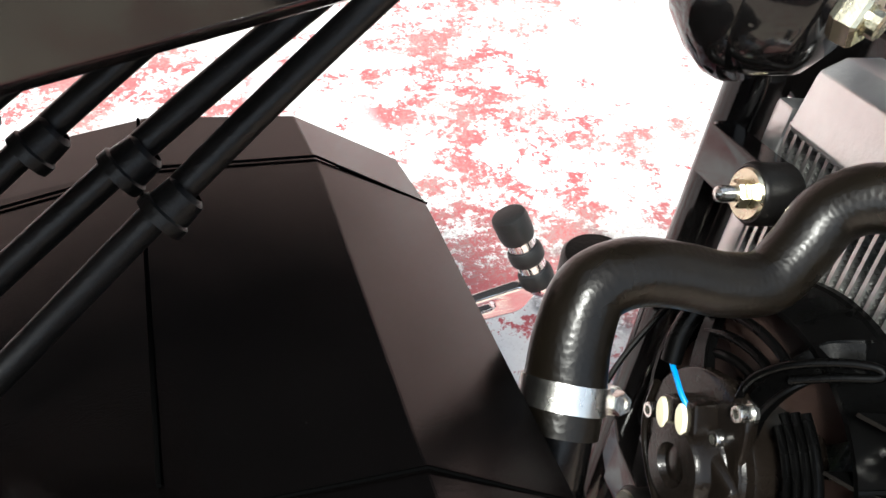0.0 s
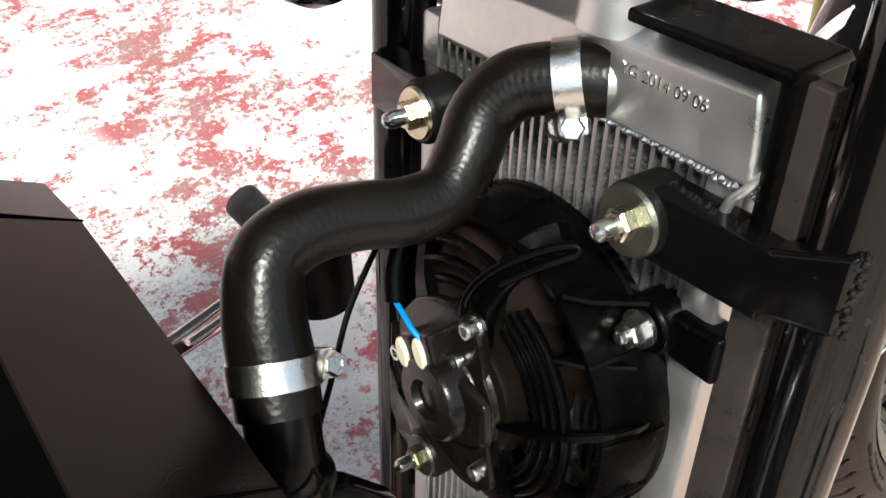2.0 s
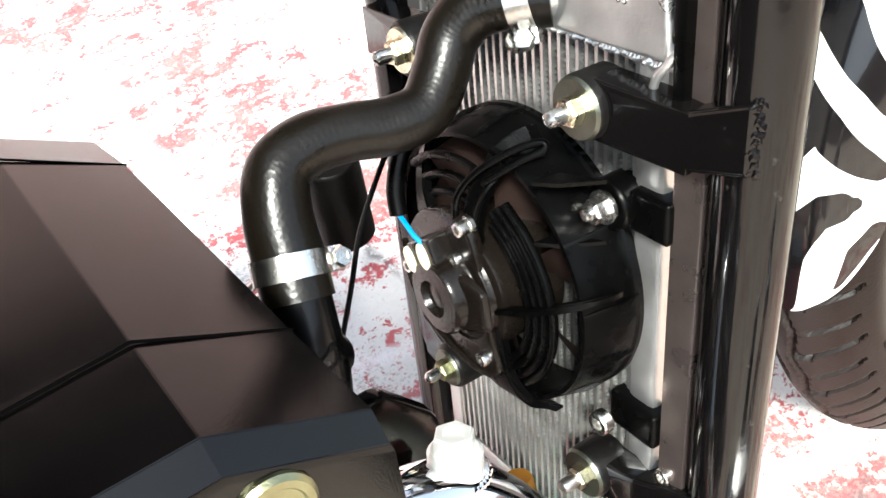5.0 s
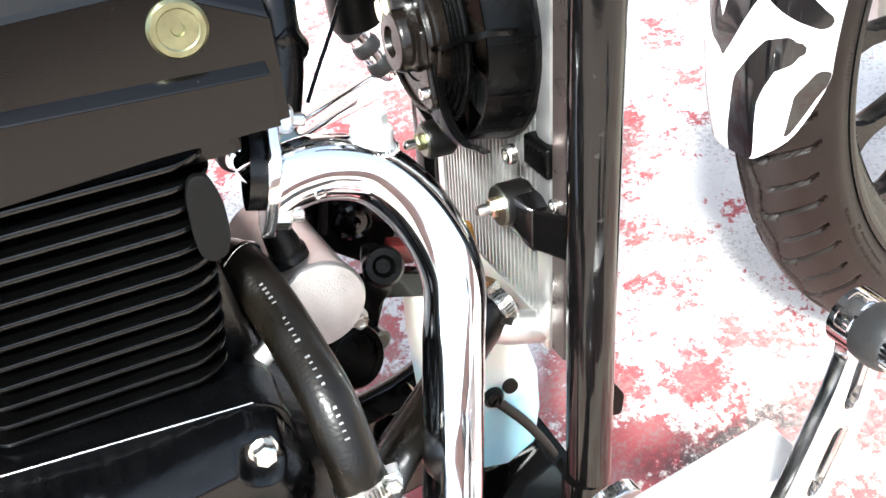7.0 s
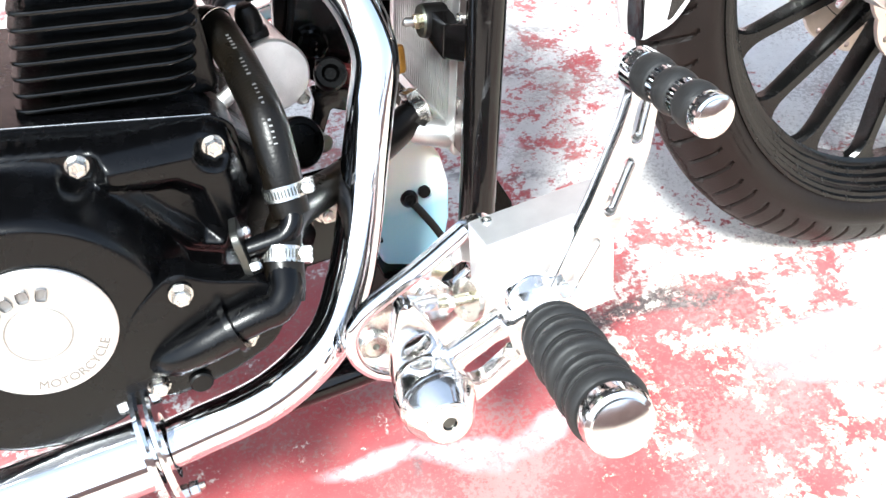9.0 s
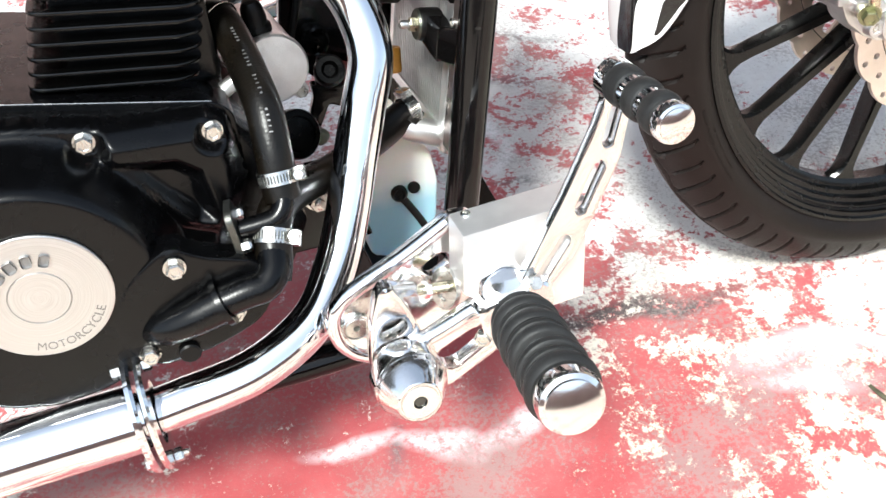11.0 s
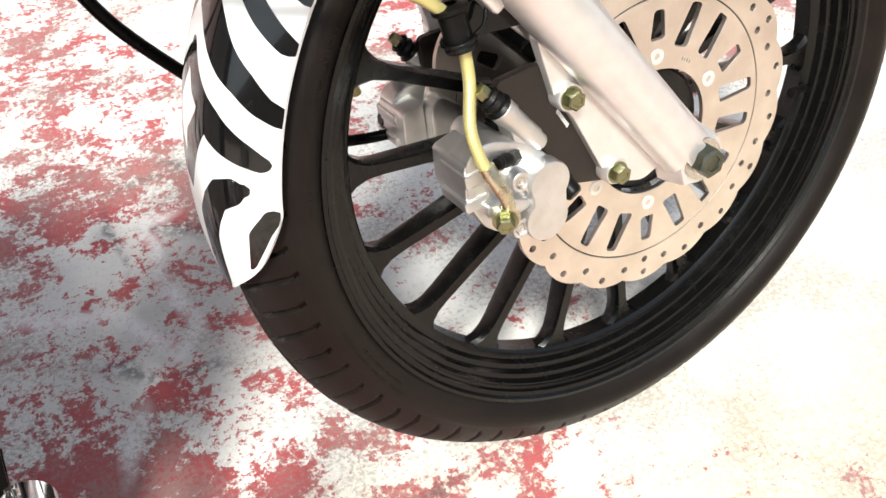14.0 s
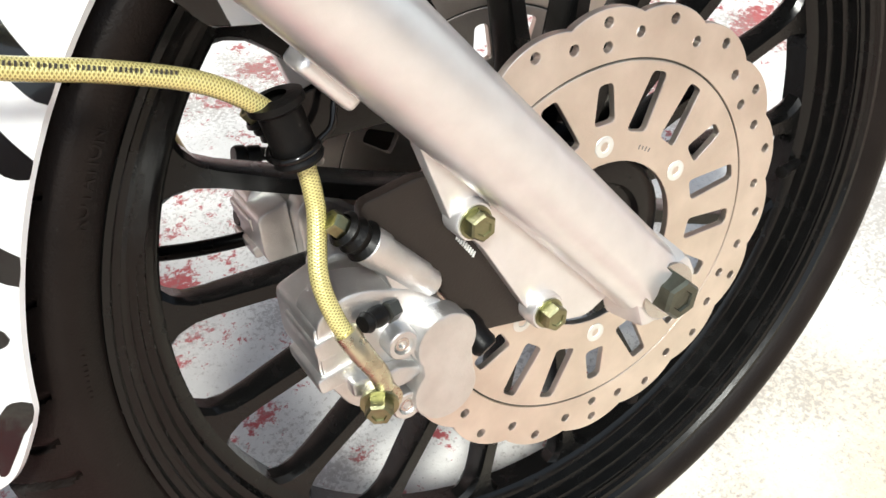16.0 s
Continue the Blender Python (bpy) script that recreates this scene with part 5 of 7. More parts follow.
# shroud lug and its bolt
lug_o = Vector((-0.5112, -0.0668, 0.5358))
part("fan_lug", lathe([(0.0105, -0.022), (0.0105, -0.0045), (0.0095, -0.003), (0, -0.003)], along(lug_o, (-0.985, 0, 0.17)), 28), PLASTIC, fan)
bolt(fan, lug_o, (-0.985, 0, 0.17), 0.0088, 0.0060, STEEL, washer=0.0068, stud=0.003, spin=0.3)
for du in (0.013, -0.013):
    q = RAD.inverted() @ lug_o
    part("lug_rib", hull([rp(q.x + da, q.y + du + e, n) for da, n in ((0.004, 0.004), (-0.012, 0.012), (-0.014, 0.024), (-0.006, 0.018)) for e in (-0.0008, 0.0008)]), PLASTIC, fan)


# brackets between the radiator and the frame tubes
def rad_bracket(bush, bend, end, washer, dish=0.0118, nut=None):
    """Rubber bush on the core's back, a folded arm from it to the frame tube. bush: a, u, n of the nut; bend and end: a, top u, bottom u, n."""
    a, u, n = bush
    out = (-0.985, 0, 0.17)
    s = 1 if bend[0] > a else -1
    b = part("radiator_bracket", lathe([(0, 0.000), (0.0108, 0.000), (0.0122, 0.002), (0.0122, 0.016), (0.0108, 0.018), (0, 0.018)], along(rp(a, u, n - 0.024), out), 30), RUBBER, bike, "gloss black bracket with rubber bush")
    ring = [(a + s * 0.0118 * math.sin(q), u + 0.0118 * math.cos(q)) for q in np.linspace(0, math.pi, 9)]
    pts = [rp(x, y, z) for x, y in ring for z in (n - 0.022, n - 0.0095)]
    pts += [rp(bend[0], h, z) for h in bend[1:3] for z in (bend[3], bend[3] - 0.013)]
    part("arm", hull(pts, 0.0025, 3), FRAME, b)
    pts = [rp(bend[0] - 0.003 * s, h + e, z) for h, e in ((bend[1], -0.0004), (bend[2], 0.0004)) for z in (bend[3] + 0.0004, bend[3] - 0.015)]
    pts += [rp(end[0], h, z) for h in end[1:3] for z in (end[3], end[3] - 0.015)]
    part("arm_end", hull(pts, 0.0022, 3), FRAME, b)
    part("washer_dish", lathe([(dish, 0), (dish * 0.93, 0.0015), (0.006, 0.0012), (0, 0.0012)], along(rp(a, u, n - 0.0062), out), 28), washer, b)
    bolt(b, rp(a, u, n - 0.0055), out, 0.0096, 0.0055, nut or GOLD, spin=10, name="nut")
    part("stud", lathe([(0.0031, 0), (0.0033, 0.0062), (0.0028, 0.0082), (0.0014, 0.0092), (0, 0.0094)], along(rp(a, u, n - 0.001), out), 18), STEEL, b)
    bm = bmesh.new()
    for k in range(60):
        h = k / 59
        bmesh.ops.create_icosphere(bm, subdivisions=1, radius=0.0011 + 0.0012 * random.random(), matrix=Matrix.Translation(rp(end[0] - 0.004 * s * random.random() ** 2, end[2] + (end[1] - end[2]) * h, end[3] - 0.0016 - 0.004 * random.random())))
    tagged(part("weld", bm, FRAME, b), kind="stuff")
    return b


rad_bracket((0.0620, 0.1375, 0.0160), (0.1045, 0.1465, 0.1245, 0.002), (0.1265, 0.1565, 0.1310, 0.000), DARKOLIVE)
rad_bracket((0.0661, -0.0369, 0.0175), (0.0850, -0.0340, -0.0600, 0.001), (0.1110, -0.0265, -0.0545, -0.006), DARKOLIVE)
rad_bracket((-0.0370, 0.1350, 0.0235), (-0.0810, 0.1420, 0.1200, 0.009), (-0.0980, 0.1370, 0.1130, -0.004), GOLD, 0.0102)
# lower left: darker washer and nut metals stand in for the shade there
rad_bracket((-0.0329, -0.0376, 0.0204), (-0.0700, -0.0300, -0.0560, 0.004), (-0.0960, -0.0300, -0.0560, -0.006), DARKOLIVE, 0.0105, OLIVE)
# flat guard strip beside the core, with its screw
strip = part("guard_strip", hull([rp(a, u, n) for a, n in ((0.0915, -0.007), (0.1050, -0.007), (0.0915, -0.013), (0.1050, -0.013)) for u in (-0.125, 0.190)], 0.001), STRIP, bike, "flat brown-black guard strip")
bolt(strip, rp(0.0955, -0.0275, -0.007), (-0.985, 0, 0.17), 0.008, 0.0025, STEEL, socket=True, name="screw")
part("splash_guard", plate(rounded([(-0.500, 0.405), (-0.496, 0.391), (-0.500, 0.345), (-0.511, 0.284), (-0.498, 0.253), (-0.502, 0.238), (-0.530, 0.246), (-0.520, 0.40)], 0.003), [], 0.003, 0.0006, xz(-0.092)), PLASTIC, bike, "black plastic splash guard")
# clips at the core's edge
for u, a, w in ((-0.006, 0.065, 0.026), (0.0965, 0.0740, 0.0190)):
    part("edge_clip", hull([rp(a + x, u + y, z) for x in (0.0, w) for y in (-0.009, 0.009) for z in (-0.016, -0.004)], 0.0025, 3), PLASTIC, radiator)
bolt(radiator, rp(0.0723, -0.0040, 0.005), (-0.985, 0, 0.17), 0.011, 0.005, STEEL, socket=True, name="clip_screw")
# black cross member over the tank's front
part("cross_member", hull([rp(a, u, n) for a in (-0.10, -0.025) for u, n in ((0.150, -0.030), (0.150, -0.062), (0.197, -0.030), (0.200, -0.060))], 0.006, 3), FRAME, bike, "black frame cross member")
cov = part("tank_cover", hull([rp(a, u, n) for a in (0.0420, 0.0980) for u, n in ((0.1905, 0.001), (0.1945, 0.001), (0.1960, -0.022), (0.1920, -0.026))], 0.0012), PLASTIC, bike, "folded black plate over the header tank")
part("cover_side", hull([rp(a, u, n) for a in (0.0930, 0.0975) for u, n in ((0.193, -0.001), (0.193, -0.024), (0.125, -0.003), (0.125, -0.024))], 0.0015), PLASTIC, cov)
# rubber bush on a bracket ahead of the radiator
bm_ = along((-0.424, -0.031, 0.626), (-0.74, -0.54, 0.39))
bush = part("rubber_bush", lathe([(0.0060, -0.024), (0.0172, -0.024), (0.0186, -0.022), (0.0186, -0.002), (0.0176, 0.0), (0.0066, 0.0), (0.0058, -0.002)], bm_, 48, closed=True), PLASTIC, bike, "black rubber bush with a through hole")
part("bush_bracket", hull([bm_ @ Vector(v) for v in ((0.010, -0.017, -0.004), (0.012, 0.017, -0.004), (0.060, -0.012, -0.010), (0.060, 0.020, -0.010), (0.010, -0.017, -0.020), (0.012, 0.017, -0.020), (0.060, -0.012, -0.022), (0.060, 0.020, -0.022))], 0.002), PLASTIC, bush)

# ---- coolant hoses ----
up_pts = [(-0.6190, -0.0275, 0.5440), (-0.6147, -0.0206, 0.5548), (-0.6098, -0.0125, 0.5689), (-0.6019, -0.0061, 0.5806), (-0.5877, -0.0048, 0.5838), (-0.5722, -0.0070, 0.5812), (-0.5569, -0.0102, 0.5767), (-0.5419, -0.0118, 0.5763), (-0.5299, -0.0087, 0.5843), (-0.5200, -0.0060, 0.5945), (-0.5100, -0.0105, 0.6020), (-0.5000, -0.0200, 0.6040), (-0.4930, -0.0275, 0.6035), (-0.4895, -0.0312, 0.6032)]
upper = part("upper_hose", tube(up_pts, lambda t: 0.0132 - 0.0024 * min(1.0, max(0.0, t - 0.08) / 0.34) + 0.0010 * max(0.0, t - 0.6) / 0.4, 28, 8), HOSE, bike, "thick black moulded coolant hose")
hose_clamp(upper, (-0.6151, -0.0212, 0.5538), (-0.33, -0.52, -0.79), 0.0132, 0.009, (0.9, 0.1, -0.3), False)
hose_clamp(upper, (-0.4975, -0.0226, 0.6039), (-0.70, 0.70, -0.10), 0.0118, 0.009, (-0.4, -0.3, -1), False)
part("inlet_spigot", tube([(-0.4955, -0.0250, 0.6037), (-0.4900, -0.0310, 0.6030), (-0.4800, -0.0350, 0.6020)], 0.0085, 20), ALU, tank)
part("head_outlet", tube([(-0.6170, -0.0243, 0.5490), (-0.6210, -0.0300, 0.5350), (-0.6260, -0.0360, 0.5150), (-0.6380, -0.0430, 0.4900)], 0.0118, 22), ENGINE, bike, "black coolant outlet pipe")
part("temperature_sender", lathe([(0.010, 0), (0.010, 0.016), (0.007, 0.020), (0, 0.020)], along((-0.618, -0.03, 0.516), (-0.3, -0.4, 0.8)), 18), ENGINE, bike)
low_pts = [(-0.694, -0.052, 0.436), (-0.683, -0.068, 0.438), (-0.677, -0.090, 0.425), (-0.674, -0.116, 0.412), (-0.672, -0.1410, 0.398), (-0.673, -0.156, 0.376), (-0.674, -0.1635, 0.355), (-0.674, -0.167, 0.345)]
lower = part("lower_hose", tube(low_pts, 0.0125, 26, 8), HOSE, bike, "printed black bypass hose")
hose_clamp(lower, (-0.674, -0.1620, 0.3590), (0, -0.35, -0.93), 0.0125, 0.009, (1, -0.2, 0.3))
part("bypass_pipe", tube([(-0.674, -0.166, 0.354), (-0.675, -0.174, 0.345), (-0.682, -0.178, 0.338), (-0.694, -0.178, 0.336), (-0.706, -0.177, 0.335)], 0.0072, 18), ENGINE, bike, "bent black bypass pipe")
fl = rounded([(-0.014, -0.020), (0.014, -0.020), (0.014, 0.020), (-0.014, 0.020)], 0.008)
flange_m = along((-0.709, -0.176, 0.334), (1, -0.12, 0.10), 0)
pf = part("pipe_flange", plate(fl, [], 0.005, 0.001, flange_m), DARKSTEEL, bike)
bolt(pf, (-0.7075, -0.165, 0.341), (1, -0.12, 0.1), 0.008, 0.006, STEEL)
bolt(pf, (-0.7075, -0.188, 0.329), (1, -0.12, 0.1), 0.008, 0.006, STEEL)
bm = bmesh.new()
line = smooth_path([Vector(p) for p in low_pts], 10)
random.seed(21)
for k in range(26):
    i = 18 + k * 28 / 25
    p, q = Vector(line[int(i)]), Vector(line[int(i) + 1])
    ax = (q - p).normalized()
    d = Vector((0.05, -0.66, 0.75))
    d = (d - ax * d.dot(ax)).normalized()
    if k % 7 not in (5, 6):
        c = p.lerp(q, i - int(i)) + d * 0.01255
        box((0.0016 + 0.0010 * random.random(), 0.0006 + 0.0008 * random.random(), 0.0004), Matrix.Translation(c) @ Matrix((ax.cross(d), ax, d)).transposed().to_4x4(), bm=bm)
part("print", bm, ENGRAVE, lower, "faint printed code")
part("hose_lip", lathe([(0.0127, -0.0012), (0.0140, -0.0010), (0.0140, 0.0010), (0.0127, 0.0012)], along((-0.6830, -0.0680, 0.4375), (0.45, -0.80, -0.30)), 36, closed=True), ENGINE, lower)
part("lip_edge", tube([Vector((-0.6830, -0.0680, 0.4375)) + along((0, 0, 0), (0.45, -0.80, -0.30)).to_3x3() @ Vector((0.0142 * math.cos(q), 0.0142 * math.sin(q), 0.0011)) for q in np.linspace(0, 2 * math.pi, 28)], 0.0004, 6, 1), STEEL, lower)
rad_pts = [rp(0.063, -0.118, 0.016), (-0.556, -0.058, 0.333), (-0.585, -0.072, 0.325), (-0.625, -0.100, 0.322), (-0.655, -0.130, 0.330), (-0.676, -0.158, 0.336), (-0.686, -0.178, 0.328), (-0.690, -0.190, 0.314), (-0.694, -0.196, 0.304)]
radh = part("radiator_hose", tube(rad_pts, 0.0125, 24, 8), HOSE, bike, "black lower radiator hose")
hose_clamp(radh, (-0.5545, -0.0575, 0.3335), (-0.9, -0.25, -0.1), 0.0125, 0.010, (0.1, 0.2, 1))
hose_clamp(radh, (-0.687, -0.180, 0.3255), (-0.3, -0.6, -0.75), 0.0125, 0.010, (1, -0.3, 0.0))

# ---- engine ----
# head cover, faceted; x along, each section at one y
def cover_mesh():
    prof = [(-0.643, 0.530), (-0.638, 0.5795), (-0.676, 0.6035), (-0.730, 0.6095), (-0.800, 0.6000), (-0.822, 0.566), (-0.822, 0.545)]
    bm = bmesh.new()
    secs = []
    for y, top, grow in ((0.0990, -0.010, -0.010), (0.0930, -0.002, -0.002), (0.0575, 0.0, 0.0), (-0.078, 0.0, 0.0), (-0.124, 0.0010, 0.0), (-0.1295, -0.0075, -0.0005), (-0.1300, -0.0100, 0.0)):
        row = []
        for i, (x, z) in enumerate(prof):
            zz = z if i in (0, len(prof) - 1) else max(0.540, z + top)
            xx = x + (grow if i < 3 else -grow)
            row.append(bm.verts.new((xx, y, zz)))
        secs.append(row)
    n = len(prof)
    for a, b in zip(secs, secs[1:]):
        for k in range(n):
            bm.faces.new((a[k], a[(k + 1) % n], b[(k + 1) % n], b[k]))
    bm.faces.new(secs[0])
    bm.faces.new(secs[-1][::-1])
    bmesh.ops.bevel(bm, geom=[e for e in bm.edges], offset=0.0007, segments=2, affect="EDGES", clamp_overlap=True)
    return bm


cover = part("head_cover", cover_mesh(), HOOD, bike, "faceted satin black cylinder head cover", sharp=20)
# side panel with its two pale chamfers and the big plug
part("side_ledge", hull([(-0.822, -0.1295, 0.588), (-0.645, -0.1295, 0.5557), (-0.822, -0.1345, 0.5835), (-0.645, -0.1345, 0.5515), (-0.822, -0.1345, 0.5535), (-0.648, -0.1345, 0.530), (-0.822, -0.120, 0.5535), (-0.648, -0.120, 0.530)], 0.0007), HOOD, cover)
plug = part("plug", lathe([(0, -0.004), (0.0110, -0.004), (0.0110, 0.0016), (0.0098, 0.0030), (0.0078, 0.0030), (0.0072, 0.0024), (0.0026, 0.0024), (0.0023, 0.0008), (0, 0.0008)], along((-0.6705, -0.1298, 0.5780), (0, -1, 0.03)), 40), OLIVE, cover, "olive zinc screw plug")
part("socket", hexagon(0.0052, 0.0006, along((-0.6705, -0.1290, 0.5780), (0, -1, 0.03)), dish=0.0003), DARKSTEEL, plug)
for y in (-0.080, 0.0575):
    part("seam", tube([(-0.6375, y, 0.579), (-0.676, y, 0.6043), (-0.730, y - 0.004, 0.6103), (-0.80, y - 0.008, 0.6008)], 0.0005, 6, 1), GAP, cover)
part("seam", tube([(-0.731, 0.090, 0.6088), (-0.731, -0.075, 0.6103)], 0.0006, 6, 1), GAP, cover)
# cylinder with cooling fins
cyl = part("cylinder", hull([(x, y, z) for x in (-0.785, -0.690) for y in (-0.095, 0.10) for z in (0.405, 0.535)], 0.006), FIN, bike, "finned gloss black cylinder")
fin_o = [(-0.776, 0.105), (-0.776, -0.117), (-0.682, -0.117), (-0.669, -0.105), (-0.669, 0.105)]
fin = None
for k in range(12):
    m = Matrix.Translation((-0.0026 * (11 - k), 0, 0.4195 + 0.0093 * k)) @ Matrix.Rotation(radians(7.6), 4, "Y") @ Matrix.Translation((0, 0, -0.091))
    fin = again(fin, cyl, m) if fin else part("cooling_fin", plate(rounded(fin_o, 0.012, 5), [], 0.0030, 0.0011), FIN, cyl, m=m)
pad = rounded([(-0.688, 0.518), (-0.6925, 0.510), (-0.6960, 0.492), (-0.6965, 0.482), (-0.6930, 0.4770), (-0.686, 0.4775), (-0.6815, 0.486), (-0.6790, 0.503), (-0.681, 0.516)], 0.005)
part("pad", plate(pad, [], 0.004, 0.0008, xz(-0.1185)), PATCH, cyl)
# head: block between fins and cover
part("cylinder_head", hull([(x, y, z) for x, z in ((-0.80, 0.560), (-0.80, 0.530), (-0.662, 0.512), (-0.662, 0.540)) for y in (-0.108, 0.11)], 0.005), ENGINE, bike, "black cylinder head")

# crankcase
case_o = rounded([(-1.02, 0.470), (-0.83, 0.4335), (-0.702, 0.4065), (-0.690, 0.396), (-0.690, 0.350), (-0.705, 0.330), (-0.700, 0.296), (-0.735, 0.268), (-0.80, 0.252), (-0.86, 0.244), (-1.02, 0.25)], 0.012)
case = part("crankcase", plate(case_o, [], 0.190, 0.0015, xz(-0.035)), ENGINE, bike, "black engine crankcase")
part("worn_edge", tube([(-0.90, -0.1296, 0.4472), (-0.83, -0.1298, 0.4333), (-0.703, -0.1298, 0.4066)], 0.0005, 6, 1), STEEL, case)


def cast_cover():
    """Clutch cover as one cast surface: dome, raised shoulder, sunken pocket, notches for the screws."""
    out = [(-1.02, 0.440), (-0.86, 0.431), (-0.818, 0.427), (-0.782, 0.419), (-0.77, 0.416), (-0.708, 0.407), (-0.695, 0.398), (-0.691, 0.377), (-0.690, 0.353), (-0.697, 0.335), (-0.716, 0.318), (-0.722, 0.295), (-0.76, 0.270), (-0.80, 0.251), (-0.845, 0.246), (-0.883, 0.255), (-1.02, 0.260)]
    shoulder = [(-0.773, 0.412), (-0.712, 0.402), (-0.700, 0.392), (-0.697, 0.372), (-0.699, 0.345), (-0.717, 0.322), (-0.738, 0.334), (-0.778, 0.396)]
    pocket = [(-0.767, 0.3895), (-0.735, 0.3815), (-0.7235, 0.371), (-0.7205, 0.336), (-0.729, 0.337), (-0.748, 0.361)]
    X, Z = np.meshgrid(np.arange(-1.022, -0.685, 0.0016), np.arange(0.242, 0.445, 0.0016), indexing="ij")

    def inside(poly):
        """Distance to the polygon's edge, positive within."""
        d, odd = np.full(X.shape, 9.0), np.zeros(X.shape, bool)
        nx, nz = X.copy(), Z.copy()
        for (x0, z0), (x1, z1) in zip(poly, poly[1:] + poly[:1]):
            ex, ez = x1 - x0, z1 - z0
            t = np.clip(((X - x0) * ex + (Z - z0) * ez) / (ex * ex + ez * ez), 0, 1)
            e = np.hypot(X - x0 - t * ex, Z - z0 - t * ez)
            nx, nz = np.where(e < d, x0 + t * ex, nx), np.where(e < d, z0 + t * ez, nz)
            d = np.minimum(d, e)
            if z0 != z1:
                odd ^= ((z0 > Z) != (z1 > Z)) & (X < (x1 - x0) * (Z - z0) / (z1 - z0) + x0)
        return np.where(odd, d, -d), nx, nz

    def step(v, a, b):
        t = np.clip((v - a) / (b - a), 0, 1)
        return t * t * (3 - 2 * t)

    edge, nx, nz = inside(out)
    base = 0.1425 + 0.0115 * step(-X, 0.70, 0.785)
    raised = 0.0135 * step(inside(shoulder)[0], -0.006, 0.009)
    raised -= 0.0115 * step(inside(pocket)[0], -0.006, 0.007)
    dome = 0.042 * step(-np.hypot(X + 0.838, Z - 0.326), -0.097, -0.075)
    h = base + np.maximum(raised, dome)
    for x, z, level in ((-0.7072, 0.3945, 0.1475), (-0.7835, 0.408, 0.1545)):
        k = step(-np.hypot(X - x, Z - z), -0.0135, -0.0085)
        h = h * (1 - k) + np.minimum(h, level) * k
    h = h - 0.010 * (1 - step(edge, 0.0, 0.005)) ** 2
    h = np.where(edge < 0, 0.118, h)
    keep = edge > -0.0024
    X, Z = np.where(edge < 0, nx, X), np.where(edge < 0, nz, Z)
    bm = bmesh.new()
    vs = {}
    for i, k in zip(*np.nonzero(keep)):
        vs[i, k] = bm.verts.new((X[i, k], -h[i, k], Z[i, k]))
    for (i, k) in list(vs):
        q = [(i, k), (i + 1, k), (i + 1, k + 1), (i, k + 1)]
        if all(c in vs for c in q):
            bm.faces.new([vs[c] for c in q])
    return bm


lid = part("clutch_cover", cast_cover(), ENGINE, bike, "black cast clutch cover with raised shoulder", sharp=60)
for x, z, d in ((-0.7072, 0.3945, -0.148), (-0.7835, 0.408, -0.155)):
    bolt(lid, (x, d, z), (0, -1, 0.0), 0.0100, 0.0062, STEEL, washer=0.0068, spin=15)
# maker's plate
lm = Matrix.Translation((-0.8310, -0.1965, 0.3350)) @ XZ
badge = part("badge", lathe([(0.0430, 0.0), (0.0430, 0.0016), (0.0418, 0.0024), (0.0185, 0.0024), (0.0180, 0.0016), (0.0174, 0.0024), (0, 0.0024)], lm, 72), SPUN, lid, "round spun-aluminium maker's plate")
part("lettering", words("MOTORCYCLE", 0.0080, lm @ Matrix.Rotation(radians(22), 4, "Z") @ Matrix.Translation((0, 0, 0.0025)), 0.0002, -0.0360), ENGRAVE, badge, "engraved word")
for k in range(5):
    bm = box((0.0062, 0.0080, 0.0004), lm @ Matrix.Rotation(radians(62 - 21 * k), 4, "Z") @ Matrix.Translation((0, 0.0270, 0.0025)), 0.0022)
    part("mark", bm, ENGRAVE, badge)
# water pump cover and inlet
wp = rounded([(-0.751, 0.348), (-0.735, 0.335), (-0.700, 0.322), (-0.690, 0.300), (-0.705, 0.275), (-0.740, 0.262), (-0.778, 0.258), (-0.795, 0.275), (-0.798, 0.300), (-0.785, 0.325), (-0.768, 0.338)], 0.012)
pump = part("water_pump_cover", plate(wp, [], 0.022, 0.003, xz(-0.186)), ENGINE, bike, "black water pump cover")
pm = [(-0.775, -0.190, 0.286), (-0.766, -0.199, 0.290), (-0.750, -0.203, 0.295), (-0.727, -0.204, 0.302)]
part("pump_nozzle", tube(pm, lambda t: 0.0105 + 0.0035 * t, 26), ENGINE, pump)
part("nozzle_collar", lathe([(0.0130, -0.002), (0.0172, -0.002), (0.0172, 0.002), (0.0130, 0.002)], along((-0.728, -0.204, 0.3017), (0.95, 0, 0.30)) @ Matrix.Scale(0.95, 4), 28, closed=True), ENGINE, pump)
part("pump_elbow", tube([(-0.728, -0.204, 0.302), (-0.712, -0.204, 0.305), (-0.700, -0.203, 0.306), (-0.692, -0.197, 0.312), (-0.689, -0.187, 0.320)], 0.0112, 20), ENGINE, pump)
for x, y, z in ((-0.751, -0.200, 0.333), (-0.7815, -0.197, 0.272), (-0.722, -0.198, 0.288)):
    bolt(pump, (x, y, z), (0, -1, 0), 0.0098, 0.006, STEEL, washer=0.0072)
part("plug", lathe([(0.0072, 0), (0.0072, 0.003), (0.006, 0.004), (0, 0.004)], along((-0.757, -0.197, 0.266), (0, -1, 0)), 20), RUBBER, pump)
bolt(case, (-0.889, -0.128, 0.243), (0, -0.6, -0.8), 0.0098, 0.006, STEEL, washer=0.007)
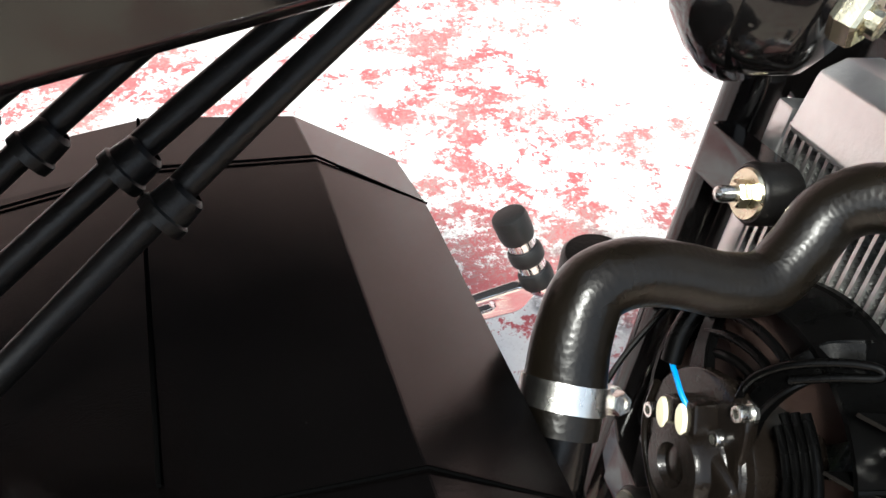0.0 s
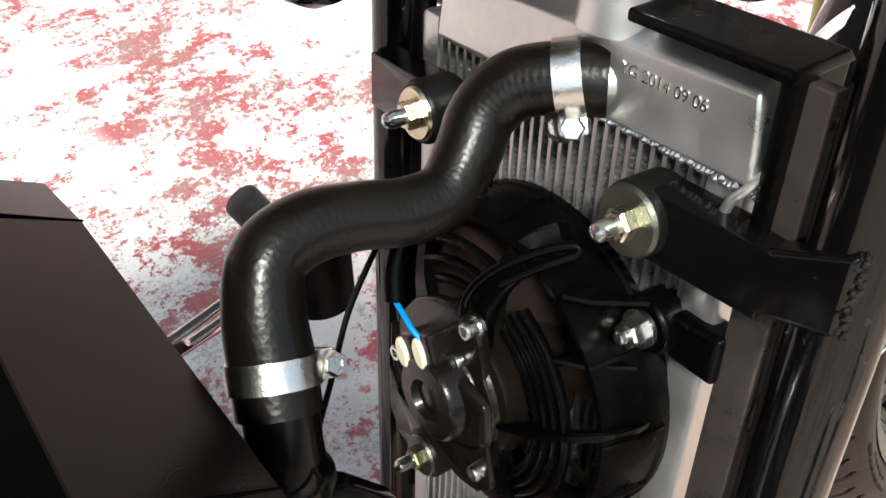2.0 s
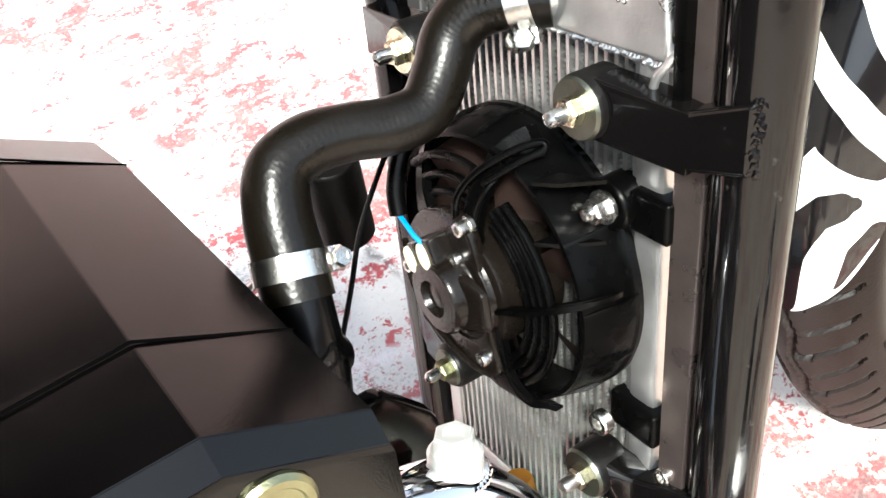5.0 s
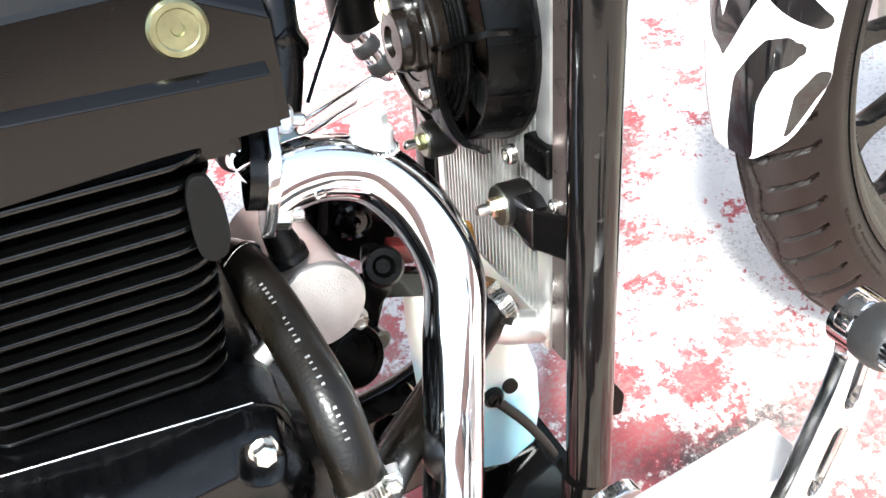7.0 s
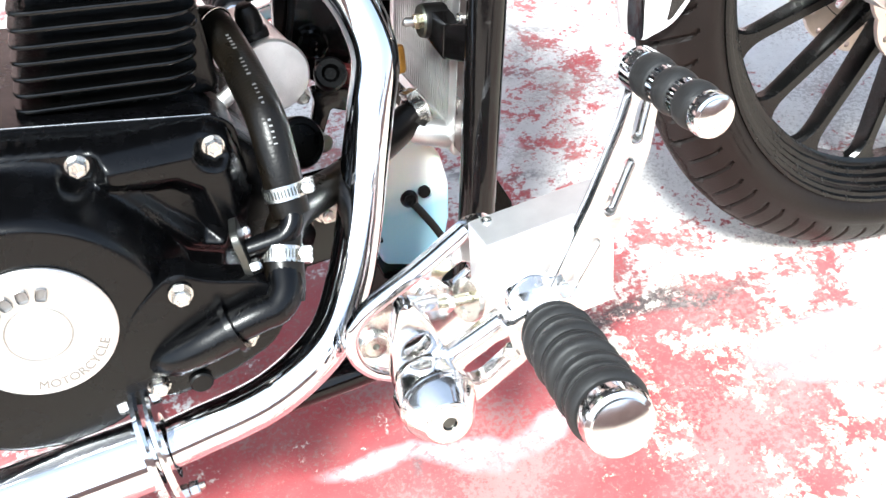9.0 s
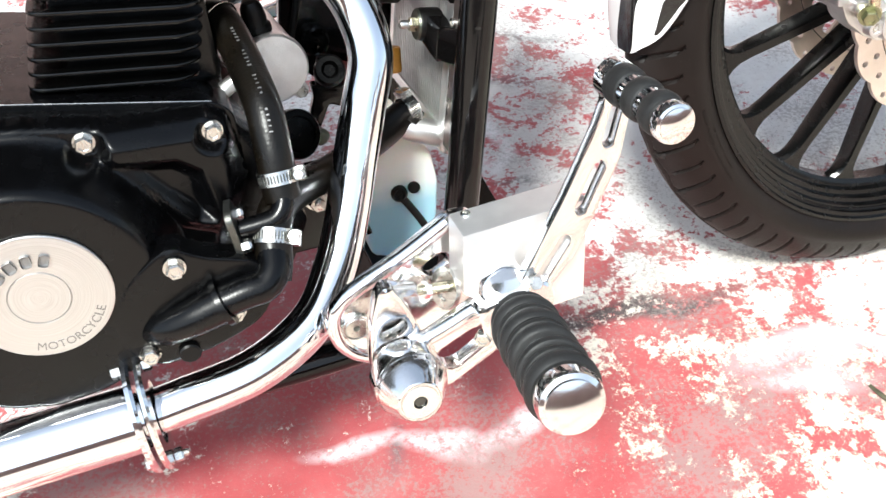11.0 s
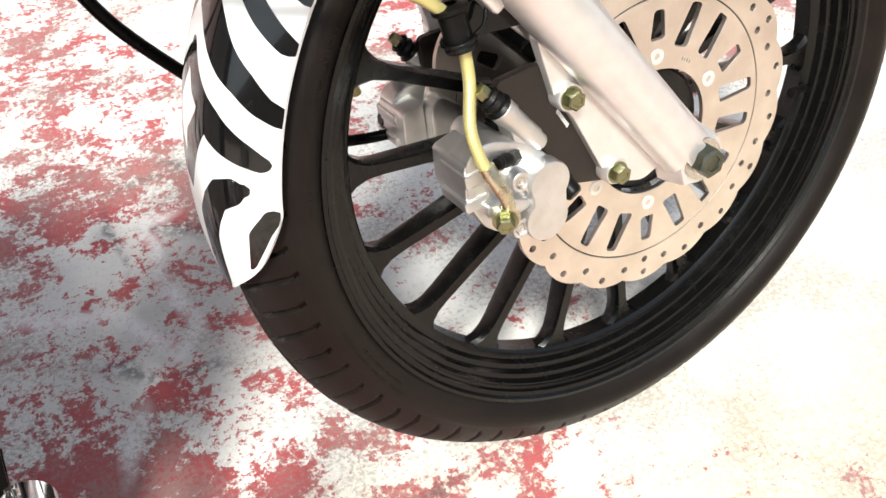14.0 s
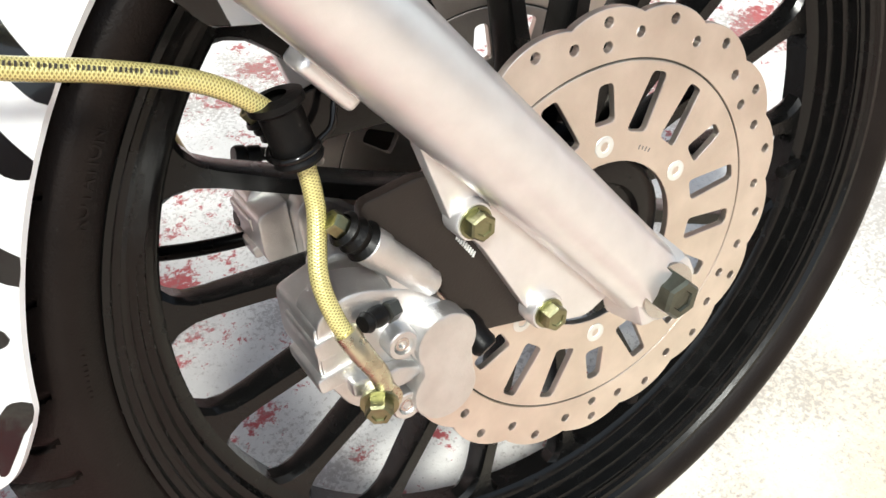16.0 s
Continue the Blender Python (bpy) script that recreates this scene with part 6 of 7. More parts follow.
# starter motor drum with its end cap and boots
drum_m = along((-0.6560, -0.026, 0.3940), (0.08, -1, 0.0))
drum = part("starter_motor", lathe([(0.024, -0.05), (0.0245, 0.034), (0.0260, 0.036), (0.0260, 0.040), (0.0245, 0.0420), (0, 0.0425)], drum_m, 48), CAST, bike, "silver starter motor drum")
for a in (-52, 128):
    t = radians(a)
    o = drum_m @ Vector((0.0285 * math.cos(t), 0.0285 * math.sin(t), 0.034))
    part("ear", lathe([(0.0062, -0.012), (0.0062, 0.002), (0, 0.002)], along(o, (0.08, -1, 0)), 16), CAST, drum)
    bolt(drum, o + Vector((0, -0.002, 0)), (0.08, -1, 0), 0.008, 0.006, STEEL)
part("boot", lathe([(0.0105, -0.002), (0.0105, 0.003), (0.0085, 0.005), (0.0090, 0.009), (0.0080, 0.018), (0.0055, 0.023), (0, 0.024)], along((-0.6570, -0.048, 0.419), (-0.1, -0.15, 1)), 22), RUBBER, drum)
part("lead", tube([(-0.654, -0.056, 0.446), (-0.652, -0.040, 0.462), (-0.640, -0.01, 0.468), (-0.63, 0.03, 0.46)], 0.004, 10), RUBBER, drum)
part("spigot", tube([(-0.684, -0.085, 0.3985), (-0.694, -0.088, 0.394)], 0.0058, 16, 1), CAST, bike)
# engine mount nut on the frame, lower frame rail and cross plate
bolt(bike, (-0.641, -0.082, 0.290), (0, -1, 0), 0.015, 0.009, STEEL, washer=0.011, stud=0.003, name="mount_nut")
part("engine_mount", hull([(x, y, z) for x, z in ((-0.66, 0.31), (-0.62, 0.31), (-0.60, 0.24), (-0.68, 0.24)) for y in (-0.055, -0.074)], 0.003), FRAME, bike)
part("lower_rail", tube([(-0.546, TUBE_R, 0.235), (-0.556, TUBE_R, 0.195), (-0.585, TUBE_R, 0.172), (-0.64, TUBE_R, 0.165), (-0.76, TUBE_R, 0.163), (-1.05, TUBE_R, 0.165)], 0.0135, 20), FRAME, bike, "gloss black lower frame rail")
part("lower_rail", tube([(-0.546, TUBE_L, 0.235), (-0.556, TUBE_L, 0.195), (-0.585, TUBE_L, 0.172), (-0.64, TUBE_L, 0.165), (-0.76, TUBE_L, 0.163), (-1.05, TUBE_L, 0.165)], 0.0135, 20), FRAME, bike, "gloss black lower frame rail")
part("skid_plate", hull([(x, y, z) for y in (TUBE_R, TUBE_L) for x, z in ((-0.530, 0.188), (-0.545, 0.184), (-0.560, 0.170), (-0.620, 0.158), (-0.552, 0.158), (-0.610, 0.148))], 0.002), FRAME, bike, "black plate under the reservoir")
# small fittings seen between engine and radiator
side_mount = part("side_mount", plate(rounded([(-0.627, 0.414), (-0.581, 0.408), (-0.557, 0.372), (-0.562, 0.322), (-0.591, 0.319), (-0.606, 0.333), (-0.624, 0.352), (-0.633, 0.379)], 0.006), [], 0.012, 0.002, xz(0.046)), FRAME, bike, "gloss black engine mount plate")
part("mount_boss", lathe([(0.0125, 0), (0.0125, 0.006), (0.0105, 0.008), (0.0090, 0.0065), (0.0045, 0.0065), (0.0040, 0.009), (0, 0.0095)], along((-0.605, 0.038, 0.371), (0, -1, 0)), 32), FRAME, side_mount)
part("wire_loom", tube([(-0.612, 0.036, 0.415), (-0.618, 0.034, 0.395), (-0.626, 0.034, 0.372)], 0.003, 10), RUBBER, side_mount)
lever = part("shift_bracket", plate(rounded([(-0.619, 0.346), (-0.600, 0.345), (-0.577, 0.332), (-0.580, 0.313), (-0.606, 0.326), (-0.617, 0.305), (-0.627, 0.309), (-0.618, 0.334)], 0.003), [], 0.010, 0.0015, xz(0.010)), FRAME, bike, "black angled bracket behind the engine")
part("rod_end", lathe([(0, -0.006), (0.0065, -0.006), (0.0075, -0.002), (0.0075, 0.006), (0.0050, 0.008), (0, 0.008)], along((-0.620, 0.004, 0.301), (0.25, -1, 0)), 22), DARKSTEEL, lever)
part("loom_boot", tube([(-0.604, 0.008, 0.366), (-0.607, 0.006, 0.356), (-0.608, 0.004, 0.346)], lambda t: 0.0060 + 0.0015 * t, 16), RUBBER, lever)
part("round_cover", lathe([(0.0205, -0.012), (0.0205, 0.0), (0.0190, 0.002), (0.0150, 0.002), (0.0140, 0.0005), (0, 0.0005)], along((-0.641, -0.030, 0.322), (0.35, -1, 0.35)), 36), PLASTIC, bike, "round black plastic cover")
part("connector", box((0.018, 0.014, 0.014), Matrix.Translation((-0.584, 0.022, 0.344)) @ Matrix.Rotation(radians(25), 4, "Y"), 0.002), REDPLASTIC, bike, "red wire connector")
part("ignition_can", lathe([(0.0165, -0.045), (0.0165, 0.0), (0.0150, 0.002), (0.0030, 0.003), (0.0025, 0.0015), (0, 0.0015)], along((-0.550, 0.087, 0.516), (0.05, -0.1, 1)), 32), RUBBER, bike, "black rubber-capped cylinder")
part("case_front", hull([(x, y, z) for x, z in ((-0.70, 0.40), (-0.665, 0.36), (-0.655, 0.30), (-0.68, 0.25), (-0.72, 0.25)) for y in (-0.13, 0.10)], 0.010), ENGINE, case)
part("grommet", lathe([(0.0045, -0.006), (0.0125, -0.006), (0.0130, 0.004), (0.0110, 0.007), (0.0070, 0.007), (0.0045, 0.003), (0, 0.003)], along((-0.604, -0.010, 0.361), (-0.05, -0.85, 0.5)), 28), PLASTIC, bike)

# ---- exhaust ----
ER = 0.0162
ex_pts = [(-0.664, -0.078, 0.474), (-0.645, -0.076, 0.477), (-0.625, -0.075, 0.473), (-0.605, -0.077, 0.460), (-0.591, -0.086, 0.434), (-0.588, -0.100, 0.403), (-0.601, -0.114, 0.372), (-0.615, -0.127, 0.340), (-0.629, -0.140, 0.306), (-0.647, -0.158, 0.275), (-0.673, -0.181, 0.251), (-0.719, -0.197, 0.2355), (-0.770, -0.200, 0.229), (-0.800, -0.200, 0.2255)]
pipe = part("exhaust_pipe", tube(ex_pts, ER, 32, 10), CHROME, bike, "polished chrome exhaust header")
NUT_A, NUT_B = Vector((-0.6400, -0.0760, 0.5060)), Vector((-0.6570, -0.0870, 0.4660))
ev = (NUT_A - NUT_B).normalized()
en = Vector((1, 0.0, 0.06))
en = (en - ev * en.dot(ev)).normalized()
fm = Matrix.Translation((NUT_A + NUT_B) / 2 - en * 0.006) @ Matrix((ev, en.cross(ev), en)).transposed().to_4x4()
eh = (NUT_A - NUT_B).length / 2
fo = rounded([(eh + 0.010, 0.007), (eh * 0.35, 0.025), (-eh * 0.35, 0.025), (-eh - 0.010, 0.007), (-eh - 0.010, -0.007), (-eh * 0.35, -0.025), (eh * 0.35, -0.025), (eh + 0.010, -0.007)], 0.008)
part("exhaust_flange", plate(fo, [circle(0.0168, 28)], 0.006, 0.0012, fm), POLISHED, pipe, "polished exhaust flange")
part("port_ring", lathe([(0.0195, -0.010), (0.0195, -0.003), (0.0165, -0.002)], fm, 32), ENGINE, pipe)
bolt(pipe, NUT_B - en * 0.003, en, 0.0115, 0.008, STEEL, stud=0.006, name="nut")
bolt(pipe, NUT_A - en * 0.003, en, 0.0115, 0.008, STEEL, stud=0.006, name="nut")
sm = along((-0.603, -0.0745, 0.4735), (0.25, 0.08, 0.96))
boss = part("sensor_boss", lathe([(0.0105, -0.004), (0.0105, 0.010), (0.0090, 0.0115), (0, 0.0115)], sm, 28), ZINC, pipe, "welded bung with hexagon plug")
part("plug", hexagon(0.0140, 0.0070, sm @ Matrix.Translation((0, 0, 0.0115)), dish=0.001), ZINC, boss, sharp=25)
bm = bmesh.new()
for k in range(34):
    t = 2 * math.pi * k / 34
    bmesh.ops.create_icosphere(bm, subdivisions=1, radius=0.0013 + 0.0008 * random.random(), matrix=sm @ Matrix.Translation((0.0118 * math.cos(t), 0.0118 * math.sin(t), 0.0005 * random.random() - 0.003 * abs(math.cos(t)) * 0.3)))
tagged(part("weld_bead", bm, CHROME, boss), kind="stuff")
part("pipe_dimple", lathe([(0.0036, -0.001), (0.0030, 0.0005), (0.0018, -0.0003), (0, -0.0005)], along((-0.6365, -0.0905, 0.4705), (0.1, -0.93, -0.35)), 14), CHROME, pipe)
# joint flange and silencer
jm = along((-0.796, -0.200, 0.2258), (-1, 0, -0.03))
joint = part("joint_flange", lathe([(0.0165, -0.0075), (0.0290, -0.0075), (0.0300, -0.0055), (0.0290, -0.0030), (0.0165, -0.0030)], jm @ Matrix.Diagonal((1.2, 1.45, 1, 1)), 40, closed=True), POLISHED, pipe, "chrome two-piece joint flange")
part("joint_ring", lathe([(0.0165, 0.0), (0.0290, 0.0), (0.0300, 0.002), (0.0290, 0.0050), (0.0165, 0.0050)], jm @ Matrix.Diagonal((1.2, 1.45, 1, 1)), 40, closed=True), CHROME, joint)
for t in (radians(100), radians(-80)):
    o = jm @ Vector((0.034 * math.cos(t), 0.038 * math.sin(t), 0))
    bolt(joint, o - Vector((-0.008, 0, 0)), (1, 0, 0.03), 0.009, 0.006, STEEL, stud=0.004)
    bolt(joint, o + Vector((-0.006, 0, 0)), (-1, 0, -0.03), 0.009, 0.006, STEEL)
part("silencer", lathe([(0.0165, 0.004), (0.0235, 0.006), (0.0240, 0.010), (0.0245, 0.30), (0, 0.31)], jm, 48), CHROME, bike, "chrome silencer tube")

# ---- coolant reservoir ----
front = [(-0.6000, 0.2060), (-0.5960, 0.2010), (-0.5700, 0.1910), (-0.5470, 0.1990), (-0.5380, 0.2280), (-0.5340, 0.2600), (-0.5375, 0.2870), (-0.5490, 0.3080), (-0.5650, 0.3160), (-0.5880, 0.3130), (-0.5950, 0.2750), (-0.6010, 0.2150)]
res = part("coolant_reservoir", hull([(x, -0.045 - 0.003 * (z < 0.29), z) for x, z in front] + [(x, 0.030, z) for x, z in front], 0.006, 4), MILKY, bike, "milky plastic bottle half full of blue coolant", sharp=60)
part("strap", tube([(-0.5690, -0.0520, 0.2570), (-0.5610, -0.0530, 0.2430), (-0.5520, -0.0540, 0.2250), (-0.5440, -0.0560, 0.2040), (-0.5400, -0.0600, 0.1900)], 0.0040, 10, 4, flat=0.5), RUBBER, res)
part("strap_button", lathe([(0.0072, -0.006), (0.0072, 0.003), (0.0050, 0.006), (0.0035, 0.0045), (0, 0.0045)], along((-0.5690, -0.0480, 0.2575), (-0.1, -1, 0.2)), 18), RUBBER, res)
part("strap_lug", lathe([(0.0052, -0.004), (0.0052, 0.003), (0, 0.003)], along((-0.5560, -0.0480, 0.2600), (0, -1, 0.1)), 14), RUBBER, res)
part("drip_tray", hull([(x, y, z) for x in (-0.60, -0.545) for y in (-0.04, 0.03) for z in (0.1880, 0.1820)], 0.001), FRAME, bike)
part("amber_connector", lathe([(0.0070, -0.010), (0.0078, -0.008), (0.0078, 0.008), (0.0070, 0.010), (0, 0.010)], along((-0.5561, -0.0280, 0.3667), (0.1, 0.2, 1)), 20), AMBER, bike, "amber plastic connector")

# ---- right forward control ----
mp = rounded([(-0.661, 0.252), (-0.662, 0.276), (-0.650, 0.288), (-0.612, 0.306), (-0.574, 0.328), (-0.556, 0.326), (-0.556, 0.250), (-0.580, 0.246), (-0.600, 0.232), (-0.636, 0.226), (-0.655, 0.236)], 0.012)
mount = part("control_mount", plate(mp, [slot(-0.590, 0.289, -0.582, 0.2935, 0.006)], 0.009, 0.0015, xz(-0.2055)), POLISHED, bike, "polished aluminium forward control mount")
part("mount_rail", tube([(-0.640, -0.208, 0.2285), (-0.6525, -0.208, 0.2375), (-0.6605, -0.2085, 0.252), (-0.6610, -0.209, 0.2700), (-0.6540, -0.2095, 0.2810), (-0.6400, -0.210, 0.2905), (-0.6080, -0.211, 0.3060), (-0.5760, -0.212, 0.3245)], 0.0056, 16, 5), CHROME, mount)
for x, z in ((-0.6474, 0.2592), (-0.6045, 0.2826)):
    m = along((x, -0.2100, z), (0, -1, 0), 0.3)
    screw = part("flat_bolt", lathe([(0.0102, 0), (0.0102, 0.0022), (0.0094, 0.0030), (0.0086, 0.0026), (0.0080, 0.0026), (0.0074, 0.0034), (0.0024, 0.0034), (0.0022, 0.0010), (0, 0.0010)], m, 36), STEEL, mount, "flat socket bolt")
    part("socket", hexagon(0.0042, 0.0008, m @ Matrix.Translation((0, 0, 0.0010))), DARKSTEEL, screw)
part("mount_arm", hull([(-0.60, TUBE_R, 0.198), (-0.57, TUBE_R, 0.198), (-0.60, TUBE_R, 0.176), (-0.57, TUBE_R, 0.176), (-0.622, -0.201, 0.252), (-0.590, -0.201, 0.252), (-0.622, -0.201, 0.236), (-0.590, -0.201, 0.236)], 0.003), FRAME, mount)
block = part("control_block", hull([(x, y, z) for x, z in ((-0.577, 0.334), (-0.492, 0.338), (-0.495, 0.262), (-0.545, 0.258), (-0.580, 0.290)) for y in (-0.2185, -0.2480)], 0.0012), MACHINED, bike, "bright machined aluminium block")
bolt(block, (-0.567, -0.2245, 0.3342), (0, 0, 1), 0.0070, 0.0016, STEEL, socket=True, name="screw")
part("spindle", lathe([(0.0165, 0), (0.0165, 0.012), (0.0150, 0.014), (0, 0.014)], along((-0.556, -0.246, 0.295), (0, -1, 0)), 32), POLISHED, block)
# pedal arm with three slots
arm_l = [(-0.4915, 0.428), (-0.4890, 0.412), (-0.4960, 0.394), (-0.5068, 0.372), (-0.5175, 0.351), (-0.5312, 0.3275), (-0.5460, 0.3028), (-0.5570, 0.287)]
arm_r = [(-0.536, 0.274), (-0.5285, 0.2880), (-0.5095, 0.3090), (-0.4970, 0.3325), (-0.4850, 0.3570), (-0.4780, 0.3730), (-0.4745, 0.3900), (-0.471, 0.408), (-0.469, 0.428), (-0.480, 0.436)]
slots = [slot(-0.4815, 0.404, -0.4865, 0.386, 0.0038), slot(-0.4918, 0.3695, -0.5045, 0.3435, 0.0040), slot(-0.5160, 0.3225, -0.5345, 0.2960, 0.0042)]
arm = part("brake_pedal", plate(rounded(arm_l + arm_r, 0.004), slots, 0.009, 0.0016, xz(-0.2605)), POLISHED, bike, "chromed slotted brake pedal arm")
part("arm_pivot", lathe([(0.0150, -0.002), (0.0150, 0.007), (0.0130, 0.009), (0, 0.009)], along((-0.5405, -0.262, 0.287), (0, -1, 0)), 30), POLISHED, arm)
bolt(arm, (-0.5385, -0.268, 0.300), (-0.2, -1, 0.5), 0.0085, 0.006, STEEL, name="grub_screw")


def ribbed_peg(name, o, axis, spec, label, rings, r, length, parent):
    """A peg: chrome core and end cap, rubber rings round it."""
    m = along(o, axis)
    core = part(name, lathe([(r * 0.55, -0.006), (r * 0.80, 0), (r * 0.80, length * 0.97), (0, length * 0.97)], m, 32), CHROME, parent, label)
    for h0, h1, rr in rings:
        w = h1 - h0
        part("rubber_ring", lathe([(r * 0.8, h0), (rr * 0.88, h0), (rr * 0.97, h0 + w * 0.15), (rr, h0 + w * 0.38), (rr, h1 - w * 0.38), (rr * 0.97, h1 - w * 0.15), (rr * 0.88, h1), (r * 0.8, h1)], m, 36), PEGRUBBER, core)
    part("end_cap", lathe([(r * 0.86, length * 0.86), (r * 0.97, length * 0.88), (r * 0.99, length * 0.93), (r * 0.93, length * 0.965), (r * 0.80, length * 0.975), (r * 0.79, length - 0.0010), (r * 0.55, length - 0.0001), (r * 0.28, length + 0.0004), (0, length + 0.0006)], m, 36), POLISHED, core)
    bm = bmesh.new()
    for k in range(28):
        t = 2 * math.pi * k / 28
        for h in spec:
            box((0.0010, 0.0014, h[1] - h[0]), m @ Matrix.Rotation(t, 4, "Z") @ Matrix.Translation((r * 0.81, 0, (h[0] + h[1]) / 2)), bm=bm)
    tagged(part("knurl", bm, CHROME, core), kind="stuff")
    return core


ribbed_peg("toe_peg", (-0.4790, -0.2600, 0.4215), (-0.02, -1, 0.02), [(0.018, 0.026), (0.038, 0.046)], "black rubber and chrome toe peg", [(0.003, 0.018, 0.0128), (0.026, 0.038, 0.0128), (0.046, 0.058, 0.0128)], 0.0122, 0.0700, arm)
part("peg_shoulder", lathe([(0.0125, -0.002), (0.0125, 0.010), (0.0100, 0.012), (0, 0.012)], along((-0.4790, -0.2560, 0.4215), (0, -1, 0)), 28), CHROME, arm)
PEG_O, PEG_D = Vector((-0.5600, -0.2960, 0.2980)), Vector((-0.135, -0.95, 0.235))
foot = ribbed_peg("foot_peg", PEG_O, PEG_D, [(0.0600, 0.0680)], "black ribbed rubber footpeg with chrome end", [(0.000, 0.0075, 0.0192), (0.0095, 0.0195, 0.0210), (0.0215, 0.0285, 0.0200), (0.0305, 0.0405, 0.0212), (0.0425, 0.0485, 0.0198), (0.0505, 0.0595, 0.0206), (0.0685, 0.0755, 0.0208), (0.0775, 0.0830, 0.0196), (0.0850, 0.0960, 0.0208)], 0.0186, 0.1120, bike)
for h in (0.0085, 0.0205, 0.0295, 0.0415, 0.0495, 0.0765, 0.0840):
    part("rubber_web", lathe([(0.0145, h - 0.003), (0.0164, h - 0.0012), (0.0164, h + 0.0012), (0.0145, h + 0.003)], along(PEG_O, PEG_D), 32), PEGRUBBER, foot)
part("peg_boss", box((0.021, 0.024, 0.046), along(PEG_O - PEG_D.normalized() * 0.026, PEG_D, 0.5), 0.003), POLISHED, foot)
part("peg_clevis", hull([(x, y, z) for x, z in ((-0.580, 0.292), (-0.560, 0.296), (-0.556, 0.268), (-0.576, 0.264)) for y in (-0.256, -0.274)], 0.004), POLISHED, foot)
bolt(foot, (-0.5755, -0.2690, 0.2700), (-0.5, -0.8, -0.1), 0.0100, 0.0055, STEEL)
# link arm with its window, pivot cap, adjuster and the open casting that carries the footpeg
la = rounded([(-0.6365, 0.308), (-0.6320, 0.3125), (-0.6265, 0.3110), (-0.6175, 0.2930), (-0.6135, 0.2780), (-0.6060, 0.2560), (-0.6040, 0.2300), (-0.6250, 0.2160), (-0.6440, 0.2260), (-0.6475, 0.2560), (-0.6445, 0.2850)], 0.007)
lw = rounded([(-0.6385, 0.2745), (-0.6350, 0.2825), (-0.6225, 0.2855), (-0.6195, 0.2780), (-0.6245, 0.2725), (-0.6360, 0.2705)], 0.0035)
link = part("pedal_link", plate(la, [lw], 0.013, 0.0030, xz(-0.2430)), POLISHED, bike, "polished pedal link arm")
part("link_back", plate(rounded([(-0.640, 0.288), (-0.618, 0.288), (-0.614, 0.265), (-0.642, 0.262)], 0.004), (), 0.003, 0.0005, xz(-0.2330)), STEEL, link)
cap = part("pivot_cap", lathe([(0.0215, -0.024), (0.0245, -0.016), (0.0245, -0.004), (0.0236, -0.0010), (0.0226, 0.0), (0.0222, 0.0030), (0.0150, 0.0165), (0.0138, 0.0172), (0.0132, 0.0160), (0.0124, 0.0160), (0.0116, 0.0176), (0.0046, 0.0176), (0.0040, 0.0150), (0, 0.0150)], along((-0.6280, -0.2770, 0.2520), (0, -1, 0.10)), 48), POLISHED, link, "conical chrome pivot cap")
part("socket", hexagon(0.0072, 0.0014, along((-0.6280, -0.2770, 0.2520), (0, -1, 0.10), 0.4) @ Matrix.Translation((0, 0, 0.0152))), DARKSTEEL, cap)
casting = part("peg_casting", plate(rounded([(-0.6140, 0.2640), (-0.5740, 0.2830), (-0.5540, 0.2830), (-0.5480, 0.2560), (-0.5600, 0.2430), (-0.5990, 0.2220), (-0.6150, 0.2300)], 0.006), [rounded([(-0.6040, 0.2540), (-0.5780, 0.2660), (-0.5660, 0.2640), (-0.5620, 0.2550), (-0.5900, 0.2380), (-0.5985, 0.2385)], 0.004)], 0.014, 0.0022, xz(-0.2480)), POLISHED, link, "polished open casting")
part("upper_rail", tube([(-0.6190, -0.2520, 0.2640), (-0.5970, -0.2525, 0.2715), (-0.5700, -0.2530, 0.2830)], 0.0056, 18), POLISHED, link)
part("prong", hull([(-0.6330, -0.2480, 0.3120), (-0.6330, -0.2480, 0.3020), (-0.6330, -0.2360, 0.3120), (-0.6330, -0.2360, 0.3020), (-0.6060, -0.2330, 0.2955), (-0.6060, -0.2330, 0.2855), (-0.6060, -0.2260, 0.2955), (-0.6060, -0.2260, 0.2855)], 0.0030, 3), POLISHED, link)
adj = part("adjuster", tube([(-0.6100, -0.2300, 0.2905), (-0.5970, -0.2285, 0.2865), (-0.5780, -0.2230, 0.2800)], 0.0033, 14, 1), GOLD, link, "yellow-plated threaded rod")
bm = bmesh.new()
rod = Vector((0.0190, 0.0055, -0.0065)).normalized()
for k in range(14):
    lathe([(0.0032, -0.0006), (0.0038, 0.0), (0.0032, 0.0006)], along(Vector((-0.5960, -0.2282, 0.2862)) + rod * 0.0013 * k, rod), 14, bm)
tagged(part("thread", bm, GOLD, adj), kind="stuff")
bolt(adj, (-0.6030, -0.2300, 0.2885), rod, 0.0105, 0.0055, POLISHED, name="lock_nut")
part("thumb_ring", lathe([(0.0034, -0.0012), (0.0080, -0.0012), (0.0085, -0.0030), (0.0145, -0.0030), (0.0150, 0.0), (0.0145, 0.0012), (0.0034, 0.0012)], along((-0.5845, -0.2240, 0.2805), rod), 32, closed=True), STEEL, adj)

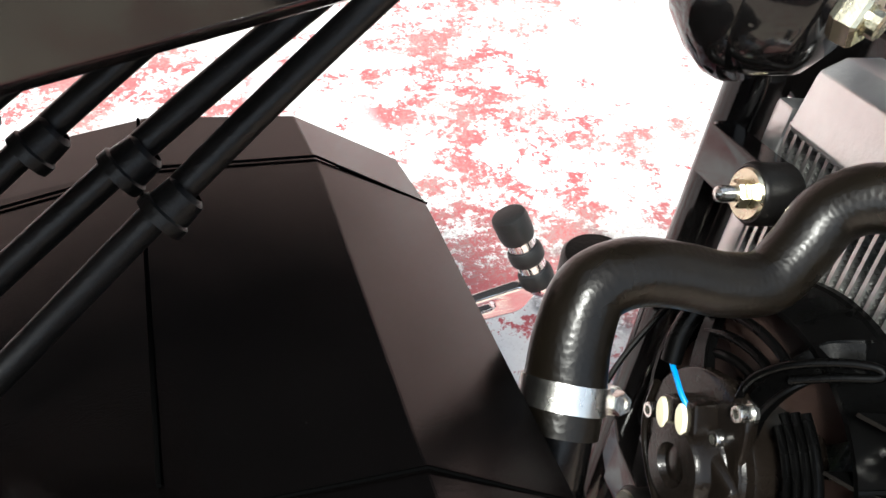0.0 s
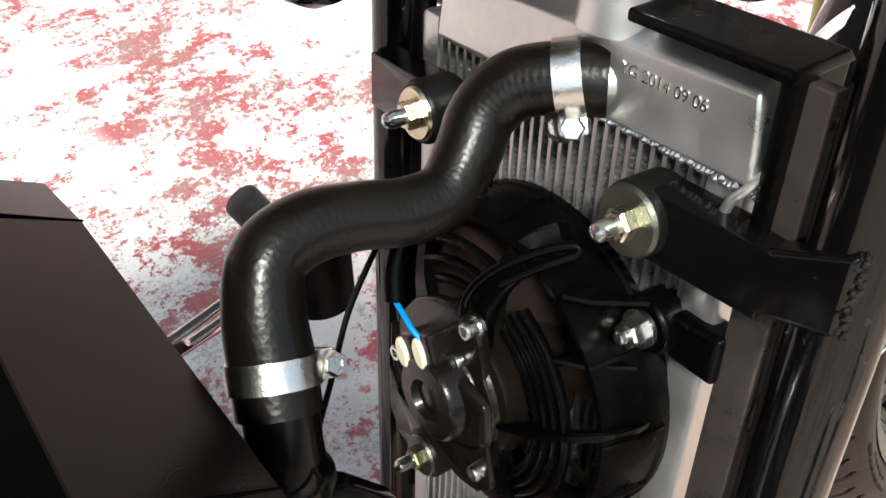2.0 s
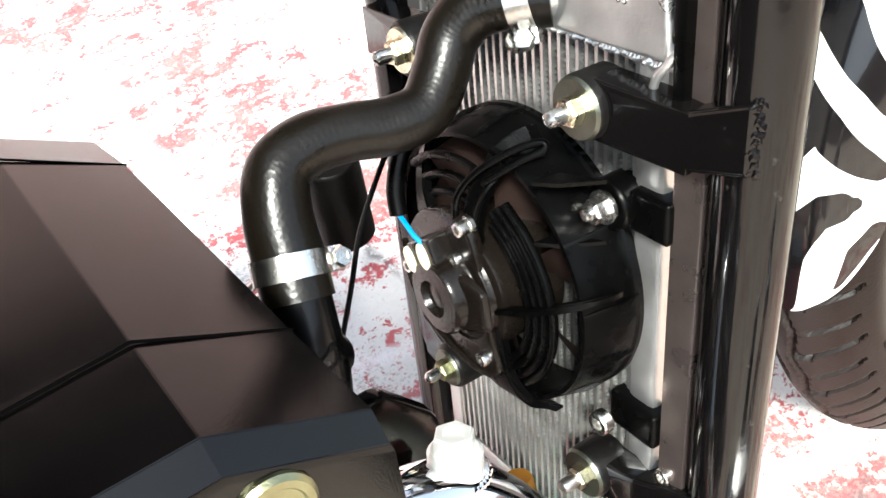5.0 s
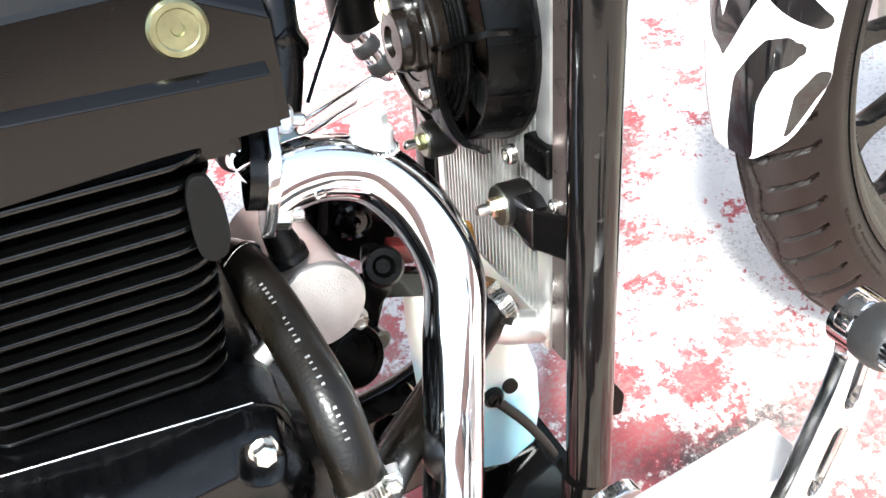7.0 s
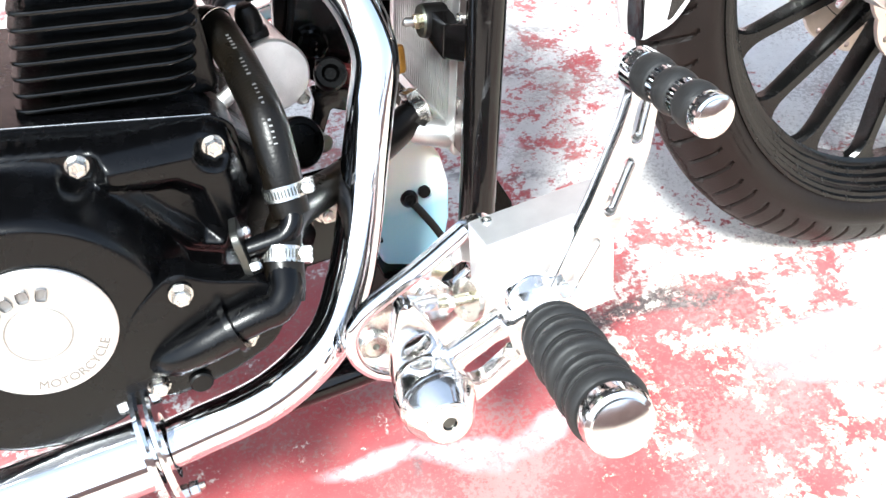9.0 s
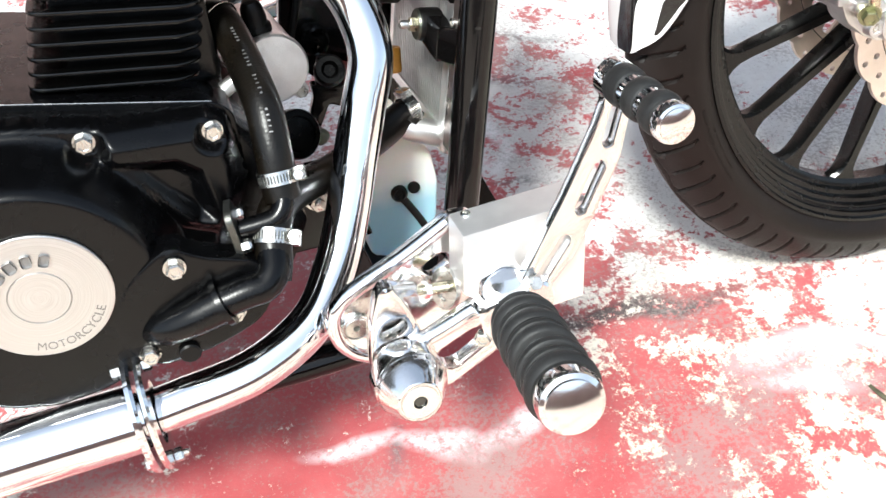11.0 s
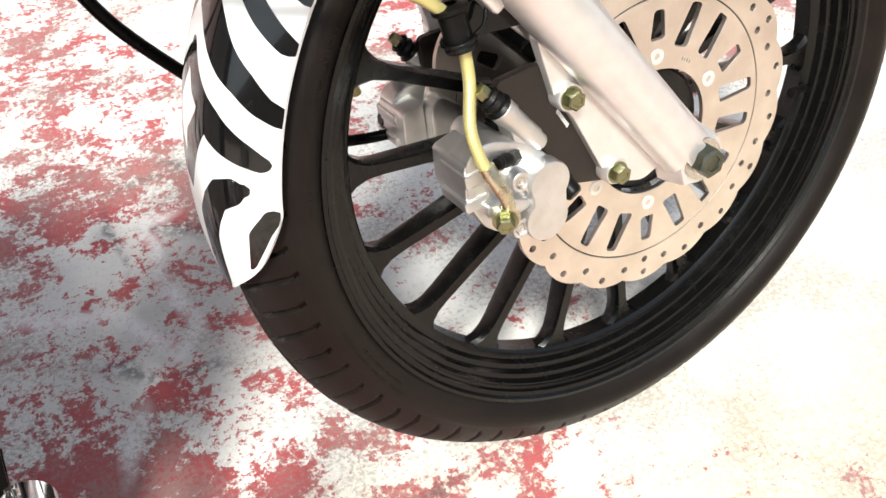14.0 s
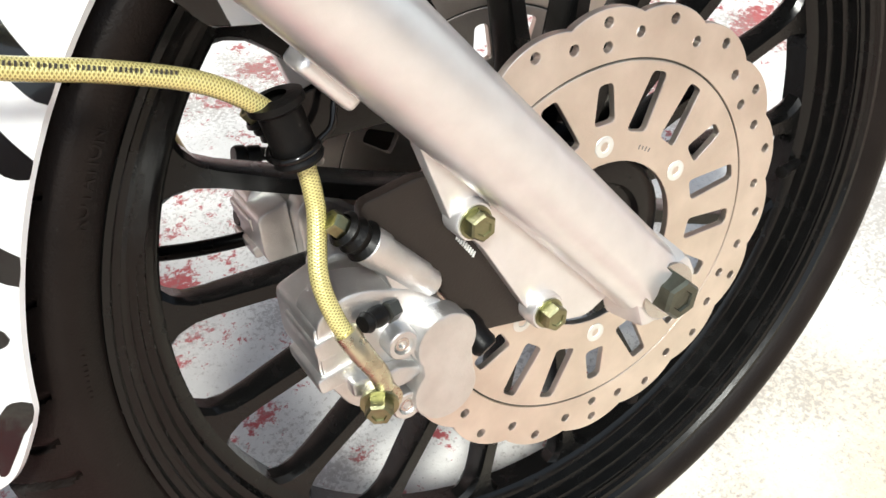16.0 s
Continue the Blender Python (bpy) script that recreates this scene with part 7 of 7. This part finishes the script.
# ---- left forward control, seen over the engine ----
lc = part("left_pedal", plate(rounded([(-0.492, 0.345), (-0.505, 0.352), (-0.62, 0.330), (-0.62, 0.315), (-0.505, 0.328)], 0.006), [slot(-0.53, 0.338, -0.58, 0.329, 0.004)], 0.009, 0.0016, xz(0.275)), CHROME, bike, "chromed left pedal arm")
left_toe = ribbed_peg("toe_peg", (-0.492, 0.270, 0.350), (-0.38, 0.15, 0.90), [(0.018, 0.026), (0.038, 0.046)], "black rubber and chrome toe peg", [(0.003, 0.016, 0.0128), (0.024, 0.036, 0.0128), (0.044, 0.0640, 0.0128)], 0.0122, 0.0635, lc)
part("rubber_top", lathe([(0.0, 0.0662), (0.0095, 0.0660), (0.0122, 0.0645), (0.0129, 0.0615), (0.0129, 0.0590), (0.0, 0.0590)], along((-0.492, 0.270, 0.350), (-0.38, 0.15, 0.90)), 28), PEGRUBBER, left_toe)
ribbed_peg("foot_peg", (-0.640, 0.245, 0.340), (-0.1, 0.95, 0.2), [(0.058, 0.066)], "black ribbed rubber footpeg", [(0.004 + 0.0085 * k, 0.0118 + 0.0085 * k, 0.0196) for k in range(11)], 0.0180, 0.1080, bike)

# ---- horn above the head ----
hm = along((-0.5555, -0.0035, 0.6755), (0.45, -0.85, -0.20)) @ Matrix.Scale(1.1, 4)
horn = part("horn", lathe([(0, -0.018), (0.022, -0.018), (0.027, -0.010), (0.0275, -0.008), (0.0290, -0.004), (0.0288, 0.000), (0.0270, 0.003), (0.0250, 0.002), (0.0240, 0.006), (0.0190, 0.014), (0.0130, 0.017), (0, 0.0175)], hm, 56), FRAME, bike, "round gloss black horn")
bolt(horn, hm @ Vector((0, 0, 0.0170)), hm.to_3x3() @ Vector((0, 0, 1)), 0.015, 0.006, GOLD, stud=0.004, name="nut")
part("horn_bracket", hull([hm @ Vector(v) for v in ((-0.008, 0, -0.018), (0.008, 0, -0.018), (0.008, 0.004, -0.030), (-0.008, 0.004, -0.030), (0.006, 0.08, -0.03), (-0.006, 0.08, -0.03), (0.006, 0.08, -0.034), (-0.006, 0.08, -0.034))], 0.001), FRAME, horn)

# ---- control cables and the tank's glossy edge, close above the head cover ----
def sheath(a, b, r, name="control_cable"):
    a, b = Vector(a), Vector(b)
    c = part(name, tube([a, a.lerp(b, 0.5) + Vector((0, 0.002, 0.001)), b], r, 14, 6), RUBBER, bike, "black rubber-sleeved control cable")
    return c


for (a, b, f, r) in (((-0.640, -0.024, 0.714), (-0.762, -0.052, 0.624), 0.66, 0.0034), ((-0.655, -0.020, 0.708), (-0.770, -0.040, 0.632), 0.63, 0.0034), ((-0.690, -0.012, 0.700), (-0.790, -0.034, 0.632), 0.55, 0.0032), ((-0.715, -0.010, 0.694), (-0.800, -0.030, 0.640), 0.5, 0.0028)):
    c = sheath(a, b, r)
    o, d = Vector(a).lerp(Vector(b), f), (Vector(b) - Vector(a)).normalized()
    part("ferrule", lathe([(r, -0.006), (r * 1.35, -0.005), (r * 1.5, 0.0), (r * 1.7, 0.0005), (r * 1.7, 0.003), (r, 0.0035)], along(o, d), 18), RUBBER, c)
    part("cable_end", lathe([(r * 0.55, 0), (r * 0.7, 0.001), (r * 0.7, 0.006), (r * 0.4, 0.007), (0, 0.007)], along(b, d), 12), STEEL, c)
shell = [(-0.6863, -0.1443, 0.7368), (-0.6960, -0.1520, 0.7530), (-0.7300, -0.1600, 0.7640), (-0.8200, -0.1640, 0.7720), (-1.0500, -0.1500, 0.7700), (-0.7255, -0.1462, 0.7302), (-0.8200, -0.1480, 0.7240), (-1.0500, -0.1350, 0.7200)]
fuel_tank = part("fuel_tank", hull([Vector(v) + Vector((-0.020 * k, 0.250 * k, 0.010 * k)) for v in shell for k in (0, 1)], 0.0022, 3), FRAME, bike, "glossy black lower edge of the fuel tank")

# ---- a blade of dry grass on the ground ----
bm = hull([(0.636, -0.076, 0.002), (0.641, -0.074, 0.002), (0.648, -0.100, 0.003), (0.655, -0.129, 0.002), (0.648, -0.130, 0.002), (0.641, -0.102, 0.004), (0.645, -0.101, 0.0055)], 0.0004)
tagged(finish("grass_blade", bm, GREEN), "dry olive grass blade lying on the ground", "leaf")
